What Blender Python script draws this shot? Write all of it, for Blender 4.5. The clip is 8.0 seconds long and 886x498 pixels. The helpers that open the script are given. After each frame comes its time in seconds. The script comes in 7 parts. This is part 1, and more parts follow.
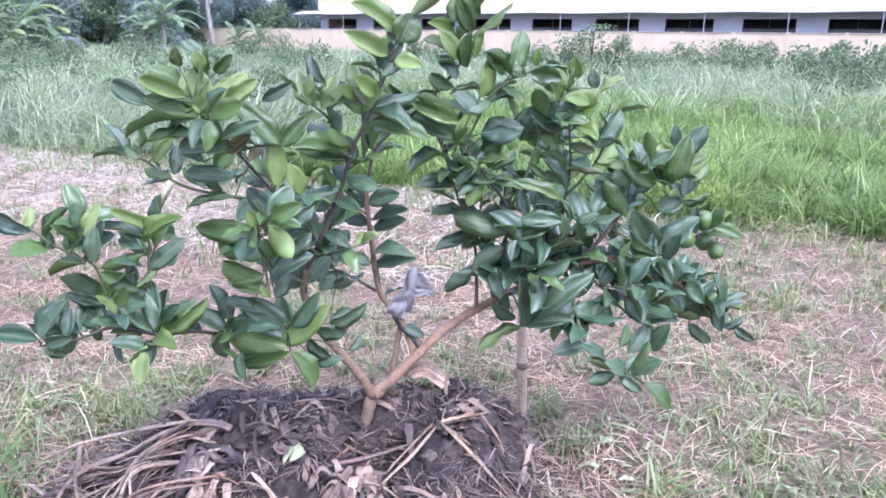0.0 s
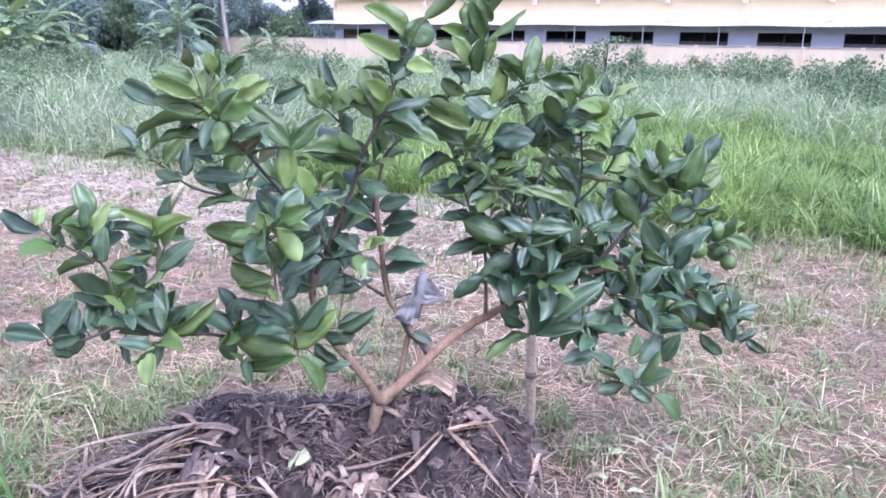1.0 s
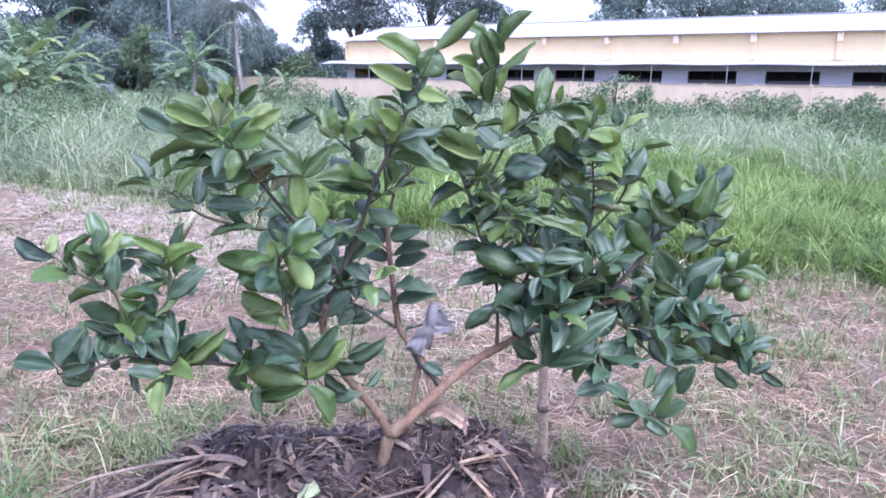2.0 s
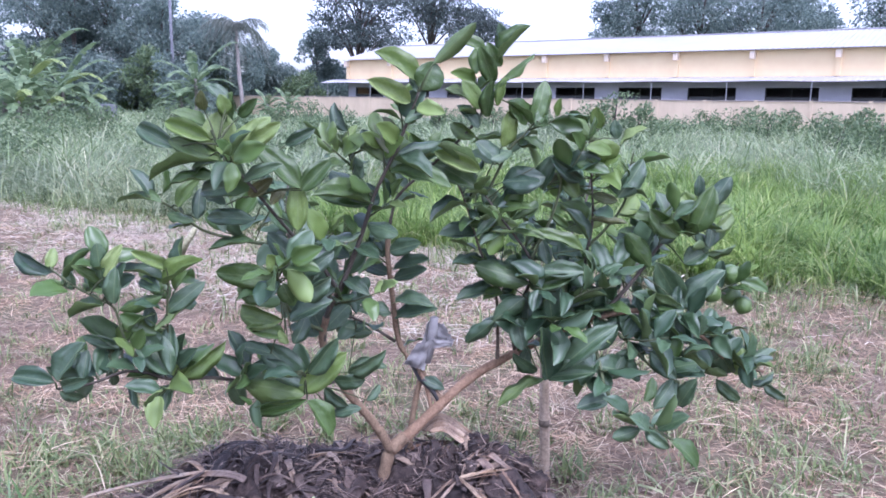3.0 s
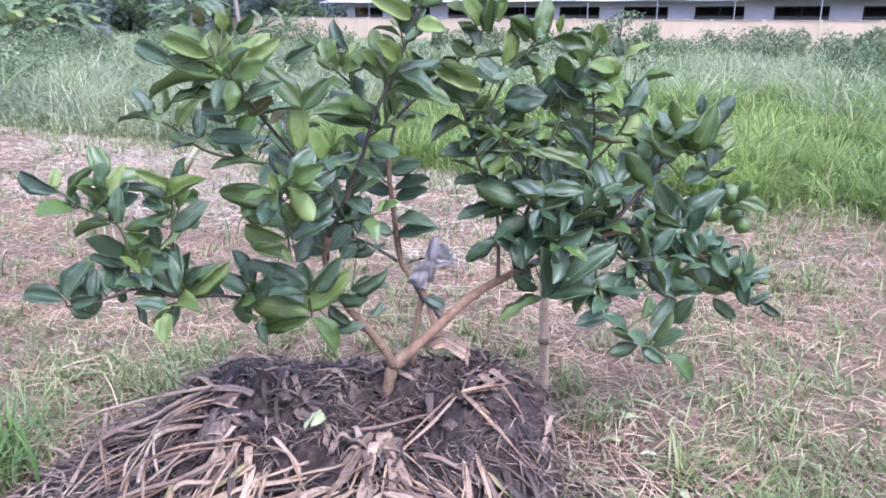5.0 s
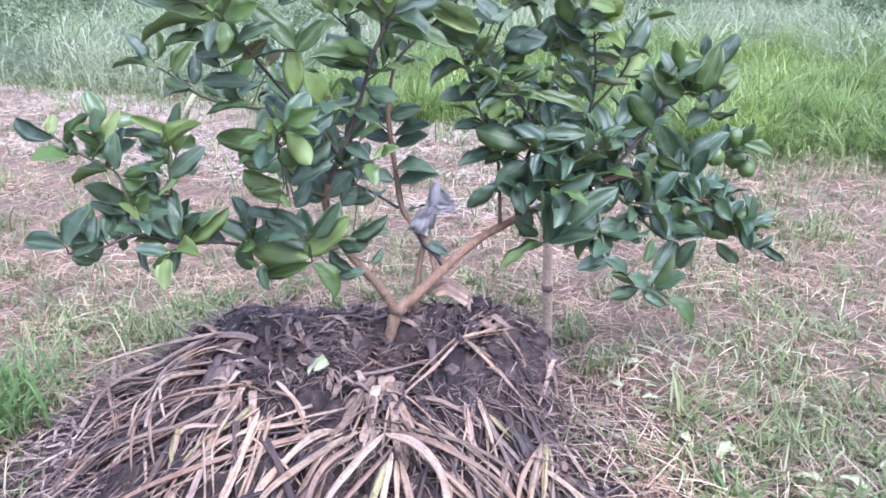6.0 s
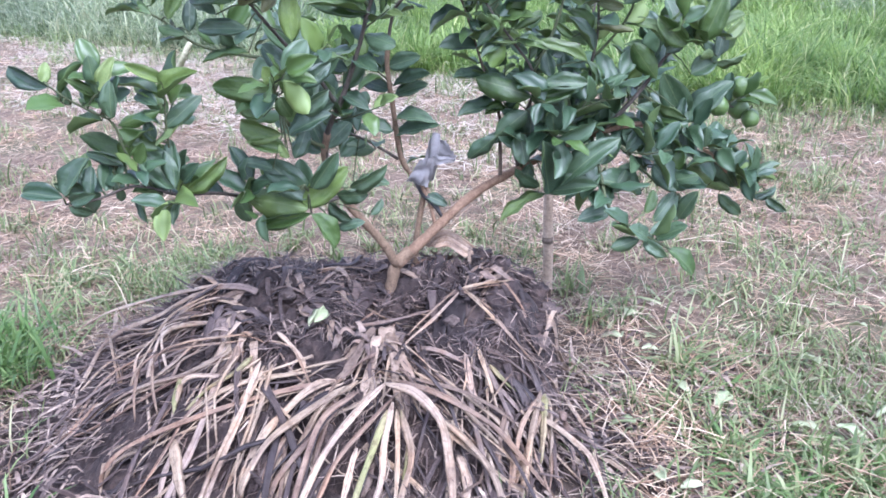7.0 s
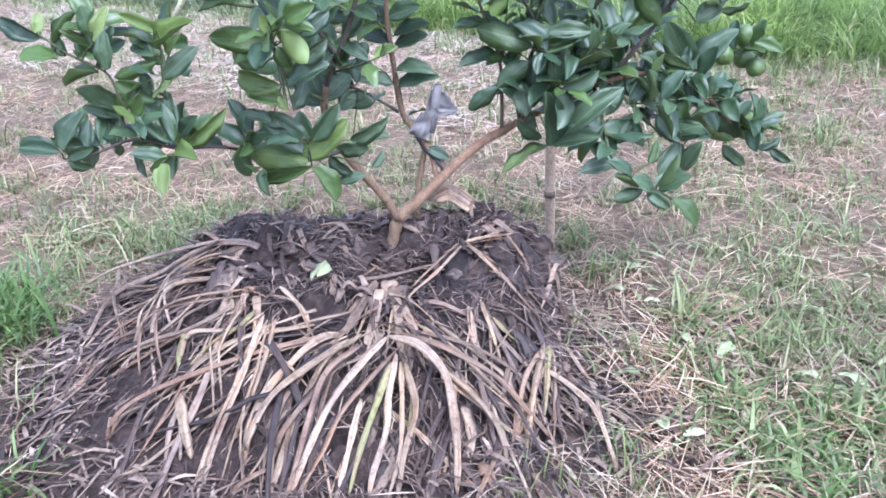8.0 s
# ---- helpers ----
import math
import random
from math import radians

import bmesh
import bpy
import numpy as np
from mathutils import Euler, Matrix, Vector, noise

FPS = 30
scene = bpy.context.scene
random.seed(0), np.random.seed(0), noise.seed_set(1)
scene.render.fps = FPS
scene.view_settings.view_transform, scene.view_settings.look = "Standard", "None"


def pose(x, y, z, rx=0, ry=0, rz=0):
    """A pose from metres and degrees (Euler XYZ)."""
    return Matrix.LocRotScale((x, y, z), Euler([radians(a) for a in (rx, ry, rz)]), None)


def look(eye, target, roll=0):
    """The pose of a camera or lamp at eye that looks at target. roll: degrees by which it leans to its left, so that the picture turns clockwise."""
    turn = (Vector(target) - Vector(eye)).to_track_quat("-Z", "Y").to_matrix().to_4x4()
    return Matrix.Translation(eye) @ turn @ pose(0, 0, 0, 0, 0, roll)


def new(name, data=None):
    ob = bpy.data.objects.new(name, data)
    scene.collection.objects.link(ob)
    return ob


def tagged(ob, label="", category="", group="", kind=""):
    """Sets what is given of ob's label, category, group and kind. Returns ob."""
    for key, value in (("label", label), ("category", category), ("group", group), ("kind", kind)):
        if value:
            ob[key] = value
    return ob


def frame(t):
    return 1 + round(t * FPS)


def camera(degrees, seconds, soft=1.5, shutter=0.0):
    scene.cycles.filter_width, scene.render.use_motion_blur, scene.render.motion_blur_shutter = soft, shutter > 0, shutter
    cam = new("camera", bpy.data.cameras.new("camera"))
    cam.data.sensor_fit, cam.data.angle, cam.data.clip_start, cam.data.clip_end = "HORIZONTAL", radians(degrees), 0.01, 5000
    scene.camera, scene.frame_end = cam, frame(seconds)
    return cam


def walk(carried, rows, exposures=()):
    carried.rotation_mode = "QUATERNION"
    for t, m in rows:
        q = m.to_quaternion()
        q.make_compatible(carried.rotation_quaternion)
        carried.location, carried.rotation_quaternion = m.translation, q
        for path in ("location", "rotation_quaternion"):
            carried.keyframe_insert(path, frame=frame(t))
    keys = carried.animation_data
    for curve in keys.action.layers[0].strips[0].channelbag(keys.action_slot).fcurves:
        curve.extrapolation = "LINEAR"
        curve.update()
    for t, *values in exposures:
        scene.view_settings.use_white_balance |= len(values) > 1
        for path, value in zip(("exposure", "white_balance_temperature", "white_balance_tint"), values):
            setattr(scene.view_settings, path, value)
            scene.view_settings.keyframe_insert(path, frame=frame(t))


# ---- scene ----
cam = camera(59.7, 8.0, soft=1.7)
PATH = [
    (0, (0.018, -0.235, 1.309), (0.032, 1.693, 0.776), 0.8),
    (0.5, (0.017, -0.235, 1.307), (-0.007, 1.701, 0.808), 0.8),
    (1, (0.022, -0.228, 1.296), (0.007, 1.706, 0.788), 1.4),
    (1.5, (0.019, -0.225, 1.284), (-0.017, 1.72, 0.818), 1.5),
    (3, (0.025, -0.227, 1.265), (-0.024, 1.738, 0.895), 0.9),
    (3.5, (0.029, -0.235, 1.262), (-0.023, 1.726, 0.874), 0.8),
    (4, (0.023, -0.238, 1.265), (-0.025, 1.714, 0.832), 0.9),
    (4.5, (0.021, -0.241, 1.264), (-0.024, 1.695, 0.767), 0.9),
    (6, (0.051, -0.25, 1.228), (-0.022, 1.634, 0.562), -0.1),
    (6.5, (0.056, -0.245, 1.222), (-0.018, 1.62, 0.504), -0.5),
    (7, (0.053, -0.245, 1.217), (-0.021, 1.597, 0.441), -0.2),
    (7.5, (0.032, -0.241, 1.205), (-0.033, 1.576, 0.373), -0.6),
    (8, (0.049, -0.245, 1.192), (-0.026, 1.556, 0.327), -0.8),
]
EXPOSURES = [(0, 1.97, 5200, 31), (1.5, 1.8, 5130, 32), (3, 1.53, 5200, 31), (3.5, 1.43, 5320, 30), (4.5, 1.63, 5390, 30), (6, 1.87, 5240, 30), (6.5, 1.87, 5230, 28), (7, 1.86, 5170, 24), (8, 1.83, 5170, 22)]
walk(cam, [(t, look(eye, target, roll)) for t, eye, target, roll in PATH], EXPOSURES)

# ---- light: bright overcast sky with a veiled sun high to the right behind the camera ----
SUN_EL, SUN_AZ = 58.0, 150.0
world = bpy.data.worlds.new("overcast_sky")
scene.world = world
world.use_nodes = True
wn = world.node_tree.nodes
sky = wn.new("ShaderNodeTexSky")
sky.sky_type = "NISHITA"
sky.sun_disc = False
sky.sun_elevation, sky.sun_rotation = radians(SUN_EL), radians(SUN_AZ)
sky.air_density, sky.dust_density, sky.ozone_density = 1.0, 3.0, 1.0
wn["Background"].inputs["Strength"].default_value = 0.15
veil = wn.new("ShaderNodeHueSaturation")
veil.inputs["Saturation"].default_value = 0.45
world.node_tree.links.new(sky.outputs["Color"], veil.inputs["Color"])
world.node_tree.links.new(veil.outputs["Color"], wn["Background"].inputs["Color"])
sun_data = bpy.data.lights.new("veiled_sun", "SUN")
sun_data.energy, sun_data.angle, sun_data.color = 1.0, radians(30), (1.0, 0.97, 0.93)
sun = new("veiled_sun", sun_data)
sun.matrix_world = look((0, 0, 30), (30 * -math.sin(radians(SUN_AZ)) / math.tan(radians(SUN_EL)), 30 * -math.cos(radians(SUN_AZ)) / math.tan(radians(SUN_EL)), 0))


# ---- materials ----
class Mat:
    """A small builder for procedural node materials."""

    def __init__(self, name, rough=0.7, metal=0.0, spec=0.5):
        self.m = bpy.data.materials.new(name)
        self.m.use_nodes = True
        self.t = self.m.node_tree
        self.b = self.t.nodes["Principled BSDF"]
        self.b.inputs["Roughness"].default_value = rough
        self.b.inputs["Metallic"].default_value = metal
        self.b.inputs["Specular IOR Level"].default_value = spec

    def node(self, kind, **sets):
        n = self.t.nodes.new(kind)
        for k, v in sets.items():
            n.inputs[k.replace("_", " ")].default_value = v
        return n

    def link(self, a, b):
        self.t.links.new(a, b)

    def coords(self, scale=(1, 1, 1)):
        tc = self.node("ShaderNodeTexCoord")
        mp = self.node("ShaderNodeMapping")
        mp.inputs["Scale"].default_value = scale
        self.link(tc.outputs["Object"], mp.inputs["Vector"])
        return mp.outputs["Vector"]

    def noise(self, scale, detail=4.0, rough=0.6, stretch=(1, 1, 1)):
        n = self.node("ShaderNodeTexNoise", Scale=scale, Detail=detail, Roughness=rough)
        self.link(self.coords(stretch), n.inputs["Vector"])
        return n.outputs["Fac"]

    def ramp(self, fac, stops):
        r = self.node("ShaderNodeValToRGB")
        el = r.color_ramp.elements
        while len(el) < len(stops):
            el.new(0.5)
        for e, (p, c) in zip(el, stops):
            e.position, e.color = p, (*c, 1)
        self.link(fac, r.inputs["Fac"])
        return r.outputs["Color"]

    def mix(self, a, b, fac, blend="MIX"):
        x = self.node("ShaderNodeMix")
        x.data_type, x.blend_type = "RGBA", blend
        for i, v in ((0, fac), (6, a), (7, b)):
            if hasattr(v, "links"):
                self.link(v, x.inputs[i])
            else:
                x.inputs[i].default_value = v if i == 0 else (*v, 1)
        return x.outputs[2]

    def pick(self, kind):
        """A random value for each object or for each loose piece of a mesh."""
        if kind == "object":
            return self.node("ShaderNodeObjectInfo").outputs["Random"]
        return self.node("ShaderNodeNewGeometry").outputs["Random Per Island"]

    def color(self, c):
        self.link(c, self.b.inputs["Base Color"])
        return self

    def bump(self, fac, strength=0.3, distance=0.01):
        n = self.node("ShaderNodeBump", Strength=strength, Distance=distance)
        self.link(fac, n.inputs["Height"])
        self.link(n.outputs["Normal"], self.b.inputs["Normal"])
        return self

    def thin(self, c, amount):
        """Lets some light through, as a leaf does."""
        tr = self.node("ShaderNodeBsdfTranslucent")
        self.link(c, tr.inputs["Color"])
        mx = self.node("ShaderNodeMixShader", Fac=amount)
        out = self.t.nodes["Material Output"]
        self.link(self.b.outputs[0], mx.inputs[1])
        self.link(tr.outputs[0], mx.inputs[2])
        self.link(mx.outputs[0], out.inputs["Surface"])
        return self


def blade_mat(name, stops, rough=0.5, through_light=0.3, kind="island", patch=None, spec=0.5):
    """Foliage coloured piece by piece from a ramp; patch: a second ramp over metres-wide patches."""
    m = Mat(name, rough, spec=spec)
    c = m.ramp(m.pick(kind), stops)
    if patch:
        c = m.mix(c, m.ramp(m.noise(patch[0], 3), patch[1]), 1.0, "MULTIPLY")
        c = m.mix(c, m.ramp(m.noise(patch[0] * 5, 2), [(0.35, (0.75, 0.8, 0.82)), (0.65, (1.2, 1.16, 1.08))]), 1.0, "MULTIPLY")
    m.color(c)
    return m.thin(c, through_light).m if through_light else m.m


def citrus_leaf_mat(name, stops, rough, through_light, spec=0.75):
    m = Mat(name, rough, spec=spec)
    c = m.ramp(m.pick("object"), stops)
    c = m.mix(c, m.ramp(m.noise(9, 5, 0.75), [(0.3, (0.78, 0.8, 0.78)), (0.7, (1.15, 1.12, 1.1))]), 1.0, "MULTIPLY")
    # paler midrib and faint side veins
    sep = m.node("ShaderNodeSeparateXYZ")
    m.link(m.coords(), sep.inputs[0])
    side = m.node("ShaderNodeMath")
    side.operation = "ABSOLUTE"
    m.link(sep.outputs["Y"], side.inputs[0])
    c = m.mix(m.mix(c, (0.3, 0.36, 0.17), 0.22), c, m.ramp(side.outputs[0], [(0.012, (0, 0, 0)), (0.035, (1, 1, 1))]))
    m.color(c)
    m.bump(m.noise(7, 4, 0.6), 0.25, 0.03)
    return m.thin(c, through_light).m


LEAF_TOP = (
    citrus_leaf_mat("citrus_leaf_dark", [(0.0, (0.04, 0.08, 0.042)), (0.5, (0.06, 0.112, 0.052)), (1.0, (0.08, 0.138, 0.062))], 0.4, 0.22, 0.8),
    citrus_leaf_mat("citrus_leaf_green", [(0.0, (0.07, 0.13, 0.036)), (0.6, (0.105, 0.18, 0.046)), (1.0, (0.15, 0.22, 0.06))], 0.38, 0.4),
    citrus_leaf_mat("citrus_leaf_young", [(0.0, (0.15, 0.235, 0.055)), (0.6, (0.215, 0.315, 0.08)), (1.0, (0.31, 0.41, 0.14))], 0.42, 0.42),
    citrus_leaf_mat("citrus_leaf_bronze", [(0.0, (0.07, 0.095, 0.025)), (1.0, (0.13, 0.13, 0.04))], 0.45, 0.15),
)
LEAF_UNDER = citrus_leaf_mat("citrus_leaf_underside", [(0.0, (0.13, 0.205, 0.07)), (1.0, (0.2, 0.285, 0.105))], 0.46, 0.4)


def bark_mat(name, a, b, scale):
    m = Mat(name, 0.85, spec=0.3)
    n = m.noise(scale, 6, 0.7, (1, 1, 0.25))
    m.color(m.mix(m.ramp(n, [(0.3, a), (0.72, b)]), m.ramp(m.noise(scale * 6, 3), [(0.35, (0.7, 0.7, 0.7)), (0.7, (1.15, 1.15, 1.15))]), 1.0, "MULTIPLY"))
    return m.bump(n, 0.5, 0.004).m


BARK_TAN = bark_mat("citrus_bark", (0.16, 0.1, 0.061), (0.325, 0.215, 0.139), 30)
BARK_STEM = bark_mat("stem_bark", (0.13, 0.088, 0.055), (0.3, 0.212, 0.135), 32)
BARK_MID = bark_mat("grey_brown_bark", (0.095, 0.075, 0.055), (0.235, 0.185, 0.14), 34)
BARK_GREEN = bark_mat("green_twig_bark", (0.05, 0.065, 0.03), (0.12, 0.14, 0.065), 40)
BARK_DARK = bark_mat("dark_stem_bark", (0.05, 0.045, 0.036), (0.13, 0.11, 0.085), 35)
BARK_FAR = bark_mat("tree_bark", (0.06, 0.05, 0.045), (0.16, 0.135, 0.115), 3)
BARK_PALM = bark_mat("pale_palm_bark", (0.2, 0.18, 0.16), (0.38, 0.34, 0.31), 4)
PALE_CANE = bark_mat("pale_green_cane", (0.42, 0.42, 0.24), (0.62, 0.6, 0.4), 18)
BAMBOO = bark_mat("weathered_bamboo", (0.32, 0.24, 0.165), (0.55, 0.44, 0.33), 18)


def ground_mat():
    m = Mat("field_ground", 0.95, spec=0.2)
    fine = m.noise(38, 8, 0.75)
    mid = m.noise(2.3, 5, 0.6)
    straw = m.ramp(fine, [(0.3, (0.055, 0.035, 0.026)), (0.52, (0.165, 0.12, 0.085)), (0.75, (0.35, 0.28, 0.21))])
    soil = m.ramp(fine, [(0.3, (0.045, 0.034, 0.026)), (0.7, (0.12, 0.09, 0.068))])
    green = m.ramp(m.noise(14, 5, 0.7), [(0.3, (0.035, 0.06, 0.022)), (0.7, (0.085, 0.12, 0.05))])
    bare = m.mix(straw, green, m.ramp(mid, [(0.46, (0, 0, 0)), (0.66, (0.5, 0.5, 0.5))]))
    sep = m.node("ShaderNodeSeparateXYZ")
    m.link(m.coords(), sep.inputs[0])
    # the mown strip ends on a line that runs with the far wall
    edge = m.node("ShaderNodeMath", )
    edge.operation = "MULTIPLY_ADD"
    m.link(sep.outputs["X"], edge.inputs[0])
    edge.inputs[1].default_value = 0.47
    m.link(sep.outputs["Y"], edge.inputs[2])
    wob = m.node("ShaderNodeMath")
    wob.operation = "ADD"
    m.link(edge.outputs[0], wob.inputs[0])
    m.link(m.noise(0.9, 3), wob.inputs[1])
    step = m.node("ShaderNodeMapRange")
    step.inputs[1].default_value, step.inputs[2].default_value = 6.5, 7.2
    m.link(wob.outputs[0], step.inputs[0])
    c = m.mix(bare, green, step.outputs[0])
    dist = m.node("ShaderNodeVectorMath")
    dist.operation = "DISTANCE"
    m.link(m.coords(), dist.inputs[0])
    dist.inputs[1].default_value = (-0.3, 1.3, 0)
    near = m.node("ShaderNodeMapRange")
    near.inputs[1].default_value, near.inputs[2].default_value = 1.25, 0.85
    m.link(dist.outputs["Value"], near.inputs[0])
    c = m.mix(c, soil, near.outputs[0])
    m.color(c)
    return m.bump(fine, 0.6, 0.02).m


GROUND = ground_mat()
STRAW = blade_mat("dry_straw", [(0.0, (0.13, 0.075, 0.048)), (0.35, (0.3, 0.21, 0.14)), (0.7, (0.42, 0.325, 0.235)), (1.0, (0.57, 0.485, 0.375))], 0.7, 0.1, patch=(0.45, [(0.35, (0.88, 0.83, 0.78)), (0.65, (1.2, 1.2, 1.16))]), spec=0.3)
STRAW_PALE = blade_mat("pale_bleached_straw", [(0.0, (0.34, 0.27, 0.2)), (0.6, (0.48, 0.41, 0.32)), (1.0, (0.66, 0.6, 0.5))], 0.7, 0.1, spec=0.3)
GRASS_BRIGHT = blade_mat("bright_grass", [(0.0, (0.11, 0.19, 0.045)), (0.45, (0.205, 0.315, 0.083)), (0.88, (0.32, 0.425, 0.14)), (1.0, (0.5, 0.51, 0.27))], 0.5, 0.5,
                         patch=(0.7, [(0.3, (0.75, 0.8, 0.8)), (0.7, (1.15, 1.1, 1.0))]))
GRASS_TALL = blade_mat("tall_grass", [(0.0, (0.16, 0.215, 0.115)), (0.5, (0.265, 0.325, 0.18)), (0.8, (0.37, 0.42, 0.26)), (1.0, (0.56, 0.56, 0.42))], 0.5, 0.45,
                       patch=(0.35, [(0.3, (0.7, 0.75, 0.78)), (0.7, (1.15, 1.12, 1.05))]))
GRASS_WEED = blade_mat("weed_grass", [(0.0, (0.1, 0.145, 0.052)), (0.5, (0.175, 0.235, 0.085)), (0.85, (0.27, 0.32, 0.13)), (1.0, (0.43, 0.42, 0.24))], 0.45, 0.35)
GRASS_REED = blade_mat("reed_blades", [(0.0, (0.14, 0.21, 0.085)), (0.5, (0.25, 0.33, 0.15)), (0.85, (0.37, 0.43, 0.24)), (1.0, (0.56, 0.55, 0.38))], 0.45, 0.45)
GRASS_PALE = blade_mat("pale_cut_grass", [(0.0, (0.17, 0.22, 0.095)), (1.0, (0.36, 0.38, 0.2))], 0.6, 0.2)
GRASS_FRESH = blade_mat("fresh_broad_grass", [(0.0, (0.07, 0.135, 0.035)), (0.6, (0.125, 0.21, 0.055)), (1.0, (0.21, 0.3, 0.1))], 0.4, 0.35)


def heap_mat():
    m = Mat("rotting_mulch", 0.8, spec=0.35)
    f = m.noise(26, 9, 0.75)
    c = m.ramp(f, [(0.28, (0.02, 0.015, 0.014)), (0.5, (0.062, 0.045, 0.039)), (0.75, (0.17, 0.125, 0.102))])
    m.color(m.mix(c, m.ramp(m.noise(5, 4), [(0.35, (0.6, 0.6, 0.62)), (0.7, (1.3, 1.25, 1.2))]), 1.0, "MULTIPLY"))
    return m.bump(f, 0.9, 0.03).m


HEAP = heap_mat()


def stalk_mat(name, stops, kind="object", fibrous=True, greens=False):
    """Dry stalk: each one its own shade, with lengthwise fibres, brown stains and dark specks."""
    m = Mat(name, 0.62, spec=0.35)
    c = m.ramp(m.pick(kind), stops)
    if fibrous:
        uv = m.node("ShaderNodeUVMap")
        mp = m.node("ShaderNodeMapping")
        mp.inputs["Scale"].default_value = (9, 5, 1)
        m.link(uv.outputs["UV"], mp.inputs["Vector"])
        fib = m.node("ShaderNodeTexNoise", Scale=1.0, Detail=5.0, Roughness=0.7)
        m.link(mp.outputs["Vector"], fib.inputs["Vector"])
        grain = fib.outputs["Fac"]
    else:
        grain = m.noise(30, 4, 0.7)
    c = m.mix(c, m.ramp(grain, [(0.32, (0.42, 0.37, 0.34)), (0.5, (0.95, 0.93, 0.92)), (0.7, (1.2, 1.17, 1.12))]), 1.0, "MULTIPLY")
    if fibrous:
        c = m.mix(c, m.ramp(m.noise(11, 3, 0.6), [(0.36, (0.82, 0.8, 0.84)), (0.5, (1.0, 1.0, 1.0)), (0.64, (1.09, 0.97, 0.87))]), 1.0, "MULTIPLY")
    if greens:
        c = m.mix(c, (0.2, 0.22, 0.085), m.ramp(m.noise(7, 2), [(0.42, (0, 0, 0)), (0.6, (0.75, 0.75, 0.75))]))
    c = m.mix(c, m.ramp(m.noise(6, 5, 0.7), [(0.3, (0.5, 0.42, 0.38)), (0.52, (1.0, 1.0, 1.0))]), 1.0, "MULTIPLY")
    c = m.mix(c, m.ramp(m.noise(75, 4, 0.7), [(0.3, (0.55, 0.5, 0.48)), (0.5, (1.05, 1.05, 1.05))]), 1.0, "MULTIPLY")
    m.color(c)
    return m.bump(grain, 0.5, 0.004).m


STALK = stalk_mat("dried_banana_stalk", [(0.0, (0.14, 0.105, 0.076)), (0.25, (0.235, 0.165, 0.115)), (0.5, (0.26, 0.208, 0.145)), (0.75, (0.33, 0.262, 0.178)), (1.0, (0.37, 0.3, 0.222))])
STALK_PALE = stalk_mat("bleached_banana_stalk", [(0.0, (0.3, 0.24, 0.175)), (1.0, (0.43, 0.355, 0.265))])
STALK_GREEN = stalk_mat("yellow_green_stalk", [(0.0, (0.25, 0.21, 0.12)), (1.0, (0.33, 0.27, 0.16))], greens=True)
STALK_DARK = stalk_mat("rotten_dark_stalk", [(0.0, (0.04, 0.033, 0.032)), (0.5, (0.09, 0.07, 0.062)), (0.8, (0.18, 0.14, 0.113)), (1.0, (0.31, 0.25, 0.195))])
SHEET = stalk_mat("rotten_leaf_sheet", [(0.0, (0.03, 0.024, 0.023)), (0.5, (0.085, 0.065, 0.057)), (1.0, (0.24, 0.18, 0.14))], "object", False)
FIBRE = stalk_mat("mulch_fibre", [(0.0, (0.05, 0.038, 0.034)), (0.5, (0.135, 0.102, 0.084)), (0.8, (0.25, 0.196, 0.152)), (1.0, (0.4, 0.33, 0.255))], "island", False)

FIBRE_DARK = stalk_mat("black_matted_fibre", [(0.0, (0.022, 0.018, 0.018)), (0.5, (0.07, 0.055, 0.05)), (0.85, (0.2, 0.155, 0.13)), (1.0, (0.36, 0.29, 0.23))], "island", False)


def plain_mat(name, a, b, scale, rough=0.8, metal=0.0, bump=0.2, stretch=(1, 1, 1)):
    m = Mat(name, rough, metal)
    n = m.noise(scale, 6, 0.65, stretch)
    m.color(m.ramp(n, [(0.3, a), (0.7, b)]))
    return m.bump(n, bump, 0.01).m


CLOD = plain_mat("dry_brown_clod", (0.04, 0.03, 0.027), (0.16, 0.12, 0.098), 60, 0.9, bump=0.9)
PLASTER = plain_mat("peach_plaster", (0.84, 0.63, 0.365), (0.9, 0.71, 0.43), 0.8)
PLASTER_GREY = plain_mat("bluish_grey_plaster", (0.42, 0.41, 0.475), (0.52, 0.505, 0.57), 0.7)
WALL_PAINT = plain_mat("stained_wall_render", (0.46, 0.36, 0.245), (0.66, 0.53, 0.375), 0.5, stretch=(1, 1, 0.35))
WALL_CAP = plain_mat("wall_coping", (0.22, 0.18, 0.16), (0.36, 0.3, 0.26), 1.5)
ROOF = plain_mat("pale_metal_roof", (0.31, 0.305, 0.32), (0.38, 0.375, 0.39), 0.3, 0.6, 0.0)
CREAM = plain_mat("cream_paint", (0.74, 0.6, 0.46), (0.82, 0.68, 0.54), 1.0)
STEEL = plain_mat("grey_steel", (0.3, 0.3, 0.32), (0.45, 0.45, 0.47), 4, 0.5, 0.6)
# near-black for frames and cord; also the room shade painted behind the windows
DARK_IN = plain_mat("black_parts_and_room_shade", (0.032, 0.031, 0.033), (0.055, 0.052, 0.052), 1)
GLASS = Mat("louvre_glass", 0.12)
GLASS.b.inputs["Base Color"].default_value = (0.06, 0.065, 0.07, 1)
GLASS = GLASS.m


def rag_mat():
    m = Mat("thin_grey_plastic", 0.4)
    c = m.ramp(m.noise(18, 5), [(0.3, (0.24, 0.232, 0.228)), (0.7, (0.48, 0.465, 0.455))])
    m.color(c)
    m.bump(m.noise(30, 4), 0.5, 0.006)
    return m.thin(c, 0.55).m


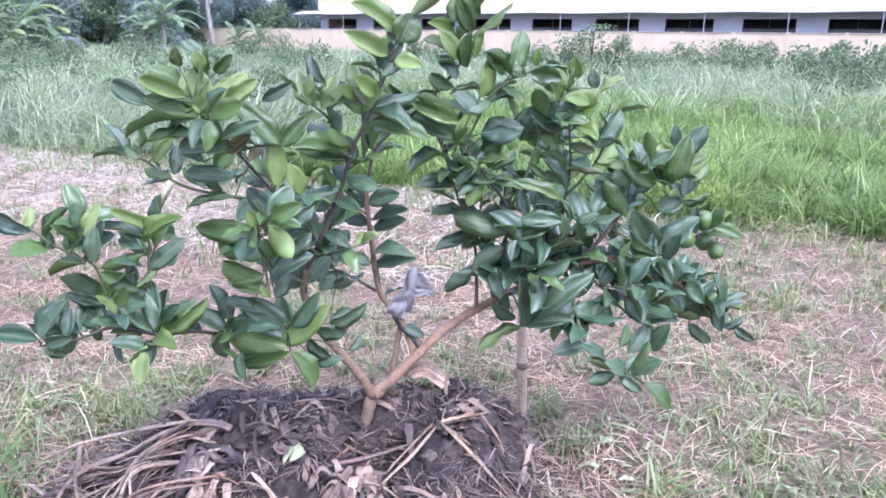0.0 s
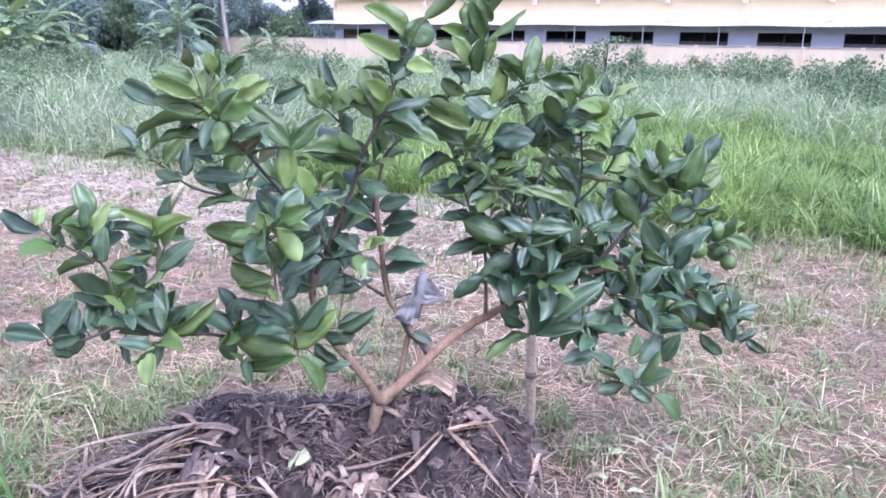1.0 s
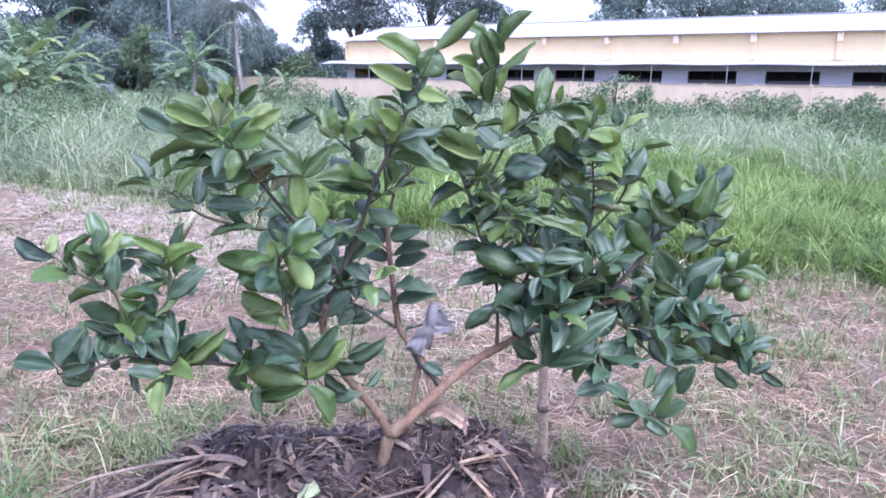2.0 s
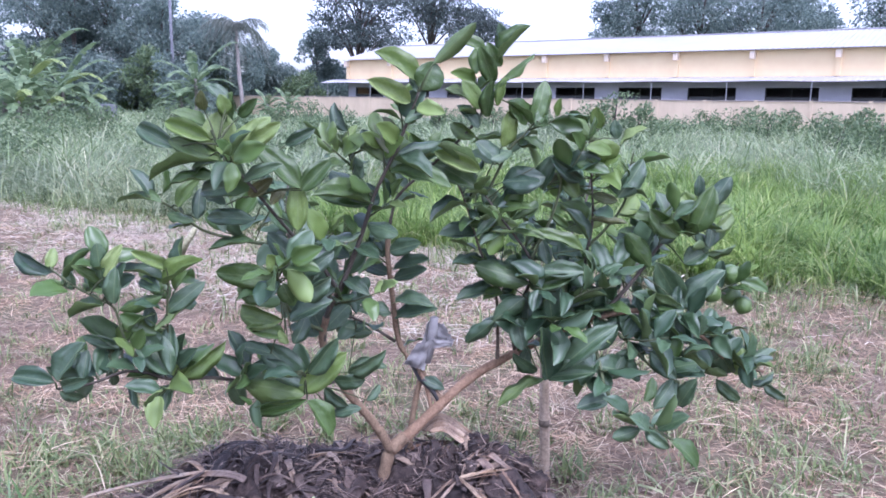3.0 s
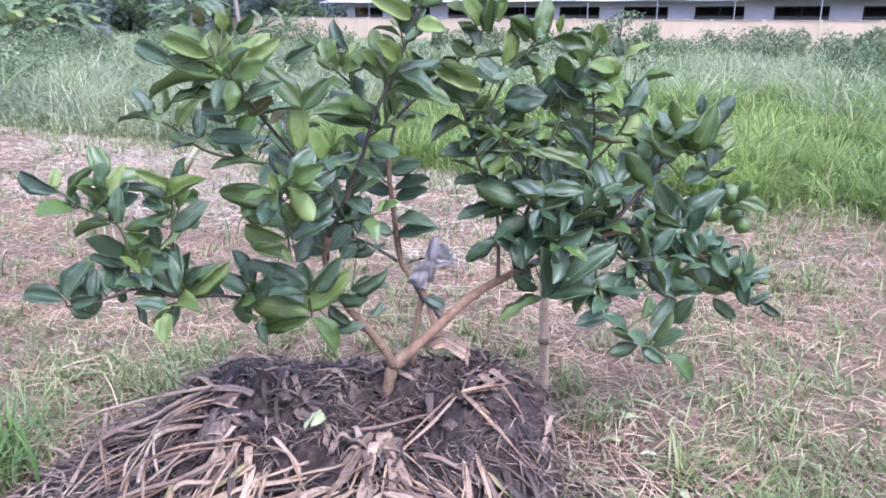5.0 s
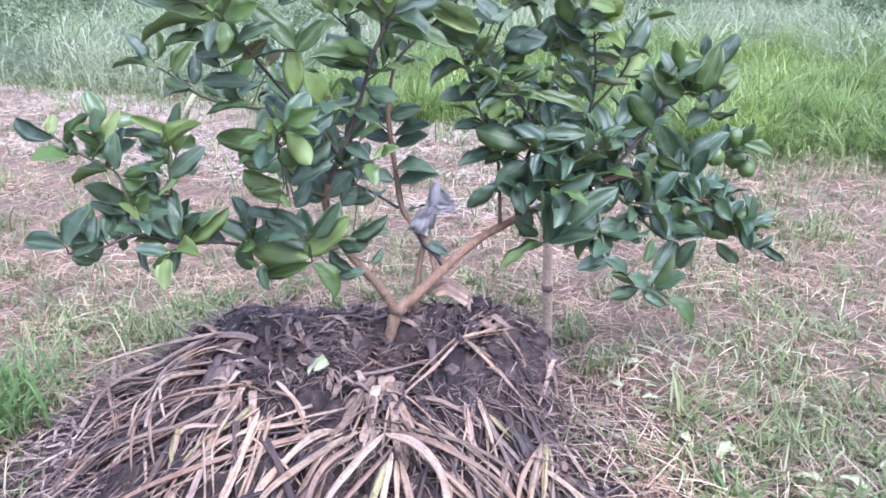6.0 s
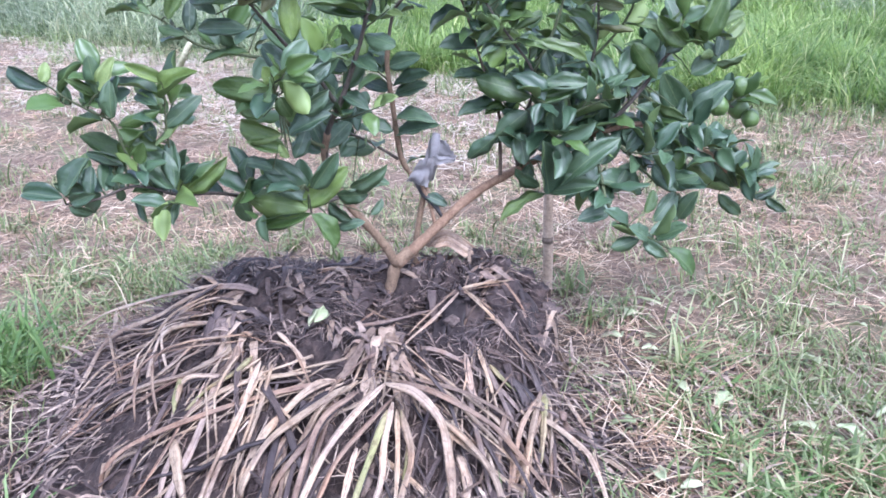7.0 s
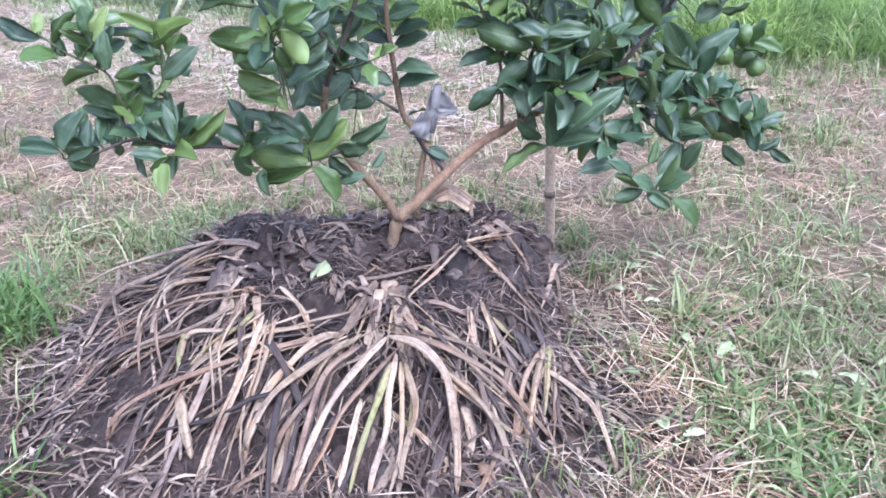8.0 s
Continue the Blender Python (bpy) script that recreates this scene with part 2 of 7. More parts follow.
RAG = rag_mat()
FRUIT = plain_mat("green_citrus_peel", (0.055, 0.1, 0.026), (0.1, 0.16, 0.042), 25, 0.4, bump=0.5)
CONCRETE = plain_mat("grey_concrete", (0.12, 0.122, 0.14), (0.2, 0.203, 0.23), 2)
WHITE = plain_mat("white_paint", (0.74, 0.74, 0.74), (0.84, 0.84, 0.84), 6)
# distance haze is mixed into this leaf colour: paler and bluer than near foliage
FAR_HAZED = blade_mat("hazed_tree_leaves", [(0.0, (0.13, 0.18, 0.16)), (0.6, (0.19, 0.25, 0.22)), (1.0, (0.28, 0.345, 0.295))], 0.6, 0.5, spec=0.3)
FAR_LAYER = blade_mat("layered_tree_leaves", [(0.0, (0.055, 0.075, 0.07)), (0.6, (0.085, 0.11, 0.1)), (1.0, (0.13, 0.16, 0.14))], 0.6, 0.3, spec=0.3)
FAR_MID = blade_mat("far_shrub_leaves", [(0.0, (0.075, 0.12, 0.055)), (0.6, (0.14, 0.2, 0.095)), (1.0, (0.22, 0.285, 0.145))], 0.5, 0.4)
BANANA = blade_mat("banana_leaf", [(0.0, (0.1, 0.155, 0.075)), (0.6, (0.165, 0.235, 0.115)), (1.0, (0.24, 0.31, 0.165))], 0.45, 0.4)
BANANA_YELLOW = blade_mat("yellowing_banana_leaf", [(0.0, (0.2, 0.26, 0.085)), (1.0, (0.28, 0.34, 0.12))], 0.5, 0.35)
PALM_LEAF = blade_mat("palm_frond", [(0.0, (0.09, 0.11, 0.09)), (1.0, (0.2, 0.22, 0.18))], 0.5, 0.3)


# ---- mesh helpers ----
def link_mesh(name, verts, faces, mats, parent=None, label="", smooth=True, slots=None):
    """One mesh object from vertices and faces, under a parent if one is given."""
    me = bpy.data.meshes.new(name)
    me.from_pydata([tuple(v) for v in verts], [], [tuple(f) for f in faces])
    for mt in mats if isinstance(mats, (tuple, list)) else (mats,):
        me.materials.append(mt)
    if smooth:
        me.shade_smooth()
    if slots is not None:
        me.polygons.foreach_set("material_index", slots)
    ob = new(name, me)
    ob.parent = parent
    if label:
        tagged(ob, label)
    return ob


def quads_mesh(name, verts, quads, mat):
    """A large mesh of quads from arrays."""
    me = bpy.data.meshes.new(name)
    verts, quads = np.asarray(verts, np.float32), np.asarray(quads, np.int32)
    me.vertices.add(len(verts))
    me.vertices.foreach_set("co", verts.ravel())
    me.loops.add(quads.size)
    me.loops.foreach_set("vertex_index", quads.ravel())
    me.polygons.add(len(quads))
    me.polygons.foreach_set("loop_start", np.arange(0, quads.size, 4, dtype=np.int32))
    me.materials.append(mat)
    me.update(calc_edges=True)
    me.validate()
    return me


def part(name, bm, material, parent, label=""):
    me = bpy.data.meshes.new(name)
    bm.to_mesh(me)
    bm.free()
    me.materials.append(material)
    ob = new(name, me)
    ob.parent = parent
    return tagged(ob, label) if label else ob


def empty(name, at, label, category, group="", kind=""):
    ob = new(name)
    ob.empty_display_size = 0.1
    ob.location = at
    return tagged(ob, label, category, group, kind)


def box(bm, lo, hi, bevel=0.0):
    m = Matrix.LocRotScale([(a + b) / 2 for a, b in zip(lo, hi)], None, [b - a for a, b in zip(lo, hi)])
    vs = bmesh.ops.create_cube(bm, size=1, matrix=m)["verts"]
    if bevel:
        es = list({e for v in vs for e in v.link_edges})
        bmesh.ops.bevel(bm, geom=es, offset=bevel, segments=2, affect="EDGES", profile=0.5)
    return bm


def smooth_path(pts, n):
    """n + 1 points on a Catmull-Rom curve through pts."""
    p = np.array(pts, float)
    p = np.vstack([2 * p[0] - p[1], p, 2 * p[-1] - p[-2]])
    out = []
    segs = len(p) - 3
    for i in range(n + 1):
        u = min(i / n * segs, segs - 1e-6)
        k, f = int(u), u - int(u)
        a, b, c, d = p[k:k + 4]
        out.append(0.5 * (2 * b + (c - a) * f + (2 * a - 5 * b + 4 * c - d) * f * f + (3 * b - 3 * c + d - a) * f ** 3))
    return np.array(out)


def tube_data(pts, radii, sides=8, flat=1.0, rough=0.0, rng=None):
    """Vertices and faces of a tapered tube along pts, closed at both ends."""
    pts = np.asarray(pts, float)
    n = len(pts)
    verts, faces = [], []
    for i in range(n):
        t = pts[min(i + 1, n - 1)] - pts[max(i - 1, 0)]
        t /= np.linalg.norm(t) + 1e-9
        ref = np.array((0, 0, 1.0)) if abs(t[2]) < 0.85 else np.array((0, 1.0, 0))
        a = np.cross(t, ref)
        a /= np.linalg.norm(a)
        b = np.cross(a, t)
        r = radii[i] if hasattr(radii, "__len__") else radii
        for k in range(sides):
            w = 2 * math.pi * k / sides
            rr = r * (1 + (rng.uniform(-rough, rough) if rng else 0))
            verts.append(pts[i] + a * math.cos(w) * rr + b * math.sin(w) * rr * flat)
    for i in range(n - 1):
        for k in range(sides):
            k2 = (k + 1) % sides
            faces.append((i * sides + k, i * sides + k2, (i + 1) * sides + k2, (i + 1) * sides + k))
    faces.append(tuple(range(sides))[::-1])
    faces.append(tuple((n - 1) * sides + k for k in range(sides)))
    return verts, faces


def tube(name, pts, radii, mat, parent, label="", sides=8, flat=1.0, rough=0.0, rng=None):
    v, f = tube_data(pts, radii, sides, flat, rough, rng)
    return link_mesh(name, v, f, mat, parent, label)


# ---- ground: one sheet to the horizon ----
def mown_edge(x):
    """How far ahead the mown strip ends at x."""
    return 6.25 - 0.47 * x


HEAP_C = (-0.24, 1.60)


def heap_height(x, y):
    """Height of the mulch heap over the ground: a flat top with a steep right side."""
    dx, dy = x - HEAP_C[0], y - HEAP_C[1]
    r = math.hypot(dx, dy) + 1e-6
    cx, cy = dx / r, dy / r
    inn = 1 / math.sqrt((cx / (0.42 if dx < 0 else 0.42 + 0.05 * min(max(dy / 0.2, 0), 1))) ** 2 + (cy / (0.2 if dy < 0 else 0.26)) ** 2)
    out = 1 / math.sqrt((cx / (0.97 if dx < 0 else 0.6 - 0.03 * min(max(dy / 0.2, 0), 1))) ** 2 + (cy / (0.82 if dy < 0 else 0.5)) ** 2)
    k = min(max((r - inn) / (out - inn), 0), 1)
    top = 0.262 + 0.1 * max(-0.4, min(dy, 0.3)) + 0.035 * math.exp(-((dx + 0.28) / 0.22) ** 2)
    top -= 0.03 * math.exp(-(((dx + 0.2) / 0.2) ** 2 + ((dy - 0.24) / 0.16) ** 2))
    return top * (1 - k * k * (3 - 2 * k) * 0.7 - 0.3 * k)


def ground_height(x, y):
    h = 0.02 * noise.noise((x * 0.9, y * 0.9, 3)) + 0.012 * noise.noise((x * 3.1, y * 3.1, 8))
    far = min(max((y - mown_edge(x)) / 4, 0), 1)
    return h + far * 0.08 * noise.noise((x * 0.3, y * 0.3, 5))


def build_ground():
    def axis(lo, hi, fine_lo, fine_hi, step):
        xs = list(np.arange(fine_lo, fine_hi + 1e-6, step))
        g, s = fine_hi, step
        while g < hi:
            s *= 1.35
            g += s
            xs.append(min(g, hi))
        g, s = fine_lo, step
        while g > lo:
            s *= 1.35
            g -= s
            xs.insert(0, max(g, lo))
        return xs
    xs, ys = axis(-2500, 2500, -5, 5, 0.1), axis(-400, 3000, -1, 9, 0.1)
    verts = [(x, y, ground_height(x, y) if abs(x) < 80 and -20 < y < 90 else 0) for y in ys for x in xs]
    w = len(xs)
    faces = [(j * w + i, j * w + i + 1, (j + 1) * w + i + 1, (j + 1) * w + i) for j in range(len(ys) - 1) for i in range(w - 1)]
    tagged(link_mesh("ground", verts, faces, GROUND), "dry mown field with straw and patchy green grass", "ground", kind="structure")


build_ground()

# ---- the long low building and its boundary wall ----
ALONG = Vector((0.831, -0.556, 0))
OUT = Vector((-0.556, -0.831, 0))
BUILD_M = Matrix(((ALONG.x, OUT.x * -1, 0, 5.86), (ALONG.y, OUT.y * -1, 0, 58.0), (0, 0, 1, 0), (0, 0, 0, 1)))
BAY = 4.85
S0, S1 = -19.35, -19.35 + 13 * 4.85


def build_warehouse():
    hall = empty("warehouse", (0, 0, 0), "long low peach warehouse with pale metal roof behind a wall", "building")
    hall.matrix_world = BUILD_M
    depth, eave, ridge = 11.0, 4.85, 6.35
    # front wall in pieces round the window openings, the lower band bluish grey
    win = [(S0 + i * BAY + 0.85, S0 + i * BAY + 0.85 + 3.1) for i in range(13)]
    bm = bmesh.new()
    box(bm, (S0, 0, 2.95), (S1, 0.25, eave))
    part("upper_wall", bm, PLASTER, hall, "peach plastered upper wall")
    bm = bmesh.new()
    box(bm, (S0, 0.003, 0), (S1, 0.247, 1.55))
    box(bm, (S0, 0.005, 2.55), (S1, 0.245, 2.95))
    last = S0
    for a, b in win + [(S1, S1)]:
        if a > last:
            box(bm, (last, 0.003, 1.55), (a, 0.247, 2.55))
        last = b
    part("lower_wall", bm, PLASTER_GREY, hall, "bluish grey lower wall")
    for x, y0, y1 in ((S0, 0.25, depth), (S1 - 0.25, 0.25, depth)):
        bm = bmesh.new()
        box(bm, (x, y0, 0), (x + 0.25, y1, eave))
        v = [bm.verts.new(p) for p in ((x, y0, eave), (x, depth, eave), (x, depth / 2, ridge - 0.12), (x + 0.25, y0, eave), (x + 0.25, depth, eave), (x + 0.25, depth / 2, ridge - 0.12))]
        for f in ((0, 2, 1), (3, 4, 5), (0, 3, 5, 2), (1, 2, 5, 4)):
            bm.faces.new([v[k] for k in f])
        part("gable_wall", bm, PLASTER, hall)
    bm = bmesh.new()
    box(bm, (S0, depth, 0), (S1, depth + 0.25, eave))
    part("back_wall", bm, PLASTER, hall)
    # unseen dark sheet that stands in for the unlit room behind the windows
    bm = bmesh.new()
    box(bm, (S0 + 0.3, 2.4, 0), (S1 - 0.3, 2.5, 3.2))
    part("unlit_room_sheet", bm, DARK_IN, hall)
    # corrugated roof slopes
    step = 0.16
    n = int((S1 - S0 + 1.0) / step)
    for side in (0, 1):
        verts, faces = [], []
        for i in range(n + 1):
            s = S0 - 0.5 + i * step
            wave = 0.03 * (i % 2)
            y0, y1 = (-0.55, depth / 2) if side == 0 else (depth + 0.8, depth / 2)
            rise = (ridge - eave) / (depth / 2)
            z0 = eave + 0.05 - 0.55 * rise * 0.3
            verts += [(s, y0, z0 + wave), (s, y1, ridge + wave)]
            verts += [(s, y0, z0 + wave - 0.04), (s, y1, ridge + wave - 0.04)]
        for i in range(n):
            a, b = i * 4, i * 4 + 4
            faces += [(a, b, b + 1, a + 1), (a + 2, a + 3, b + 3, b + 2), (a, a + 2, b + 2, b)]
        link_mesh("roof_slope", verts, faces, ROOF, hall, "corrugated pale grey metal roof", smooth=False)
    bm = bmesh.new()
    box(bm, (S0 - 0.5, depth / 2 - 0.2, ridge - 0.01), (S1 + 0.5, depth / 2 + 0.2, ridge + 0.07), 0.02)
    part("ridge_cap", bm, ROOF, hall)
    # awning over the windows
    verts, faces = [], []
    n = int((S1 - S0 + 2.4) / step)
    for i in range(n + 1):
        s = S0 - 1.9 + i * step
        dip = 0.025 * math.sin(s * 0.9) + 0.03 * (i % 2)
        verts += [(s, -1.55, 2.9 + dip), (s, -0.004, 3.2 + 0.03 * (i % 2)), (s, -1.55, 2.86 + dip), (s, -0.004, 3.18)]
    for i in range(n):
        a, b = i * 4, i * 4 + 4
        faces += [(a, b, b + 1, a + 1), (a + 2, a + 3, b + 3, b + 2), (a, a + 2, b + 2, b)]
    link_mesh("awning", verts, faces, ROOF, hall, "thin corrugated metal awning", smooth=False)
    for i in range(14):
        s = S0 + i * BAY
        bm = bmesh.new()
        box(bm, (s - 0.14, -0.1, 3.26), (s + 0.14, -0.002, 4.6))
        part("pilaster", bm, PLASTER, hall)
        bm = bmesh.new()
        box(bm, (s - 0.16, -0.42, 4.3), (s + 0.16, -0.002, 4.78), 0.02)
        part("bracket", bm, CREAM, hall, "cream concrete bracket under the eave")
        bm = bmesh.new()
        box(bm, (s - 1.11, -1.5, 0), (s - 1.06, -1.45, 2.87))
        part("awning_post", bm, STEEL, hall)
    for a, b in win:
        w = new("window")
        w.parent = hall
        w.location = (a, 0, 1.55)
        bm = bmesh.new()
        wd = b - a
        for lo, hi in (((0, 0.08, 0), (wd, 0.16, 0.06)), ((0, 0.08, 0.94), (wd, 0.16, 1.0)), ((0, 0.08, 0.06), (0.06, 0.16, 0.94)), ((wd - 0.06, 0.08, 0.06), (wd, 0.16, 0.94)),
                       ((wd / 2 - 0.03, 0.08, 0.06), (wd / 2 + 0.03, 0.16, 0.94))):
            box(bm, lo, hi)
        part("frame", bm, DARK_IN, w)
        for k in range(2):
            bm = bmesh.new()
            x0 = 0.06 + k * (wd / 2 - 0.03)
            box(bm, (x0, 0.11, 0.06), (x0 + wd / 2 - 0.09, 0.12, 0.42))
            part("pane", bm, GLASS, w)
        bm = bmesh.new()
        box(bm, (-0.08, -0.07, -0.08), (wd + 0.08, 0.06, -0.003), 0.01)
        part("sill", bm, PLASTER_GREY, w)


build_warehouse()


def build_boundary_wall():
    wall = empty("boundary_wall", (0, 0, 0), "stained cream boundary wall with concrete posts and coping", "wall", kind="structure")
    wall.matrix_world = BUILD_M
    a, n, w = -46.0, 30, 2.95
    rng = random.Random(4)
    for i in range(n):
        s = a + i * w
        top = 1.66 + rng.uniform(-0.015, 0.015)
        bm = bmesh.new()
        box(bm, (s + 0.1, -4.06, -0.1), (s + w - 0.1, -3.94, top))
        part("wall_panel", bm, WALL_PAINT, wall)
        bm = bmesh.new()
        box(bm, (s + 0.09, -4.1, top + 0.002), (s + w - 0.09, -3.9, top + 0.06), 0.01)
        part("coping", bm, WALL_CAP, wall)
        bm = bmesh.new()
        box(bm, (s - 0.099, -4.09, -0.1), (s + 0.099, -3.91, top + 0.07), 0.01)
        part("wall_post", bm, WALL_PAINT, wall)


build_boundary_wall()


# ---- trees, palms and shrubs behind ----
def clump_leaves(rng, centres, radii, count, size, flat=0.7):
    """Small bent leaves scattered through overlapping clumps; returns vertices and quads."""
    c = np.array(centres)
    r = np.array(radii)
    pick = rng.choice(len(c), count, p=r ** 2 / np.sum(r ** 2))
    d = rng.normal(size=(count, 3))
    d /= np.linalg.norm(d, axis=1)[:, None]
    rad = r[pick] * rng.uniform(0.45, 1.05, count) ** 0.6
    p = c[pick] + d * rad[:, None] * np.array((1, 1, flat))
    ax = rng.normal(size=(count, 3)) + d * 0.6 + np.array((0, 0, -0.5))
    ax /= np.linalg.norm(ax, axis=1)[:, None]
    sd = np.cross(ax, rng.normal(size=(count, 3)))
    sd /= np.linalg.norm(sd, axis=1)[:, None]
    ln = size * rng.uniform(0.6, 1.4, count)[:, None]
    wd = ln * rng.uniform(0.3, 0.5, (count, 1))
    nrm = np.cross(ax, sd)
    v = np.stack([p, p + ax * ln * 0.5 + sd * wd * 0.5 + nrm * ln * 0.06, p + ax * ln, p + ax * ln * 0.5 - sd * wd * 0.5 + nrm * ln * 0.06], 1).reshape(-1, 3)
    q = np.arange(count * 4).reshape(-1, 4)
    return v, q


def far_tree(at, height, spread, seed, mat, label, base=0.25, leaves=5200, size=0.34, clumps=26, name="tree", layered=False):
    """A tapered trunk with limbs and a crown of many leaf clumps with gaps between them."""
    rng = np.random.default_rng(seed)
    rnd = random.Random(seed)
    t = empty(name, at, label, "tree", "trees behind the field")
    r0 = height * 0.022
    lean = rng.uniform(-0.06, 0.06, 2) * height
    stem = smooth_path([(0, 0, -0.1), (lean[0] * 0.3, lean[1] * 0.3, height * 0.35), (lean[0], lean[1], height * 0.85)], 8)
    v, f = tube_data(stem, np.linspace(r0, r0 * 0.3, 9), 7, rough=0.1, rng=rnd)
    cs, rs = [], []
    for i in range(clumps):
        h = base + (1 - base) * ((i + 0.5) / clumps)
        if layered:
            h = base + (1 - base) * round(h * 5) / 5 + rng.uniform(-0.03, 0.03)
        width = spread * (0.55 + 0.45 * math.sin(min(max((h - base) / (1 - base), 0.05), 1) * 2.6)) * rng.uniform(0.25, 1.0)
        a = rng.uniform(0, 2 * math.pi)
        c = np.array((math.cos(a) * width + lean[0] * h, math.sin(a) * width + lean[1] * h, h * height - spread * 0.15))
        cs.append(c)
        rs.append(spread * rng.uniform(0.24, 0.46))
        if i % 2 == 0:
            s = stem[min(8, max(1, int(h * 7)))]
            limb = smooth_path([s - np.array((0, 0, 0.4)), (s + c) / 2 + np.array((0, 0, 0.25)), c], 4)
            v2, f2 = tube_data(limb, np.linspace(r0 * 0.4, r0 * 0.08, 5), 5)
            f += [tuple(k + len(v) for k in q) for q in f2]
            v += v2
    link_mesh("trunk", v, f, BARK_FAR, t)
    v, q = clump_leaves(rng, cs, rs, int(leaves * 0.84), size * 1.08, 0.45 if layered else 0.75)
    crown = new("crown", quads_mesh("crown", v, q, mat))
    crown.parent = t
    return t


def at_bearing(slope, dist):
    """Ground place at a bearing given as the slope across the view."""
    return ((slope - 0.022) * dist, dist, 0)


TREES = (
    # bearing, distance, height, spread, base, leaves, layered
    (-0.62, 66, 8.2, 4.0, 0.16, 5000, False), (-0.515, 74, 16.0, 4.8, 0.16, 8000, False), (-0.475, 70, 14.5, 4.6, 0.14, 7000, False),
    (-0.42, 73, 15.5, 5.0, 0.14, 8000, False), (-0.37, 68, 10.4, 3.4, 0.12, 6000, False), (-0.325, 76, 9.4, 3.2, 0.12, 6000, False),
    (-0.285, 72, 8.2, 3.0, 0.1, 5200, False), (-0.25, 78, 6.6, 2.6, 0.1, 4600, False), (-0.70, 68, 8.6, 4.4, 0.2, 5000, False),
    (-0.168, 84, 9.2, 1.9, 0.2, 2600, False),
    (-0.118, 80, 14.5, 5.4, 0.3, 3600, True), (-0.02, 92, 16.5, 6.5, 0.42, 4200, True), (0.045, 96, 12.5, 4.0, 0.4, 2600, True),
    (0.24, 80, 14.5, 4.6, 0.3, 7000, False), (0.31, 84, 15.0, 5.0, 0.3, 7500, False), (0.385, 78, 14.0, 4.6, 0.3, 7000, False), (0.44, 82, 13.0, 3.8, 0.3, 6000, False),
    (0.55, 74, 12.5, 3.4, 0.35, 4000, False), (0.61, 70, 13.5, 4.0, 0.3, 5000, False),
)
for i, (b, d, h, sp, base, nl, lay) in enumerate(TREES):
    far_tree(at_bearing(b, d), h, sp, 100 + i, FAR_LAYER if lay else FAR_HAZED, "tall spreading tree with thin layered dark leaves" if lay else "tall dense dark green tree behind the field", base, int(nl * (4.0 if lay else 3.0)), 0.3, 40 if not lay else 44, layered=lay)
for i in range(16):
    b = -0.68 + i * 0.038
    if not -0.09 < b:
        far_tree(at_bearing(b, (63 if b < -0.27 else 76) + (i * 7) % 9), 3.4 + (i * 5) % 7 * 0.42, 2.3, 160 + i, FAR_MID if i % 3 else FAR_HAZED, "leafy green shrub at the edge of the field", 0.02, 4600, 0.28, 18, name="shrub")
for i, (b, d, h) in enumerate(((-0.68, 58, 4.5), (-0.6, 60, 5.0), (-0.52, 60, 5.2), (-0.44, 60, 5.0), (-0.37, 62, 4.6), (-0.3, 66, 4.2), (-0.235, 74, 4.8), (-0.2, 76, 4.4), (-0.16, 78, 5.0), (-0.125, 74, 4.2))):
    far_tree(at_bearing(b, d + 6), h, 3.0, 190 + i, FAR_HAZED, "dense dark undergrowth below the trees", 0.02, 8500, 0.31, 26, name="undergrowth")


def frond(rng, base, heading, length, width, droop, rise, leaflets):
    """Vertices and quads of a frond: one torn banana blade, or rows of hanging palm leaflets."""
    n = 26 if leaflets else 16
    d = np.array((math.cos(heading), math.sin(heading), 0))
    side = np.array((-d[1], d[0], 0))
    mid = [base + d * length * (u * (1 - 0.25 * droop * u)) + np.array((0, 0, length * (rise * u - droop * u * u))) for u in np.linspace(0, 1, n + 1)]
    v, q = [], []
    for i in range(n):
        for sgn in (-1, 1):
            um = (i + 0.5) / n
            a = mid[i]
            if leaflets:
                w = width * math.sin(math.pi * min(0.1 + 0.85 * um, 1)) ** 0.5 * rng.uniform(0.75, 1.15)
                b = a + (mid[i + 1] - a) * 0.45
                hang = np.array((0, 0, -w * rng.uniform(0.6, 1.5)))
                out = side * sgn * w * rng.uniform(0.35, 0.7) + d * w * 0.3
                o = len(v)
                v += [a, b, (a + b) / 2 + out + hang * 0.5, a * 0.7 + b * 0.3 + out * 0.85 + hang * 0.5, (a + b) / 2 + out * 1.2 + hang]
                q += [(o, o + 1, o + 2, o + 3), (o + 3, o + 2, o + 4)]
            else:
                w = width * math.sin(math.pi * min(0.06 + 0.92 * um, 1)) ** 0.6 * (rng.uniform(0.7, 0.9) if rng.random() < 0.35 else 1.0)
                b = a + (mid[i + 1] - a) * (0.7 if rng.random() < 0.4 else 1.0)
                drop = np.array((0, 0, -w * rng.uniform(0.3, 0.42)))
                o = len(v)
                v += [a, b, b + side * sgn * w + drop + d * 0.15 * w, a + side * sgn * w + drop + d * 0.15 * w]
                q.append((o, o + 1, o + 2, o + 3))
    return v, q


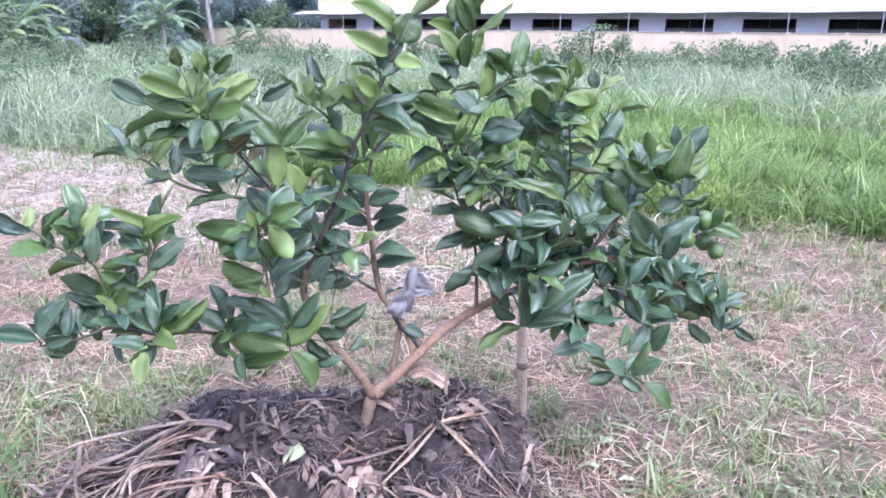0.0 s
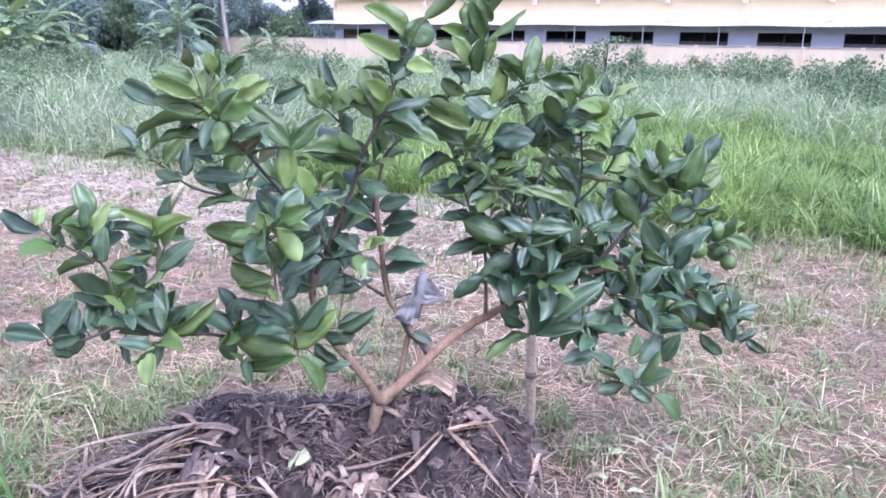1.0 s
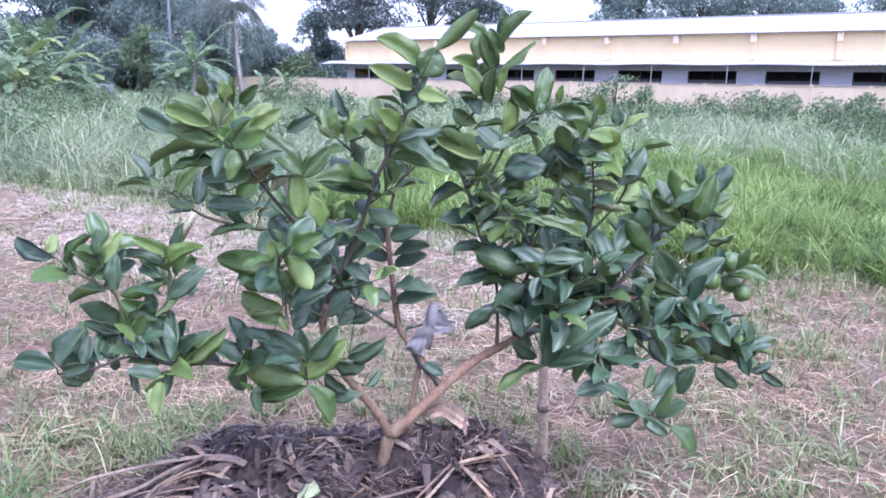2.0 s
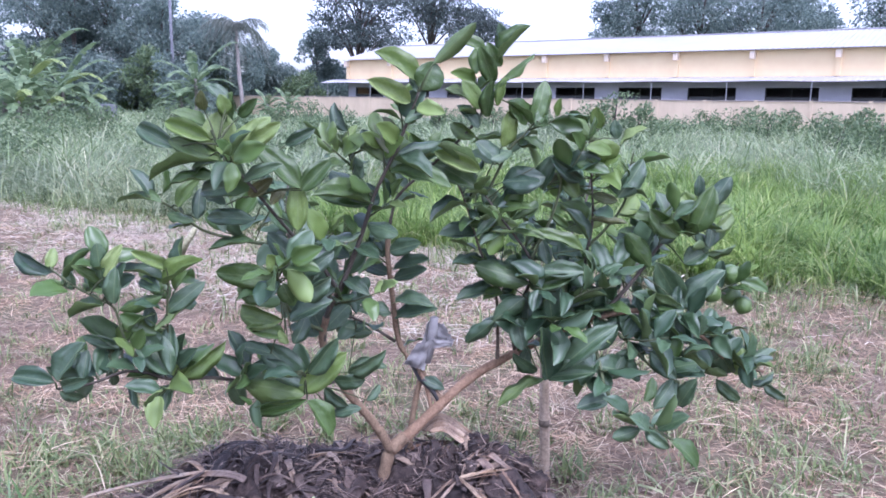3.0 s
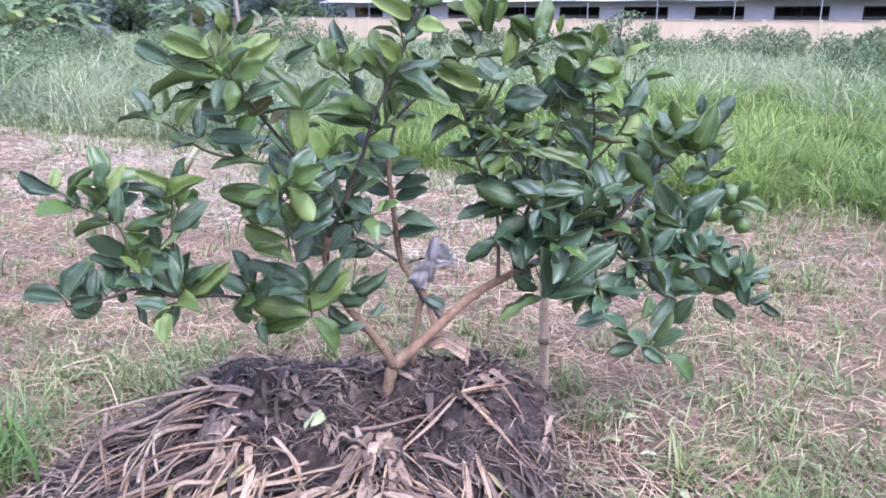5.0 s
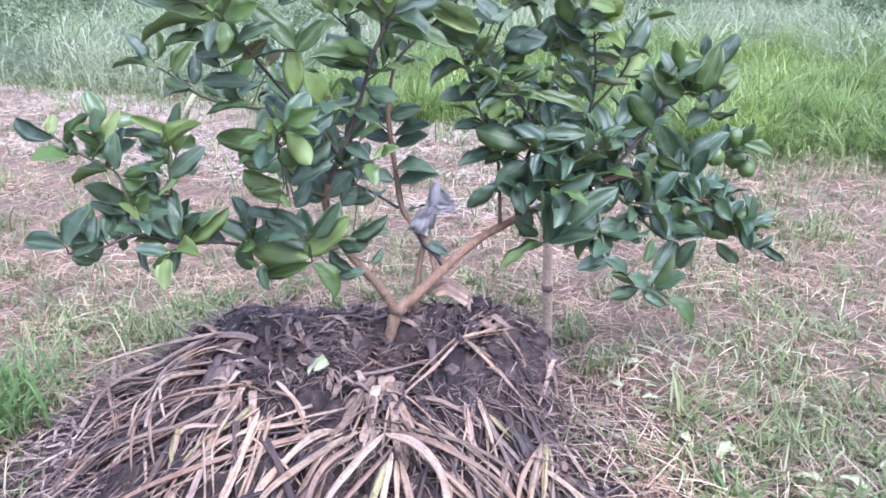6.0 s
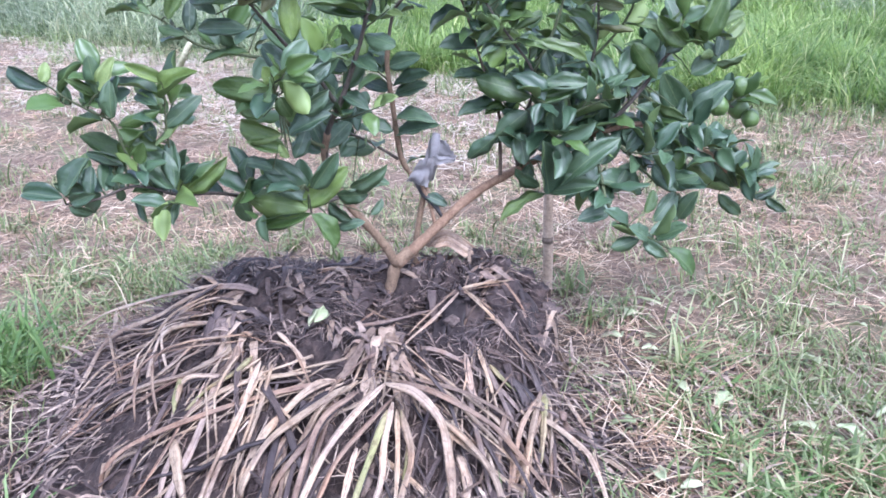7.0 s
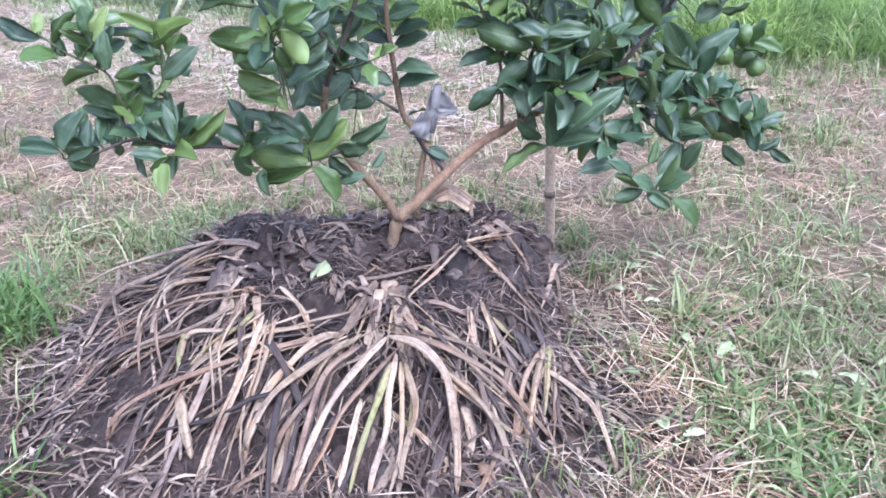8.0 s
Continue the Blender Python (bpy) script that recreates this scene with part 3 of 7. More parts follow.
def banana_plant(at, height, seed, yellow=0, reach=0.68, wide=0.27):
    rng = np.random.default_rng(seed)
    t = empty("banana_plant", at, "banana plant with long torn green leaves", "banana plant", "banana plants at the field edge")
    stem = smooth_path([(0, 0, -0.05), (0.05, 0.02, height * 0.25), (0.02, 0.04, height * 0.42)], 6)
    tube("stem", stem, np.linspace(0.13, 0.07, 7), BARK_PALM, t, sides=9)
    for i in range(18):
        up = 1.0 - i / 18
        v, q = frond(rng, stem[-1] - np.array((0, 0, i * 0.04)), i * 2.4 + rng.uniform(-0.3, 0.3), height * reach * rng.uniform(0.75, 1.1), wide, 0.42 + 0.45 * up, 0.3 + 1.2 * up * up + rng.uniform(-0.1, 0.1), False)
        link_mesh("leaf", v, q, BANANA_YELLOW if i % 6 == 5 and i // 6 < yellow else BANANA, t)


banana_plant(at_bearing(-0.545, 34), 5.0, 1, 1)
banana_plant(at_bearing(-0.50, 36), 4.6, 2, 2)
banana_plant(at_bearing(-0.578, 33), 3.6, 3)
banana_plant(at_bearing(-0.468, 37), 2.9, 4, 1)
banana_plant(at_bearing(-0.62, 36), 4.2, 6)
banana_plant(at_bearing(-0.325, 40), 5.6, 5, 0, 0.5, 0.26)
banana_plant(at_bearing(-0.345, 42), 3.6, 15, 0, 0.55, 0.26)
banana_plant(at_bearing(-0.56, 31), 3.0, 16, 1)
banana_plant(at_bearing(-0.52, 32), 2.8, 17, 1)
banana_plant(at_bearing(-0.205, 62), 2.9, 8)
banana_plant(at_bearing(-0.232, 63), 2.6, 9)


def palm(at, height, seed):
    rng = np.random.default_rng(seed)
    t = empty("palm_tree", at, "slender palm with drooping grey-green fronds", "palm")
    stem = smooth_path([(0, 0, -0.1), (-0.35, 0, height * 0.5), (-0.45, 0, height)], 8)
    tube("trunk", stem, np.linspace(0.2, 0.13, 9), BARK_PALM, t, sides=9)
    for i in range(20):
        v, q = frond(rng, stem[-1], i * 2.4, rng.uniform(3.2, 4.8), 0.85, rng.uniform(0.6, 1.2), rng.uniform(-0.3, 0.8), True)
        link_mesh("frond", v, q, PALM_LEAF, t)


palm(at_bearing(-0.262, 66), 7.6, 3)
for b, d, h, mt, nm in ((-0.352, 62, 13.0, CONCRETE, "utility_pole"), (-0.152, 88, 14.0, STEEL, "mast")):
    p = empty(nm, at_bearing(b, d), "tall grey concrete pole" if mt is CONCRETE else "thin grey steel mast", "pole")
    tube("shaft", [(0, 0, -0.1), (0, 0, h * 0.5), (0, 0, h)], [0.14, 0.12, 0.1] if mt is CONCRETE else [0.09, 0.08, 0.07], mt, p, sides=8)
bm = bmesh.new()
box(bm, (-0.8, -0.12, -0.05), (0.9, 0.12, 0.95), 0.03)
block = empty("concrete_block_wall", (-0.472 * 42, 42, 0), "short grey block wall half hidden in grass", "wall", kind="structure")
part("block", bm, CONCRETE, block)


# young citrus shrubs standing in the grass before the wall
def field_shrub(at, height, spread, seed, n=1500):
    return far_tree(at, height, spread, seed, FAR_MID, "young citrus shrub standing in tall field grass", 0.05, n, 0.11, 24, name="field_shrub")


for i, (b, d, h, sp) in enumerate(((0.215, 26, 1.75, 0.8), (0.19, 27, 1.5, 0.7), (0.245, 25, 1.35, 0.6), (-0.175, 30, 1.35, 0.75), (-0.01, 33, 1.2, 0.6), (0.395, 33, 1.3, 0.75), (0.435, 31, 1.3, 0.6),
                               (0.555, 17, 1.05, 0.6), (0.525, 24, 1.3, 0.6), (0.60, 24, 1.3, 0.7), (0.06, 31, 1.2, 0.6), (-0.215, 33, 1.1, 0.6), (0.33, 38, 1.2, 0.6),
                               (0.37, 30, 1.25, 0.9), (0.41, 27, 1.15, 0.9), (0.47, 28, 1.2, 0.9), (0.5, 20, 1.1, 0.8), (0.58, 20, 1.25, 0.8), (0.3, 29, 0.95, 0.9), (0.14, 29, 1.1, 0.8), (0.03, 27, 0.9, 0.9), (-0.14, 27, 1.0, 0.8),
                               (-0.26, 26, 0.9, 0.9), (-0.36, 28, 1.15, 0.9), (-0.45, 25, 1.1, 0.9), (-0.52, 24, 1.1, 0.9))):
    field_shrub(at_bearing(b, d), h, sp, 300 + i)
peg = empty("white_marker_peg", (7.92, 14.5, 0), "white painted marker peg standing in grass", "peg")
tube("shaft", [(0, 0, -0.05), (0, 0, 0.17), (0.01, 0, 0.34)], [0.03, 0.03, 0.028], WHITE, peg, sides=8)


# ---- the young citrus bush ----
bush = empty("citrus_bush", (-0.16, 1.75, 0.2), "young citrus bush with glossy leaves and spreading limbs", "bush")
bush_inv = Matrix.Translation((0.16, -1.75, -0.2))
STEM_PATHS = {}
RNG = random.Random(11)


def limb(name, pts, r0, r1, mat):
    path = smooth_path(pts, 5 * (len(pts) - 1))
    STEM_PATHS[name] = path
    off = np.array((-0.16, 1.75, 0.2))
    n = len(path)
    radii = [(r0 + (r1 - r0) * (i / (n - 1)) ** 0.75) * (1 + 0.07 * math.sin(i * 2.1)) for i in range(n)]
    kind = "trunk" if name == "trunk" else ("limb" if r0 > 0.009 else "twig")
    return tube(kind, path - off, radii, mat, bush, sides=9 if r0 > 0.009 else 6, rough=0.06, rng=RNG)


def leaf_shape(curl, fold, sweep, wave, twist=0.0, peak=0.95):
    """A unit citrus leaf along x: pointed oval blade with a sunken midrib, thin but closed."""
    nu, vs = 13, (-1, -0.55, 0, 0.55, 1)
    top, faces, slots = [], [], []
    for i in range(nu):
        u = i / (nu - 1)
        w = 0.5 * math.sin(math.pi * u ** peak) ** 0.6 if 0 < i < nu - 1 else 0.006
        if u < 0.08:
            w = 0.02
        ca, sa = math.cos(twist * (u - 0.3)), math.sin(twist * (u - 0.3))
        for v in vs:
            y = v * w
            lift = fold * abs(v) ** 1.5 * w + wave * math.sin(u * 13 + 2.2 * v) * abs(v) * w
            z = -curl * u ** 2.2 + 0.05 * curl
            x = u - 0.45 * curl * abs(curl) * u ** 3
            top.append((x, y * ca - lift * sa + sweep * u * u, z + y * sa * 0.5 + lift * ca + (0.004 if v == 0 else 0)))
    low = [(x, y, z - 0.007) for x, y, z in top]
    k = len(vs)
    n = len(top)
    for i in range(nu - 1):
        for j in range(k - 1):
            a = i * k + j
            faces.append((a, a + k, a + k + 1, a + 1))
            slots.append(0)
            faces.append((n + a, n + a + 1, n + a + k + 1, n + a + k))
            slots.append(1)
    for i in range(nu - 1):
        for j in (0, k - 1):
            a = i * k + j
            f = (a, n + a, n + a + k, a + k)
            faces.append(f if j == 0 else f[::-1])
            slots.append(1)
    return top + low, faces, slots


SHAPES = [leaf_shape(0.1, 0.26, 0.03, 0.07), leaf_shape(0.2, 0.34, 0.05, 0.09, 0.25), leaf_shape(0.05, 0.5, -0.06, 0.07, -0.2), leaf_shape(-0.09, 0.4, 0.04, 0.08, 0.35),
          leaf_shape(0.28, 0.18, -0.05, 0.1, -0.35), leaf_shape(0.15, 0.62, 0.06, 0.08, 0.1), leaf_shape(0.34, 0.32, 0.0, 0.07, 0.45), leaf_shape(0.13, -0.2, -0.04, 0.09, -0.25, 1.08)]
LEAF_MESH = {}


def leaf_mesh(shape, tone):
    if (shape, tone) not in LEAF_MESH:
        v, f, s = SHAPES[shape]
        me = bpy.data.meshes.new("leaf")
        me.from_pydata(v, [], f)
        me.materials.append(LEAF_TOP[tone])
        me.materials.append(LEAF_UNDER)
        me.polygons.foreach_set("material_index", s)
        me.shade_smooth()
        LEAF_MESH[shape, tone] = me
    return LEAF_MESH[shape, tone]


def leaf_pose(base, tip, width, roll):
    a = Vector(tip) - Vector(base)
    ln = a.length
    x = a.normalized()
    loose = 0.25 if width >= 0.6 else 1.0
    up = Vector((RNG.uniform(-0.5, 0.5) * loose, -0.62 + RNG.uniform(-0.4, 0.35) * loose, 0.85))
    z = (up - up.dot(x) * x).normalized()
    z = Matrix.Rotation(radians(roll + RNG.uniform(-26, 26) * loose), 3, x) @ z
    y = z.cross(x)
    m = Matrix((x, y, z)).transposed().to_4x4()
    return Matrix.Translation(base) @ m @ Matrix.Diagonal((ln * 1.04, ln * width * 1.04, ln, 1))


PETIOLES = [[], []]


def petiole(name, base):
    """A thin stalk from the limb to the base of a leaf."""
    path = STEM_PATHS[name]
    b = np.array(base)
    near = path[np.argmin(np.sum((path - b) ** 2, axis=1))]
    if np.linalg.norm(near - b) < 0.004:
        return
    v, f = tube_data([near, (near + b) / 2 + np.array((0, 0, 0.006)), b], [0.0022, 0.0017, 0.0013], 5)
    o = len(PETIOLES[0])
    PETIOLES[0].extend(v)
    PETIOLES[1].extend(tuple(k + o for k in q) for q in f)


def add_leaf(name, base, tip, width, tone, roll=0.0, shape=None):
    shape = RNG.choice((0, 0, 1, 1, 2, 3, 4, 5, 6, 7)) if shape is None else shape
    ob = new("leaf", leaf_mesh(shape, tone))
    ob.parent = bush
    ob.matrix_local = bush_inv @ leaf_pose(base, tip, width, roll)
    petiole(name, base)
    return ob


def face_pose(base, tip, width, roll):
    """A leaf whose upper side is turned towards the mown strip in front, then rolled on its midrib."""
    x = (Vector(tip) - Vector(base)).normalized()
    ln = (Vector(tip) - Vector(base)).length
    out = Vector((-0.45 * base[0], -1.0, 0.3))
    z = (out - out.dot(x) * x).normalized()
    z = Matrix.Rotation(radians(roll + RNG.choice((-1, 1)) * RNG.uniform(5, 36)), 3, x) @ z
    m = Matrix((x, z.cross(x), z)).transposed().to_4x4()
    return Matrix.Translation(base) @ m @ Matrix.Diagonal((ln * 1.04, ln * width * 1.1, ln, 1))


def face_rows(name, rows):
    """Leaves seen full face: base, tip, width over length, tone, roll."""
    for x, y, z, tx, ty, tz, width, tone, roll in rows:
        ob = new("leaf", leaf_mesh(RNG.choice((0, 4, 7, 6) if roll > 100 else (0, 1, 1, 2, 4, 5, 6, 7)), tone))
        ob.parent = bush
        ob.matrix_local = bush_inv @ face_pose((x, y, z), (tx, ty, tz), width, roll)
        petiole(name, (x, y, z))


def leaf_rows(name, rows):
    """Leaves of one limb: base, tip, width over length, tone, roll."""
    for x, y, z, tx, ty, tz, width, tone, roll in rows:
        add_leaf(name, (x, y, z), (tx, ty, tz), width, tone, roll)


limb("trunk", [(-0.196, 1.75, 0.15), (-0.186, 1.75, 0.215), (-0.175, 1.75, 0.268), (-0.158, 1.756, 0.33), (-0.12, 1.772, 0.362)], 0.019, 0.0165, BARK_STEM)
limb("left_base", [(-0.158, 1.75, 0.327), (-0.196, 1.735, 0.402), (-0.236, 1.715, 0.463), (-0.292, 1.69, 0.551), (-0.326, 1.66, 0.66), (-0.312, 1.642, 0.733)], 0.014, 0.009, BARK_STEM)
limb("left_limb", [(-0.326, 1.66, 0.66), (-0.31, 1.64, 0.741), (-0.268, 1.62, 0.823), (-0.217, 1.6, 0.952), (-0.184, 1.58, 1.051), (-0.13, 1.545, 1.16), (-0.1, 1.52, 1.231), (-0.076, 1.5, 1.289)], 0.0086, 0.0026, BARK_DARK)
limb("right_limb", [(-0.159, 1.76, 0.322), (-0.072, 1.79, 0.4), (0.052, 1.84, 0.505), (0.188, 1.88, 0.576), (0.298, 1.88, 0.631), (0.411, 1.86, 0.689), (0.551, 1.86, 0.708), (0.717, 1.95, 0.619), (0.857, 2.02, 0.495), (0.955, 2.05, 0.477)], 0.0175, 0.004, BARK_TAN)
limb("centre_base", [(-0.018, 1.82, 0.438), (-0.08, 1.83, 0.522), (-0.143, 1.835, 0.607), (-0.165, 1.834, 0.756), (-0.176, 1.82, 0.877), (-0.166, 1.81, 0.941)], 0.0095, 0.0065, BARK_STEM)
limb("centre_stem", [(-0.16, 1.834, 0.74), (-0.165, 1.834, 0.756), (-0.176, 1.82, 0.877), (-0.158, 1.8, 0.996), (-0.129, 1.78, 1.044), (-0.047, 1.75, 1.118), (0.035, 1.72, 1.2), (0.075, 1.7, 1.264), (0.091, 1.69, 1.372)], 0.0062, 0.0024, BARK_DARK)
limb("back_stem", [(-0.116, 1.84, 0.286), (-0.104, 1.84, 0.399), (-0.083, 1.83, 0.513), (-0.057, 1.815, 0.618)], 0.0105, 0.007, BARK_STEM)
limb("side_stem", [(-0.047, 1.8, 0.409), (-0.066, 1.815, 0.486), (-0.088, 1.82, 0.533)], 0.006, 0.005, BARK_TAN)
limb("upright_a", [(0.132, 1.865, 0.548), (0.129, 1.86, 0.658), (0.119, 1.85, 0.758), (0.075, 1.82, 0.875), (0.03, 1.79, 1.016), (-0.004, 1.77, 1.091)], 0.006, 0.0022, BARK_MID)
limb("upright_b", [(0.183, 1.88, 0.576), (0.168, 1.87, 0.672), (0.208, 1.82, 0.783), (0.208, 1.79, 0.86), (0.154, 1.76, 0.94), (0.115, 1.75, 0.99), (0.07, 1.74, 1.054)], 0.0065, 0.0022, BARK_DARK)
limb("upright_c", [(0.298, 1.88, 0.631), (0.362, 1.86, 0.736), (0.362, 1.84, 0.861), (0.372, 1.82, 0.965), (0.358, 1.79, 1.081), (0.343, 1.76, 1.175)], 0.0065, 0.0022, BARK_DARK)
limb("mid_fork", [(0.208, 1.79, 0.86), (0.24, 1.78, 0.931), (0.269, 1.77, 1.022), (0.275, 1.76, 1.096), (0.261, 1.75, 1.154)], 0.005, 0.002, BARK_GREEN)
limb("right_fork", [(0.367, 1.84, 0.892), (0.415, 1.83, 0.949), (0.454, 1.82, 1.019), (0.458, 1.81, 1.095), (0.465, 1.8, 1.147)], 0.005, 0.002, BARK_GREEN)
limb("mid_low", [(0.119, 1.85, 0.758), (0.163, 1.86, 0.829), (0.224, 1.87, 0.884), (0.26, 1.87, 0.948)], 0.005, 0.002, BARK_GREEN)
limb("mid_front", [(0.298, 1.88, 0.631), (0.32, 1.83, 0.703), (0.304, 1.79, 0.776), (0.277, 1.77, 0.827)], 0.005, 0.002, BARK_GREEN)
limb("low_front", [(0.188, 1.88, 0.576), (0.205, 1.82, 0.639), (0.253, 1.78, 0.715), (0.36, 1.76, 0.785), (0.431, 1.75, 0.804)], 0.005, 0.002, BARK_GREEN)
limb("twig_d", [(0.085, 1.76, 1.035), (0.139, 1.74, 1.153), (0.173, 1.74, 1.189), (0.202, 1.74, 1.224)], 0.004, 0.0025, BARK_GREEN)
limb("right_up", [(0.411, 1.86, 0.689), (0.499, 1.86, 0.796), (0.562, 1.86, 0.892), (0.62, 1.86, 0.948), (0.66, 1.86, 1.01)], 0.007, 0.003, BARK_DARK)
limb("right_mid", [(0.551, 1.86, 0.708), (0.645, 1.92, 0.719), (0.754, 2.02, 0.73), (0.849, 2.1, 0.704)], 0.006, 0.003, BARK_DARK)
limb("droop", [(0.381, 1.86, 0.672), (0.4, 1.78, 0.592), (0.415, 1.7, 0.526), (0.469, 1.63, 0.49), (0.511, 1.59, 0.478), (0.554, 1.565, 0.46)], 0.006, 0.003, BARK_GREEN)
limb("right_low", [(0.411, 1.86, 0.689), (0.485, 1.82, 0.629), (0.563, 1.8, 0.556), (0.623, 1.79, 0.529)], 0.005, 0.003, BARK_GREEN)
limb("left_low", [(-0.292, 1.69, 0.551), (-0.356, 1.6, 0.557), (-0.436, 1.5, 0.603), (-0.531, 1.42, 0.648), (-0.598, 1.36, 0.664), (-0.669, 1.31, 0.7), (-0.746, 1.29, 0.677), (-0.817, 1.285, 0.665)], 0.0062, 0.0024, BARK_DARK)
limb("left_up", [(-0.64, 1.34, 0.679), (-0.672, 1.3, 0.771), (-0.682, 1.28, 0.844), (-0.714, 1.265, 0.871), (-0.753, 1.255, 0.898), (-0.788, 1.25, 0.929)], 0.0036, 0.0018, BARK_GREEN)
limb("left_up_b", [(-0.577, 1.37, 0.661), (-0.593, 1.34, 0.742), (-0.589, 1.32, 0.823), (-0.579, 1.31, 0.899), (-0.579, 1.3, 0.931)], 0.0036, 0.0018, BARK_GREEN)
limb("front_low", [(-0.356, 1.6, 0.557), (-0.339, 1.52, 0.605), (-0.328, 1.45, 0.645), (-0.326, 1.4, 0.676)], 0.005, 0.003, BARK_GREEN)
limb("inner_left", [(-0.319, 1.655, 0.692), (-0.364, 1.56, 0.748), (-0.378, 1.45, 0.832), (-0.367, 1.37, 0.902), (-0.358, 1.33, 0.947)], 0.006, 0.003, BARK_GREEN)
limb("upper_left", [(-0.277, 1.62, 0.806), (-0.318, 1.55, 0.904), (-0.334, 1.5, 0.934), (-0.378, 1.42, 1.019), (-0.415, 1.34, 1.1), (-0.436, 1.28, 1.148), (-0.447, 1.25, 1.182)], 0.0058, 0.0022, BARK_DARK)
limb("far_left", [(-0.339, 1.52, 0.93), (-0.473, 1.53, 0.943), (-0.579, 1.53, 0.968), (-0.634, 1.49, 1.025), (-0.676, 1.46, 1.054)], 0.005, 0.0025, BARK_GREEN)
limb("upper_mid", [(-0.184, 1.58, 1.044), (-0.23, 1.6, 1.088), (-0.245, 1.6, 1.142)], 0.004, 0.0025, BARK_GREEN)
limb("stem_side", [(-0.156, 1.835, 0.613), (-0.23, 1.8, 0.671), (-0.286, 1.76, 0.712), (-0.331, 1.72, 0.78)], 0.005, 0.0025, BARK_DARK)
leaf_rows("left_limb", [
    (-0.131, 1.55, 1.144, -0.173, 1.6, 1.235, 0.5, 3, 10),
    (-0.128, 1.55, 1.149, -0.035, 1.59, 1.182, 0.34, 0, 0),
    (-0.131, 1.55, 1.134, -0.048, 1.5, 1.113, 0.5, 0, 0),
    (-0.145, 1.56, 1.107, -0.012, 1.5, 1.101, 0.4, 1, 15),
    (-0.194, 1.58, 1.031, -0.305, 1.51, 1.07, 0.42, 1, 0),
    (-0.187, 1.58, 1.031, -0.289, 1.63, 1.112, 0.5, 0, 0)])
leaf_rows("left_limb", [
    (-0.203, 1.6, 0.98, -0.131, 1.55, 0.969, 0.55, 0, 0),
    (-0.217, 1.6, 0.959, -0.319, 1.56, 0.95, 0.5, 0, 0),
    (-0.233, 1.61, 0.922, -0.172, 1.56, 0.898, 0.5, 0, 0),
    (-0.263, 1.62, 0.835, -0.202, 1.58, 0.817, 0.5, 0, 0),
    (-0.277, 1.62, 0.827, -0.375, 1.58, 0.785, 0.5, 0, 0),
    (-0.247, 1.61, 0.894, -0.321, 1.64, 0.901, 0.5, 0, 0),
    (-0.322, 1.66, 0.676, -0.37, 1.69, 0.764, 0.5, 0, 0),
    (-0.323, 1.66, 0.691, -0.263, 1.71, 0.754, 0.5, 0, 0)])
leaf_rows("centre_stem", [
    (-0.171, 1.834, 0.804, -0.253, 1.884, 0.824, 0.42, 0, 0)])
leaf_rows("centre_stem", [
    (-0.162, 1.834, 0.817, -0.062, 1.804, 0.847, 0.38, 0, 0),
    (-0.159, 1.834, 0.791, -0.074, 1.814, 0.826, 0.45, 0, 0),
    (-0.162, 1.834, 0.721, -0.063, 1.794, 0.755, 0.45, 0, 0),
    (-0.16, 1.834, 0.682, -0.047, 1.794, 0.724, 0.45, 0, 0),
    (-0.168, 1.834, 0.691, -0.255, 1.804, 0.717, 0.5, 0, 0),
    (-0.136, 1.834, 0.594, -0.081, 1.864, 0.626, 0.4, 0, 0),
    (-0.17, 1.82, 0.87, -0.091, 1.78, 0.902, 0.5, 0, 0),
    (-0.17, 1.82, 0.901, -0.236, 1.86, 0.924, 0.5, 0, 0),
    (-0.047, 1.75, 1.114, 0.054, 1.7, 1.07, 0.5, 1, 0),
    (0.063, 1.74, 1.1, -0.042, 1.67, 1.154, 0.36, 2, 20),
    (-0.122, 1.78, 1.044, -0.17, 1.82, 1.084, 0.5, 0, 0)])
leaf_rows("stem_side", [
    (-0.215, 1.8, 0.648, -0.288, 1.75, 0.681, 0.55, 0, 0),
    (-0.266, 1.7, 0.568, -0.172, 1.72, 0.598, 0.42, 0, 0)])
leaf_rows("side_stem", [
    (-0.078, 1.82, 0.509, -0.017, 1.8, 0.496, 0.5, 0, 0)])
leaf_rows("twig_d", [
    (0.196, 1.74, 1.217, 0.232, 1.74, 1.325, 0.42, 1, 0),
    (0.191, 1.74, 1.217, 0.139, 1.71, 1.279, 0.5, 1, 10),
    (0.201, 1.74, 1.21, 0.226, 1.77, 1.255, 0.5, 1, 0),
    (0.124, 1.74, 1.16, 0.146, 1.71, 1.245, 0.5, 2, 0),
    (0.146, 1.74, 1.153, 0.095, 1.7, 1.138, 0.6, 0, 0),
    (0.174, 1.74, 1.182, 0.221, 1.71, 1.163, 0.5, 1, 0)])
leaf_rows("upright_b", [
    (0.125, 1.75, 1.069, 0.213, 1.71, 1.086, 0.62, 0, 0),
    (0.115, 1.75, 0.985, 0.191, 1.71, 1.021, 0.42, 1, 0),
    (0.115, 1.75, 0.99, 0.064, 1.71, 0.946, 0.4, 0, 0),
    (0.154, 1.76, 0.94, 0.231, 1.72, 0.941, 0.4, 1, 0),
    (0.084, 1.74, 1.037, 0.033, 1.7, 1.055, 0.6, 1, 0),
    (0.146, 1.76, 0.94, 0.072, 1.71, 0.925, 0.4, 0, 0),
    (0.21, 1.83, 0.765, 0.207, 1.79, 0.629, 0.48, 0, 0)])
leaf_rows("upright_b", [
    (0.188, 1.84, 0.73, 0.107, 1.8, 0.675, 0.42, 0, 0)])
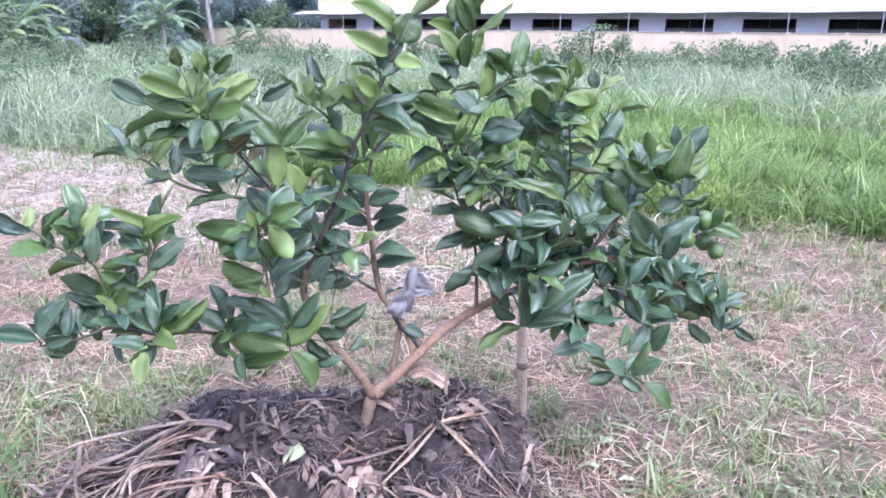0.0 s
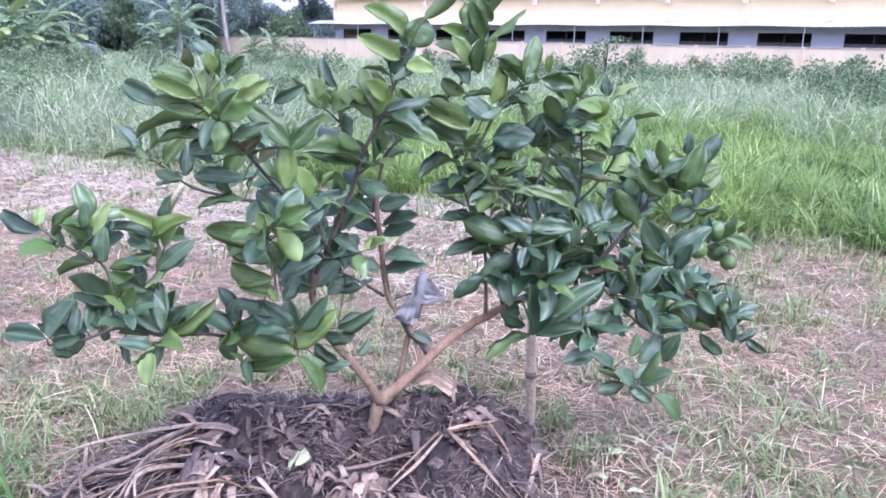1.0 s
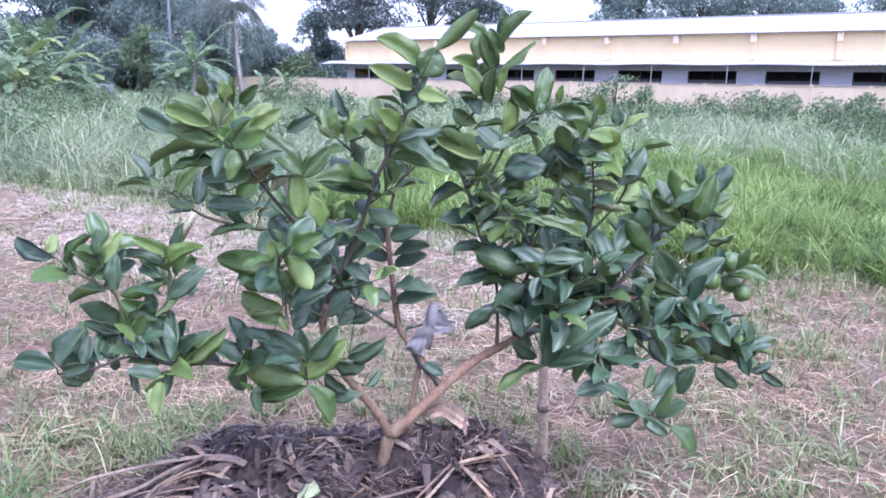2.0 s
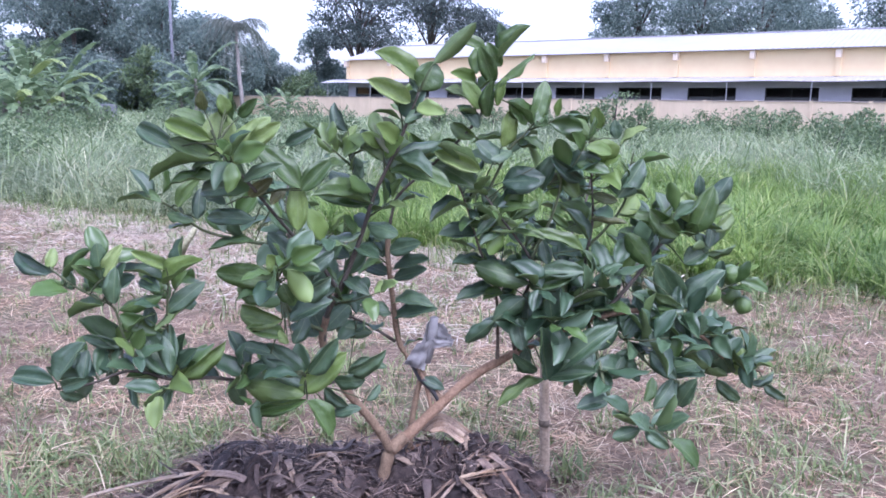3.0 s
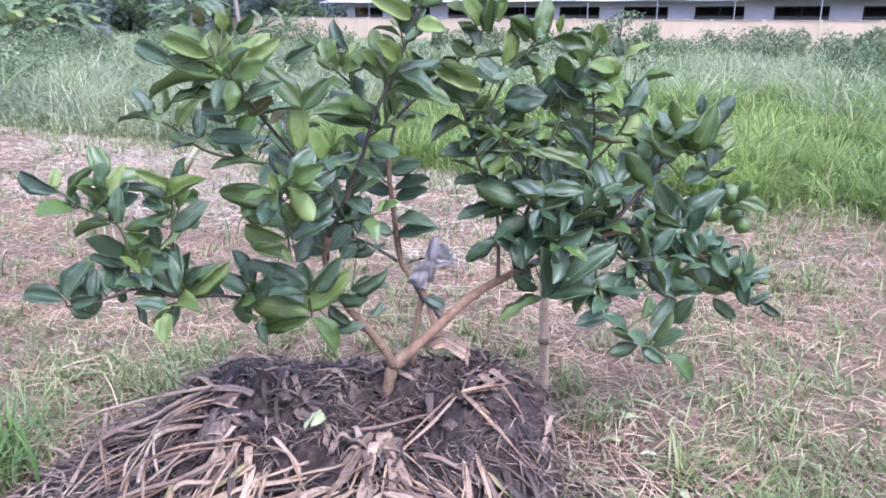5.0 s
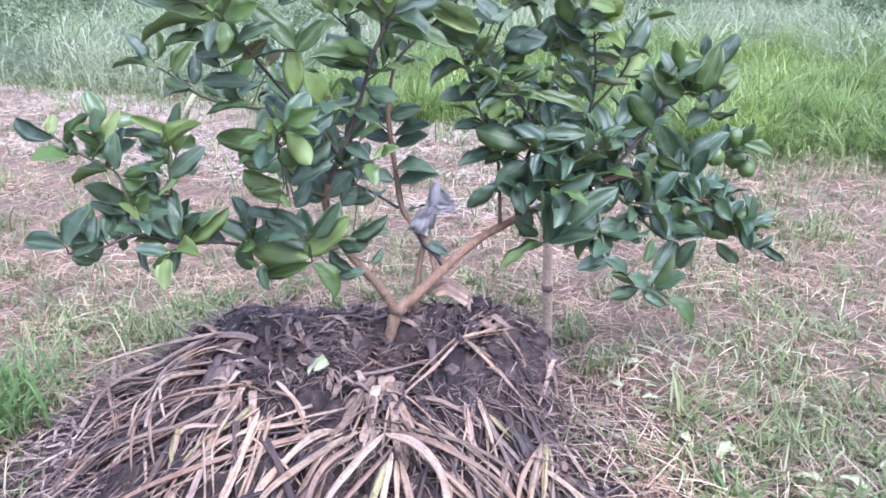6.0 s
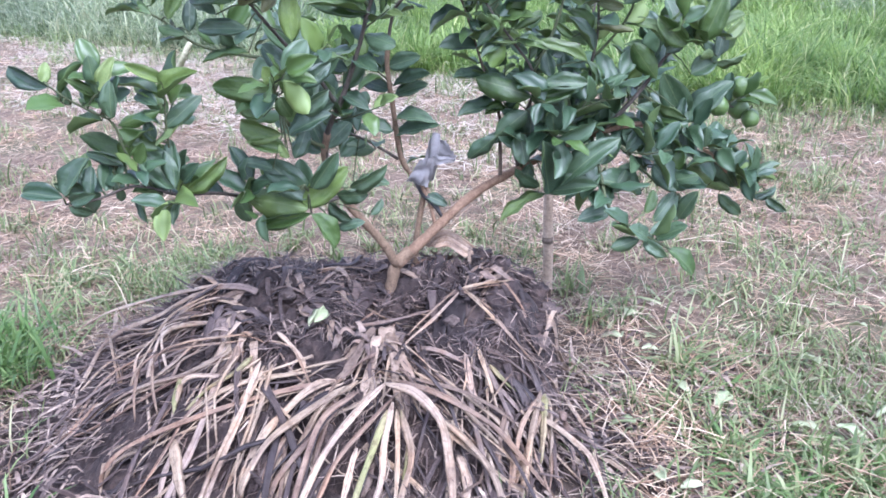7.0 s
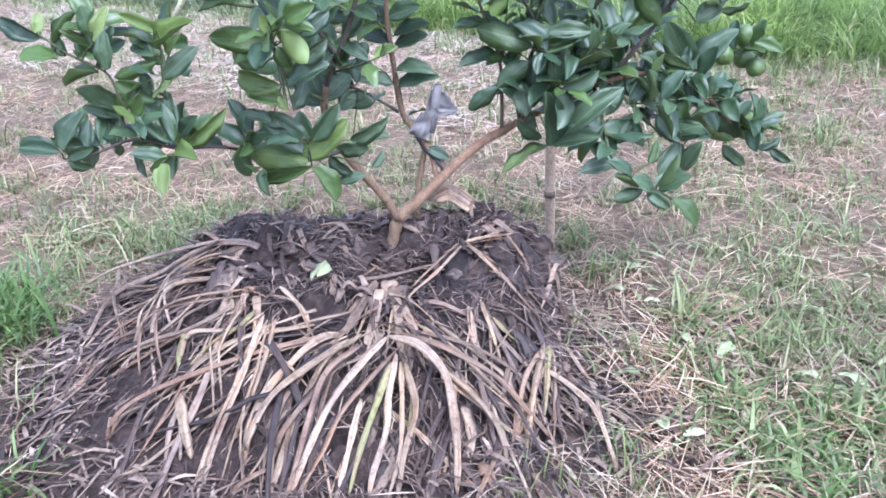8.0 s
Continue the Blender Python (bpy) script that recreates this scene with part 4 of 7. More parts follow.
leaf_rows("upright_a", [
    (0.124, 1.86, 0.691, 0.049, 1.82, 0.635, 0.42, 0, 0),
    (0.122, 1.85, 0.758, 0.016, 1.8, 0.76, 0.45, 0, 0),
    (0.092, 1.83, 0.842, -0, 1.78, 0.842, 0.45, 0, 0),
    (0.083, 1.83, 0.857, 0.136, 1.77, 0.809, 0.45, 0, 0),
    (0.059, 1.81, 0.922, -0.031, 1.76, 0.929, 0.5, 0, 0),
    (0.043, 1.8, 0.969, 0.108, 1.76, 1.013, 0.4, 0, 0),
    (0.027, 1.79, 1.008, -0.06, 1.74, 0.976, 0.4, 0, 0),
    (0.004, 1.77, 1.077, -0.055, 1.75, 1.124, 0.5, 1, 0)])
leaf_rows("right_limb", [
    (0.26, 1.74, 0.546, 0.225, 1.69, 0.706, 0.42, 0, 0),
    (0.292, 1.74, 0.571, 0.399, 1.69, 0.719, 0.34, 0, 0),
    (0.262, 1.76, 0.544, 0.374, 1.71, 0.583, 0.45, 0, 0),
    (0.259, 1.76, 0.539, 0.124, 1.71, 0.511, 0.32, 1, 30),
    (0.218, 1.86, 0.594, 0.193, 1.82, 0.54, 0.5, 0, 0)])
leaf_rows("right_limb", [
    (0.454, 1.84, 0.695, 0.401, 1.78, 0.624, 0.5, 0, 0),
    (0.485, 1.84, 0.704, 0.536, 1.78, 0.651, 0.5, 0, 0),
    (0.605, 1.88, 0.687, 0.666, 1.83, 0.63, 0.5, 0, 0),
    (0.586, 1.87, 0.698, 0.507, 1.82, 0.773, 0.5, 0, 0),
    (0.35, 1.86, 0.663, 0.423, 1.81, 0.743, 0.45, 0, 0),
    (0.336, 1.87, 0.651, 0.286, 1.82, 0.753, 0.5, 0, 0)])
leaf_rows("right_mid", [
    (0.639, 1.9, 0.724, 0.561, 1.84, 0.841, 0.5, 0, 0),
    (0.748, 2, 0.726, 0.725, 2.02, 0.781, 0.5, 1, 0)])
leaf_rows("droop", [
    (0.416, 1.7, 0.51, 0.336, 1.67, 0.504, 0.55, 0, 0),
    (0.507, 1.68, 0.514, 0.526, 1.7, 0.572, 0.5, 1, 0),
    (0.457, 1.64, 0.486, 0.393, 1.62, 0.541, 0.5, 0, 0),
    (0.481, 1.6, 0.473, 0.413, 1.58, 0.456, 0.5, 0, 0),
    (0.506, 1.6, 0.469, 0.463, 1.56, 0.525, 0.6, 0, 0),
    (0.546, 1.565, 0.46, 0.627, 1.545, 0.412, 0.5, 1, 0),
    (0.52, 1.59, 0.478, 0.581, 1.56, 0.528, 0.55, 0, 0),
    (0.471, 1.62, 0.473, 0.4, 1.57, 0.513, 0.5, 0, 0),
    (0.49, 1.59, 0.473, 0.538, 1.55, 0.447, 0.5, 0, 0)])
leaf_rows("right_low", [
    (0.52, 1.81, 0.532, 0.395, 1.75, 0.598, 0.5, 0, 0),
    (0.608, 1.79, 0.536, 0.554, 1.74, 0.475, 0.5, 0, 0),
    (0.628, 1.79, 0.46, 0.654, 1.76, 0.544, 0.5, 0, 0),
    (0.544, 1.8, 0.612, 0.596, 1.74, 0.559, 0.5, 0, 0),
    (0.563, 1.8, 0.556, 0.642, 1.74, 0.603, 0.5, 0, 0),
    (0.486, 1.82, 0.613, 0.44, 1.76, 0.551, 0.5, 0, 0)])
face_rows("left_up", [
    (-0.795, 1.268, 0.920, -0.875, 1.271, 0.958, 0.38, 0, 10),
    (-0.806, 1.272, 0.924, -0.798, 1.282, 0.966, 0.5, 2, 20),
    (-0.775, 1.271, 0.901, -0.726, 1.281, 0.967, 0.42, 1, -30),
    (-0.768, 1.254, 0.898, -0.826, 1.256, 0.893, 0.42, 2, 165),
    (-0.761, 1.276, 0.883, -0.767, 1.266, 0.931, 0.5, 0, 10),
    (-0.705, 1.275, 0.899, -0.734, 1.236, 0.941, 0.32, 1, 30),
    (-0.696, 1.264, 0.907, -0.693, 1.244, 0.980, 0.42, 0, 10),
    (-0.691, 1.266, 0.913, -0.656, 1.262, 0.977, 0.36, 2, -20),
    (-0.669, 1.253, 0.861, -0.661, 1.242, 0.933, 0.44, 0, 0),
    (-0.680, 1.260, 0.882, -0.742, 1.280, 0.902, 0.32, 1, 30)])
face_rows("left_up_b", [
    (-0.591, 1.316, 0.897, -0.682, 1.284, 0.944, 0.32, 0, 25),
    (-0.577, 1.317, 0.921, -0.640, 1.283, 0.960, 0.3, 2, 35),
    (-0.586, 1.313, 0.889, -0.508, 1.282, 0.951, 0.34, 2, -30),
    (-0.592, 1.298, 0.877, -0.644, 1.323, 0.894, 0.5, 0, 0),
    (-0.590, 1.303, 0.866, -0.677, 1.287, 0.841, 0.3, 1, 35),
    (-0.591, 1.322, 0.826, -0.516, 1.323, 0.889, 0.36, 0, -15),
    (-0.612, 1.305, 0.790, -0.547, 1.328, 0.834, 0.3, 2, 160),
    (-0.618, 1.311, 0.798, -0.627, 1.312, 0.843, 0.55, 0, 0),
    (-0.580, 1.303, 0.702, -0.588, 1.327, 0.796, 0.38, 0, -20),
    (-0.585, 1.315, 0.692, -0.653, 1.328, 0.785, 0.52, 0, 5)])
face_rows("left_low", [
    (-0.712, 1.359, 0.730, -0.781, 1.331, 0.801, 0.5, 1, 20),
    (-0.700, 1.347, 0.742, -0.774, 1.324, 0.768, 0.3, 0, 0),
    (-0.701, 1.341, 0.736, -0.640, 1.319, 0.812, 0.38, 2, -25),
    (-0.608, 1.345, 0.685, -0.678, 1.348, 0.712, 0.38, 0, 0),
    (-0.571, 1.338, 0.679, -0.478, 1.352, 0.743, 0.32, 2, 35),
    (-0.579, 1.346, 0.699, -0.539, 1.332, 0.742, 0.55, 0, 0),
    (-0.596, 1.358, 0.674, -0.573, 1.341, 0.725, 0.6, 2, 0),
    (-0.732, 1.346, 0.737, -0.717, 1.341, 0.698, 0.5, 3, 0),
    (-0.680, 1.355, 0.668, -0.661, 1.318, 0.614, 0.22, 0, 20),
    (-0.606, 1.361, 0.653, -0.606, 1.316, 0.615, 0.42, 0, 0),
    (-0.727, 1.356, 0.679, -0.734, 1.361, 0.645, 0.6, 0, 0)])
face_rows("left_low", [
    (-0.809, 1.273, 0.688, -0.759, 1.293, 0.765, 0.52, 0, 0),
    (-0.819, 1.282, 0.681, -0.909, 1.282, 0.696, 0.44, 0, 10),
    (-0.798, 1.273, 0.675, -0.736, 1.253, 0.700, 0.42, 0, 20),
    (-0.807, 1.277, 0.663, -0.771, 1.303, 0.636, 0.45, 0, 0),
    (-0.757, 1.278, 0.688, -0.752, 1.292, 0.748, 0.45, 0, 0)])
face_rows("front_low", [
    (-0.324, 1.450, 0.628, -0.425, 1.457, 0.715, 0.5, 0, 5),
    (-0.315, 1.436, 0.657, -0.253, 1.425, 0.743, 0.38, 0, -10),
    (-0.354, 1.441, 0.658, -0.447, 1.448, 0.677, 0.32, 0, 20),
    (-0.327, 1.431, 0.608, -0.471, 1.446, 0.632, 0.44, 1, 10),
    (-0.341, 1.447, 0.608, -0.238, 1.452, 0.698, 0.4, 2, -25),
    (-0.320, 1.429, 0.598, -0.453, 1.457, 0.553, 0.22, 1, 30),
    (-0.321, 1.430, 0.595, -0.265, 1.424, 0.516, 0.5, 1, -10),
    (-0.459, 1.443, 0.666, -0.498, 1.455, 0.750, 0.44, 0, 10)])
face_rows("front_low", [
    (-0.524, 1.526, 0.605, -0.498, 1.546, 0.530, 0.5, 0, 0),
    (-0.276, 1.531, 0.609, -0.205, 1.512, 0.608, 0.55, 0, 0),
    (-0.242, 1.526, 0.631, -0.150, 1.505, 0.674, 0.4, 0, 0),
    (-0.296, 1.520, 0.592, -0.244, 1.503, 0.548, 0.5, 0, 0),
    (-0.197, 1.535, 0.557, -0.167, 1.550, 0.592, 0.42, 0, 0),
    (-0.276, 1.522, 0.525, -0.217, 1.498, 0.554, 0.42, 0, 10)])
face_rows("inner_left", [
    (-0.370, 1.412, 0.880, -0.514, 1.394, 0.899, 0.34, 1, 15),
    (-0.365, 1.398, 0.903, -0.390, 1.378, 0.939, 0.75, 2, 20),
    (-0.357, 1.402, 0.886, -0.313, 1.410, 0.991, 0.38, 1, -15),
    (-0.363, 1.399, 0.875, -0.343, 1.388, 0.833, 0.75, 1, 0),
    (-0.363, 1.389, 0.796, -0.465, 1.415, 0.815, 0.46, 1, 10),
    (-0.346, 1.389, 0.794, -0.263, 1.392, 0.846, 0.46, 0, -5),
    (-0.363, 1.408, 0.756, -0.435, 1.372, 0.780, 0.42, 1, 20),
    (-0.344, 1.406, 0.737, -0.311, 1.417, 0.796, 0.5, 0, 0),
    (-0.329, 1.403, 0.848, -0.259, 1.408, 0.883, 0.5, 0, 0),
    (-0.352, 1.391, 0.742, -0.372, 1.389, 0.770, 0.6, 2, 0)])
face_rows("upper_left", [
    (-0.442, 1.267, 1.144, -0.607, 1.286, 1.154, 0.27, 2, 25),
    (-0.467, 1.270, 1.190, -0.552, 1.265, 1.225, 0.36, 2, 25),
    (-0.448, 1.287, 1.165, -0.455, 1.287, 1.242, 0.8, 2, 10),
    (-0.430, 1.286, 1.143, -0.360, 1.265, 1.232, 0.45, 2, -25),
    (-0.433, 1.275, 1.259, -0.472, 1.280, 1.291, 0.55, 0, 0),
    (-0.434, 1.274, 1.239, -0.439, 1.256, 1.274, 0.65, 2, 0),
    (-0.478, 1.273, 1.246, -0.475, 1.248, 1.278, 0.55, 3, 0),
    (-0.536, 1.272, 1.173, -0.618, 1.294, 1.211, 0.38, 0, 0),
    (-0.413, 1.286, 1.234, -0.377, 1.274, 1.269, 0.42, 1, 0),
    (-0.405, 1.275, 1.109, -0.333, 1.259, 1.146, 0.3, 0, 10)])
face_rows("upper_left", [
    (-0.310, 1.350, 1.089, -0.395, 1.340, 1.181, 0.38, 1, 10),
    (-0.343, 1.367, 1.176, -0.284, 1.373, 1.208, 0.36, 0, 0),
    (-0.309, 1.357, 1.084, -0.254, 1.368, 1.145, 0.46, 1, -10),
    (-0.320, 1.367, 0.999, -0.319, 1.363, 1.097, 0.42, 2, 20),
    (-0.422, 1.364, 1.069, -0.372, 1.367, 1.105, 0.42, 3, 0),
    (-0.408, 1.357, 1.020, -0.522, 1.364, 1.028, 0.3, 0, 20),
    (-0.409, 1.355, 0.975, -0.507, 1.352, 0.963, 0.27, 1, 25),
    (-0.472, 1.366, 1.049, -0.515, 1.363, 1.068, 0.5, 0, 0),
    (-0.373, 1.355, 1.053, -0.348, 1.377, 1.086, 0.5, 3, 0)])
face_rows("far_left", [
    (-0.670, 1.474, 1.052, -0.705, 1.467, 1.118, 0.4, 0, 0),
    (-0.644, 1.458, 1.037, -0.746, 1.465, 1.067, 0.32, 1, 20),
    (-0.610, 1.464, 1.029, -0.564, 1.472, 1.091, 0.42, 1, -10),
    (-0.575, 1.469, 0.997, -0.639, 1.480, 1.019, 0.48, 1, 20),
    (-0.570, 1.474, 1.002, -0.563, 1.479, 1.069, 0.42, 0, 0),
    (-0.506, 1.466, 0.973, -0.540, 1.470, 1.029, 0.4, 0, 0)])
face_rows("upper_mid", [
    (-0.246, 1.591, 1.199, -0.282, 1.596, 1.262, 0.44, 0, 0),
    (-0.244, 1.581, 1.148, -0.234, 1.596, 1.215, 0.42, 2, -10),
    (-0.242, 1.594, 1.146, -0.314, 1.588, 1.189, 0.38, 1, 15),
    (-0.181, 1.596, 1.154, -0.216, 1.603, 1.202, 0.5, 0, 0),
    (-0.193, 1.585, 1.029, -0.324, 1.579, 1.062, 0.34, 1, 15),
    (-0.212, 1.577, 1.088, -0.242, 1.596, 1.135, 0.55, 0, 0),
    (-0.146, 1.595, 1.175, -0.181, 1.576, 1.225, 0.5, 3, 0)])
face_rows("left_limb", [
    (-0.075, 1.505, 1.309, -0.168, 1.505, 1.381, 0.37, 2, 20),
    (-0.096, 1.506, 1.267, -0.180, 1.474, 1.315, 0.38, 2, 30),
    (-0.070, 1.507, 1.294, -0.040, 1.497, 1.352, 0.95, 1, 0),
    (-0.045, 1.504, 1.351, 0.044, 1.488, 1.434, 0.26, 2, 165),
    (-0.080, 1.503, 1.289, -0.095, 1.508, 1.321, 0.6, 0, 0),
    (-0.107, 1.503, 1.222, -0.057, 1.505, 1.258, 0.42, 0, 10)])
face_rows("centre_stem", [
    (0.102, 1.674, 1.362, 0.165, 1.659, 1.453, 0.32, 1, -25),
    (0.090, 1.684, 1.302, 0.177, 1.686, 1.394, 0.3, 1, -25),
    (0.074, 1.678, 1.388, 0.007, 1.688, 1.419, 0.42, 1, 20),
    (0.094, 1.688, 1.316, 0.060, 1.652, 1.395, 0.42, 1, 10),
    (0.113, 1.684, 1.409, 0.104, 1.662, 1.451, 0.6, 0, 0),
    (0.110, 1.674, 1.355, 0.076, 1.657, 1.406, 0.5, 1, 0),
    (0.065, 1.681, 1.253, 0.022, 1.660, 1.319, 0.5, 2, 20),
    (0.081, 1.678, 1.235, 0.089, 1.652, 1.317, 0.42, 1, 0),
    (0.105, 1.684, 1.262, 0.120, 1.671, 1.326, 0.38, 2, -20),
    (0.060, 1.688, 1.207, 0.013, 1.682, 1.266, 0.46, 0, 0)])
face_rows("centre_stem", [
    (0.053, 1.714, 1.185, -0.008, 1.735, 1.216, 0.5, 1, 0),
    (0.068, 1.708, 1.102, -0.046, 1.707, 1.149, 0.32, 2, 25),
    (0.113, 1.715, 1.123, 0.059, 1.708, 1.176, 0.6, 0, 0),
    (0.134, 1.711, 1.268, 0.173, 1.731, 1.230, 0.5, 1, 0)])
face_rows("upright_c", [
    (0.345, 1.762, 1.135, 0.411, 1.732, 1.163, 0.72, 2, 20),
    (0.334, 1.768, 1.154, 0.280, 1.735, 1.207, 0.36, 2, 165),
    (0.367, 1.766, 1.184, 0.299, 1.749, 1.227, 0.5, 2, 150),
    (0.340, 1.767, 1.224, 0.286, 1.783, 1.245, 0.52, 1, 0),
    (0.369, 1.773, 1.209, 0.355, 1.753, 1.260, 0.62, 2, 0),
    (0.417, 1.773, 1.184, 0.403, 1.765, 1.228, 0.62, 0, 0),
    (0.424, 1.762, 1.168, 0.471, 1.738, 1.220, 0.48, 2, -20),
    (0.424, 1.767, 1.034, 0.488, 1.761, 1.129, 0.46, 0, -10),
    (0.426, 1.776, 1.024, 0.357, 1.783, 1.037, 0.38, 3, 20),
    (0.453, 1.768, 0.968, 0.363, 1.749, 0.977, 0.25, 3, 0),
    (0.330, 1.774, 1.079, 0.251, 1.730, 1.131, 0.32, 0, 10)])
face_rows("upright_c", [
    (0.324, 1.781, 1.031, 0.271, 1.786, 1.099, 0.46, 1, 10),
    (0.234, 1.793, 1.046, 0.265, 1.763, 1.138, 0.5, 0, 0),
    (0.245, 1.793, 1.059, 0.291, 1.804, 1.089, 0.42, 3, 0),
    (0.358, 1.787, 0.914, 0.296, 1.779, 0.998, 0.32, 0, 20),
    (0.303, 1.783, 0.951, 0.254, 1.771, 0.991, 0.34, 1, 0)])
face_rows("upright_b", [
    (0.129, 1.766, 1.047, 0.222, 1.741, 1.100, 0.68, 0, 0),
    (0.208, 1.766, 1.109, 0.205, 1.770, 1.162, 0.56, 2, 160),
    (0.132, 1.757, 1.179, 0.047, 1.734, 1.183, 0.28, 1, 30),
    (0.115, 1.767, 1.002, 0.081, 1.747, 1.055, 0.7, 0, 0),
    (0.109, 1.753, 0.994, 0.050, 1.738, 1.015, 0.3, 1, 20),
    (0.176, 1.767, 0.947, 0.044, 1.747, 0.965, 0.3, 1, 25),
    (0.152, 1.750, 0.973, 0.216, 1.746, 1.004, 0.28, 1, 0),
    (0.167, 1.746, 0.954, 0.215, 1.754, 0.952, 0.42, 0, 0),
    (0.339, 1.754, 0.897, 0.209, 1.736, 0.955, 0.24, 1, 30),
    (0.253, 1.762, 0.856, 0.235, 1.765, 0.914, 0.6, 0, 0)])
face_rows("low_front", [
    (0.204, 1.753, 0.805, 0.064, 1.759, 0.855, 0.42, 1, 10),
    (0.122, 1.760, 0.817, 0.067, 1.781, 0.823, 0.62, 2, 160),
    (0.204, 1.772, 0.793, 0.314, 1.744, 0.827, 0.32, 1, -20),
    (0.234, 1.759, 0.838, 0.342, 1.739, 0.847, 0.4, 0, 10),
    (0.268, 1.777, 0.706, 0.251, 1.746, 0.821, 0.55, 0, 0),
    (0.113, 1.768, 0.697, 0.190, 1.756, 0.761, 0.52, 0, 0),
    (0.115, 1.768, 0.697, 0.045, 1.763, 0.632, 0.46, 0, 0),
    (0.177, 1.771, 0.704, 0.193, 1.736, 0.631, 0.6, 0, 0),
    (0.235, 1.771, 0.557, 0.167, 1.747, 0.597, 0.48, 0, 0)])
face_rows("right_up", [
    (0.551, 1.851, 0.940, 0.457, 1.833, 1.001, 0.42, 1, 15),
    (0.556, 1.845, 0.937, 0.609, 1.844, 1.049, 0.42, 1, -25),
    (0.671, 1.849, 0.947, 0.607, 1.835, 1.047, 0.4, 2, 25),
    (0.635, 1.856, 0.927, 0.639, 1.847, 1.013, 0.5, 0, 0),
    (0.682, 1.839, 1.000, 0.729, 1.829, 1.085, 0.44, 0, -10),
    (0.676, 1.849, 0.963, 0.751, 1.865, 1.002, 0.42, 1, 0),
    (0.656, 1.859, 1.030, 0.656, 1.845, 1.085, 0.5, 0, 0),
    (0.689, 1.838, 0.895, 0.706, 1.858, 0.962, 0.5, 0, 0),
    (0.715, 1.848, 0.908, 0.730, 1.847, 0.958, 0.46, 1, 0),
    (0.632, 1.855, 0.846, 0.693, 1.850, 0.885, 0.7, 0, 0),
    (0.683, 1.850, 0.879, 0.777, 1.865, 0.887, 0.28, 1, 20)])
face_rows("right_up", [
    (0.553, 1.827, 0.909, 0.602, 1.817, 0.951, 0.52, 0, 0),
    (0.680, 1.838, 0.897, 0.636, 1.806, 0.903, 0.55, 2, 160),
    (0.611, 1.825, 0.731, 0.611, 1.841, 0.788, 0.5, 0, 0),
    (0.626, 1.820, 0.733, 0.539, 1.841, 0.779, 0.34, 1, 150),
    (0.537, 1.835, 0.838, 0.466, 1.819, 0.922, 0.48, 1, 15),
    (0.568, 1.825, 0.700, 0.503, 1.838, 0.747, 0.52, 0, 0),
    (0.576, 1.840, 0.622, 0.584, 1.803, 0.718, 0.52, 0, 0),
    (0.652, 1.829, 0.627, 0.626, 1.825, 0.705, 0.6, 0, 0),
    (0.687, 1.830, 0.652, 0.679, 1.813, 0.709, 0.52, 0, 0)])
face_rows("right_mid", [
    (0.654, 1.922, 0.699, 0.751, 1.927, 0.831, 0.44, 0, -10)])
face_rows("right_limb", [
    (0.847, 2.007, 0.486, 0.743, 1.969, 0.611, 0.4, 0, 0),
    (0.826, 1.994, 0.478, 0.678, 2.010, 0.561, 0.34, 1, 150),
    (0.854, 2.007, 0.478, 0.873, 2.001, 0.556, 0.72, 2, 0),
    (0.897, 1.989, 0.492, 0.962, 2.005, 0.563, 0.44, 0, -10),
    (0.893, 2.011, 0.455, 0.976, 2.020, 0.479, 0.3, 0, 20),
    (0.940, 2.005, 0.452, 0.990, 1.968, 0.417, 0.42, 0, 0),
    (0.799, 2.008, 0.461, 0.861, 1.977, 0.401, 0.42, 0, 0),
    (0.761, 2.003, 0.487, 0.648, 2.017, 0.541, 0.38, 0, 10),
    (0.679, 2.005, 0.460, 0.666, 1.972, 0.387, 0.5, 0, 0)])
face_rows("upper_left", [
    (-0.456, 1.278, 1.162, -0.525, 1.303, 1.207, 0.46, 2, 15),
    (-0.440, 1.276, 1.155, -0.530, 1.289, 1.130, 0.36, 1, 20),
    (-0.394, 1.275, 1.182, -0.332, 1.264, 1.221, 0.42, 2, -15),
    (-0.482, 1.297, 1.215, -0.532, 1.262, 1.247, 0.42, 1, 10),
    (-0.430, 1.288, 1.221, -0.426, 1.275, 1.279, 0.5, 1, 0),
    (-0.460, 1.284, 1.112, -0.557, 1.277, 1.113, 0.34, 1, 20),
    (-0.420, 1.278, 1.099, -0.506, 1.296, 1.087, 0.4, 0, 0),
    (-0.471, 1.275, 1.157, -0.545, 1.263, 1.189, 0.4, 1, 25)])
face_rows("right_up", [
    (0.599, 1.808, 0.930, 0.518, 1.800, 0.996, 0.5, 1, 10),
    (0.652, 1.818, 0.963, 0.583, 1.835, 1.053, 0.5, 2, 15),
    (0.643, 1.817, 0.938, 0.676, 1.791, 1.059, 0.46, 1, -15),
    (0.568, 1.814, 0.974, 0.547, 1.840, 1.046, 0.5, 0, 0),
    (0.696, 1.810, 0.942, 0.747, 1.819, 0.991, 0.45, 1, 0)])
face_rows("inner_left", [
    (-0.342, 1.417, 0.930, -0.404, 1.421, 0.981, 0.5, 0, 10),
    (-0.318, 1.416, 0.893, -0.256, 1.423, 0.941, 0.45, 0, 0),
    (-0.409, 1.420, 0.826, -0.471, 1.421, 0.860, 0.45, 1, 10),
    (-0.402, 1.430, 0.704, -0.462, 1.417, 0.733, 0.45, 0, 0)])


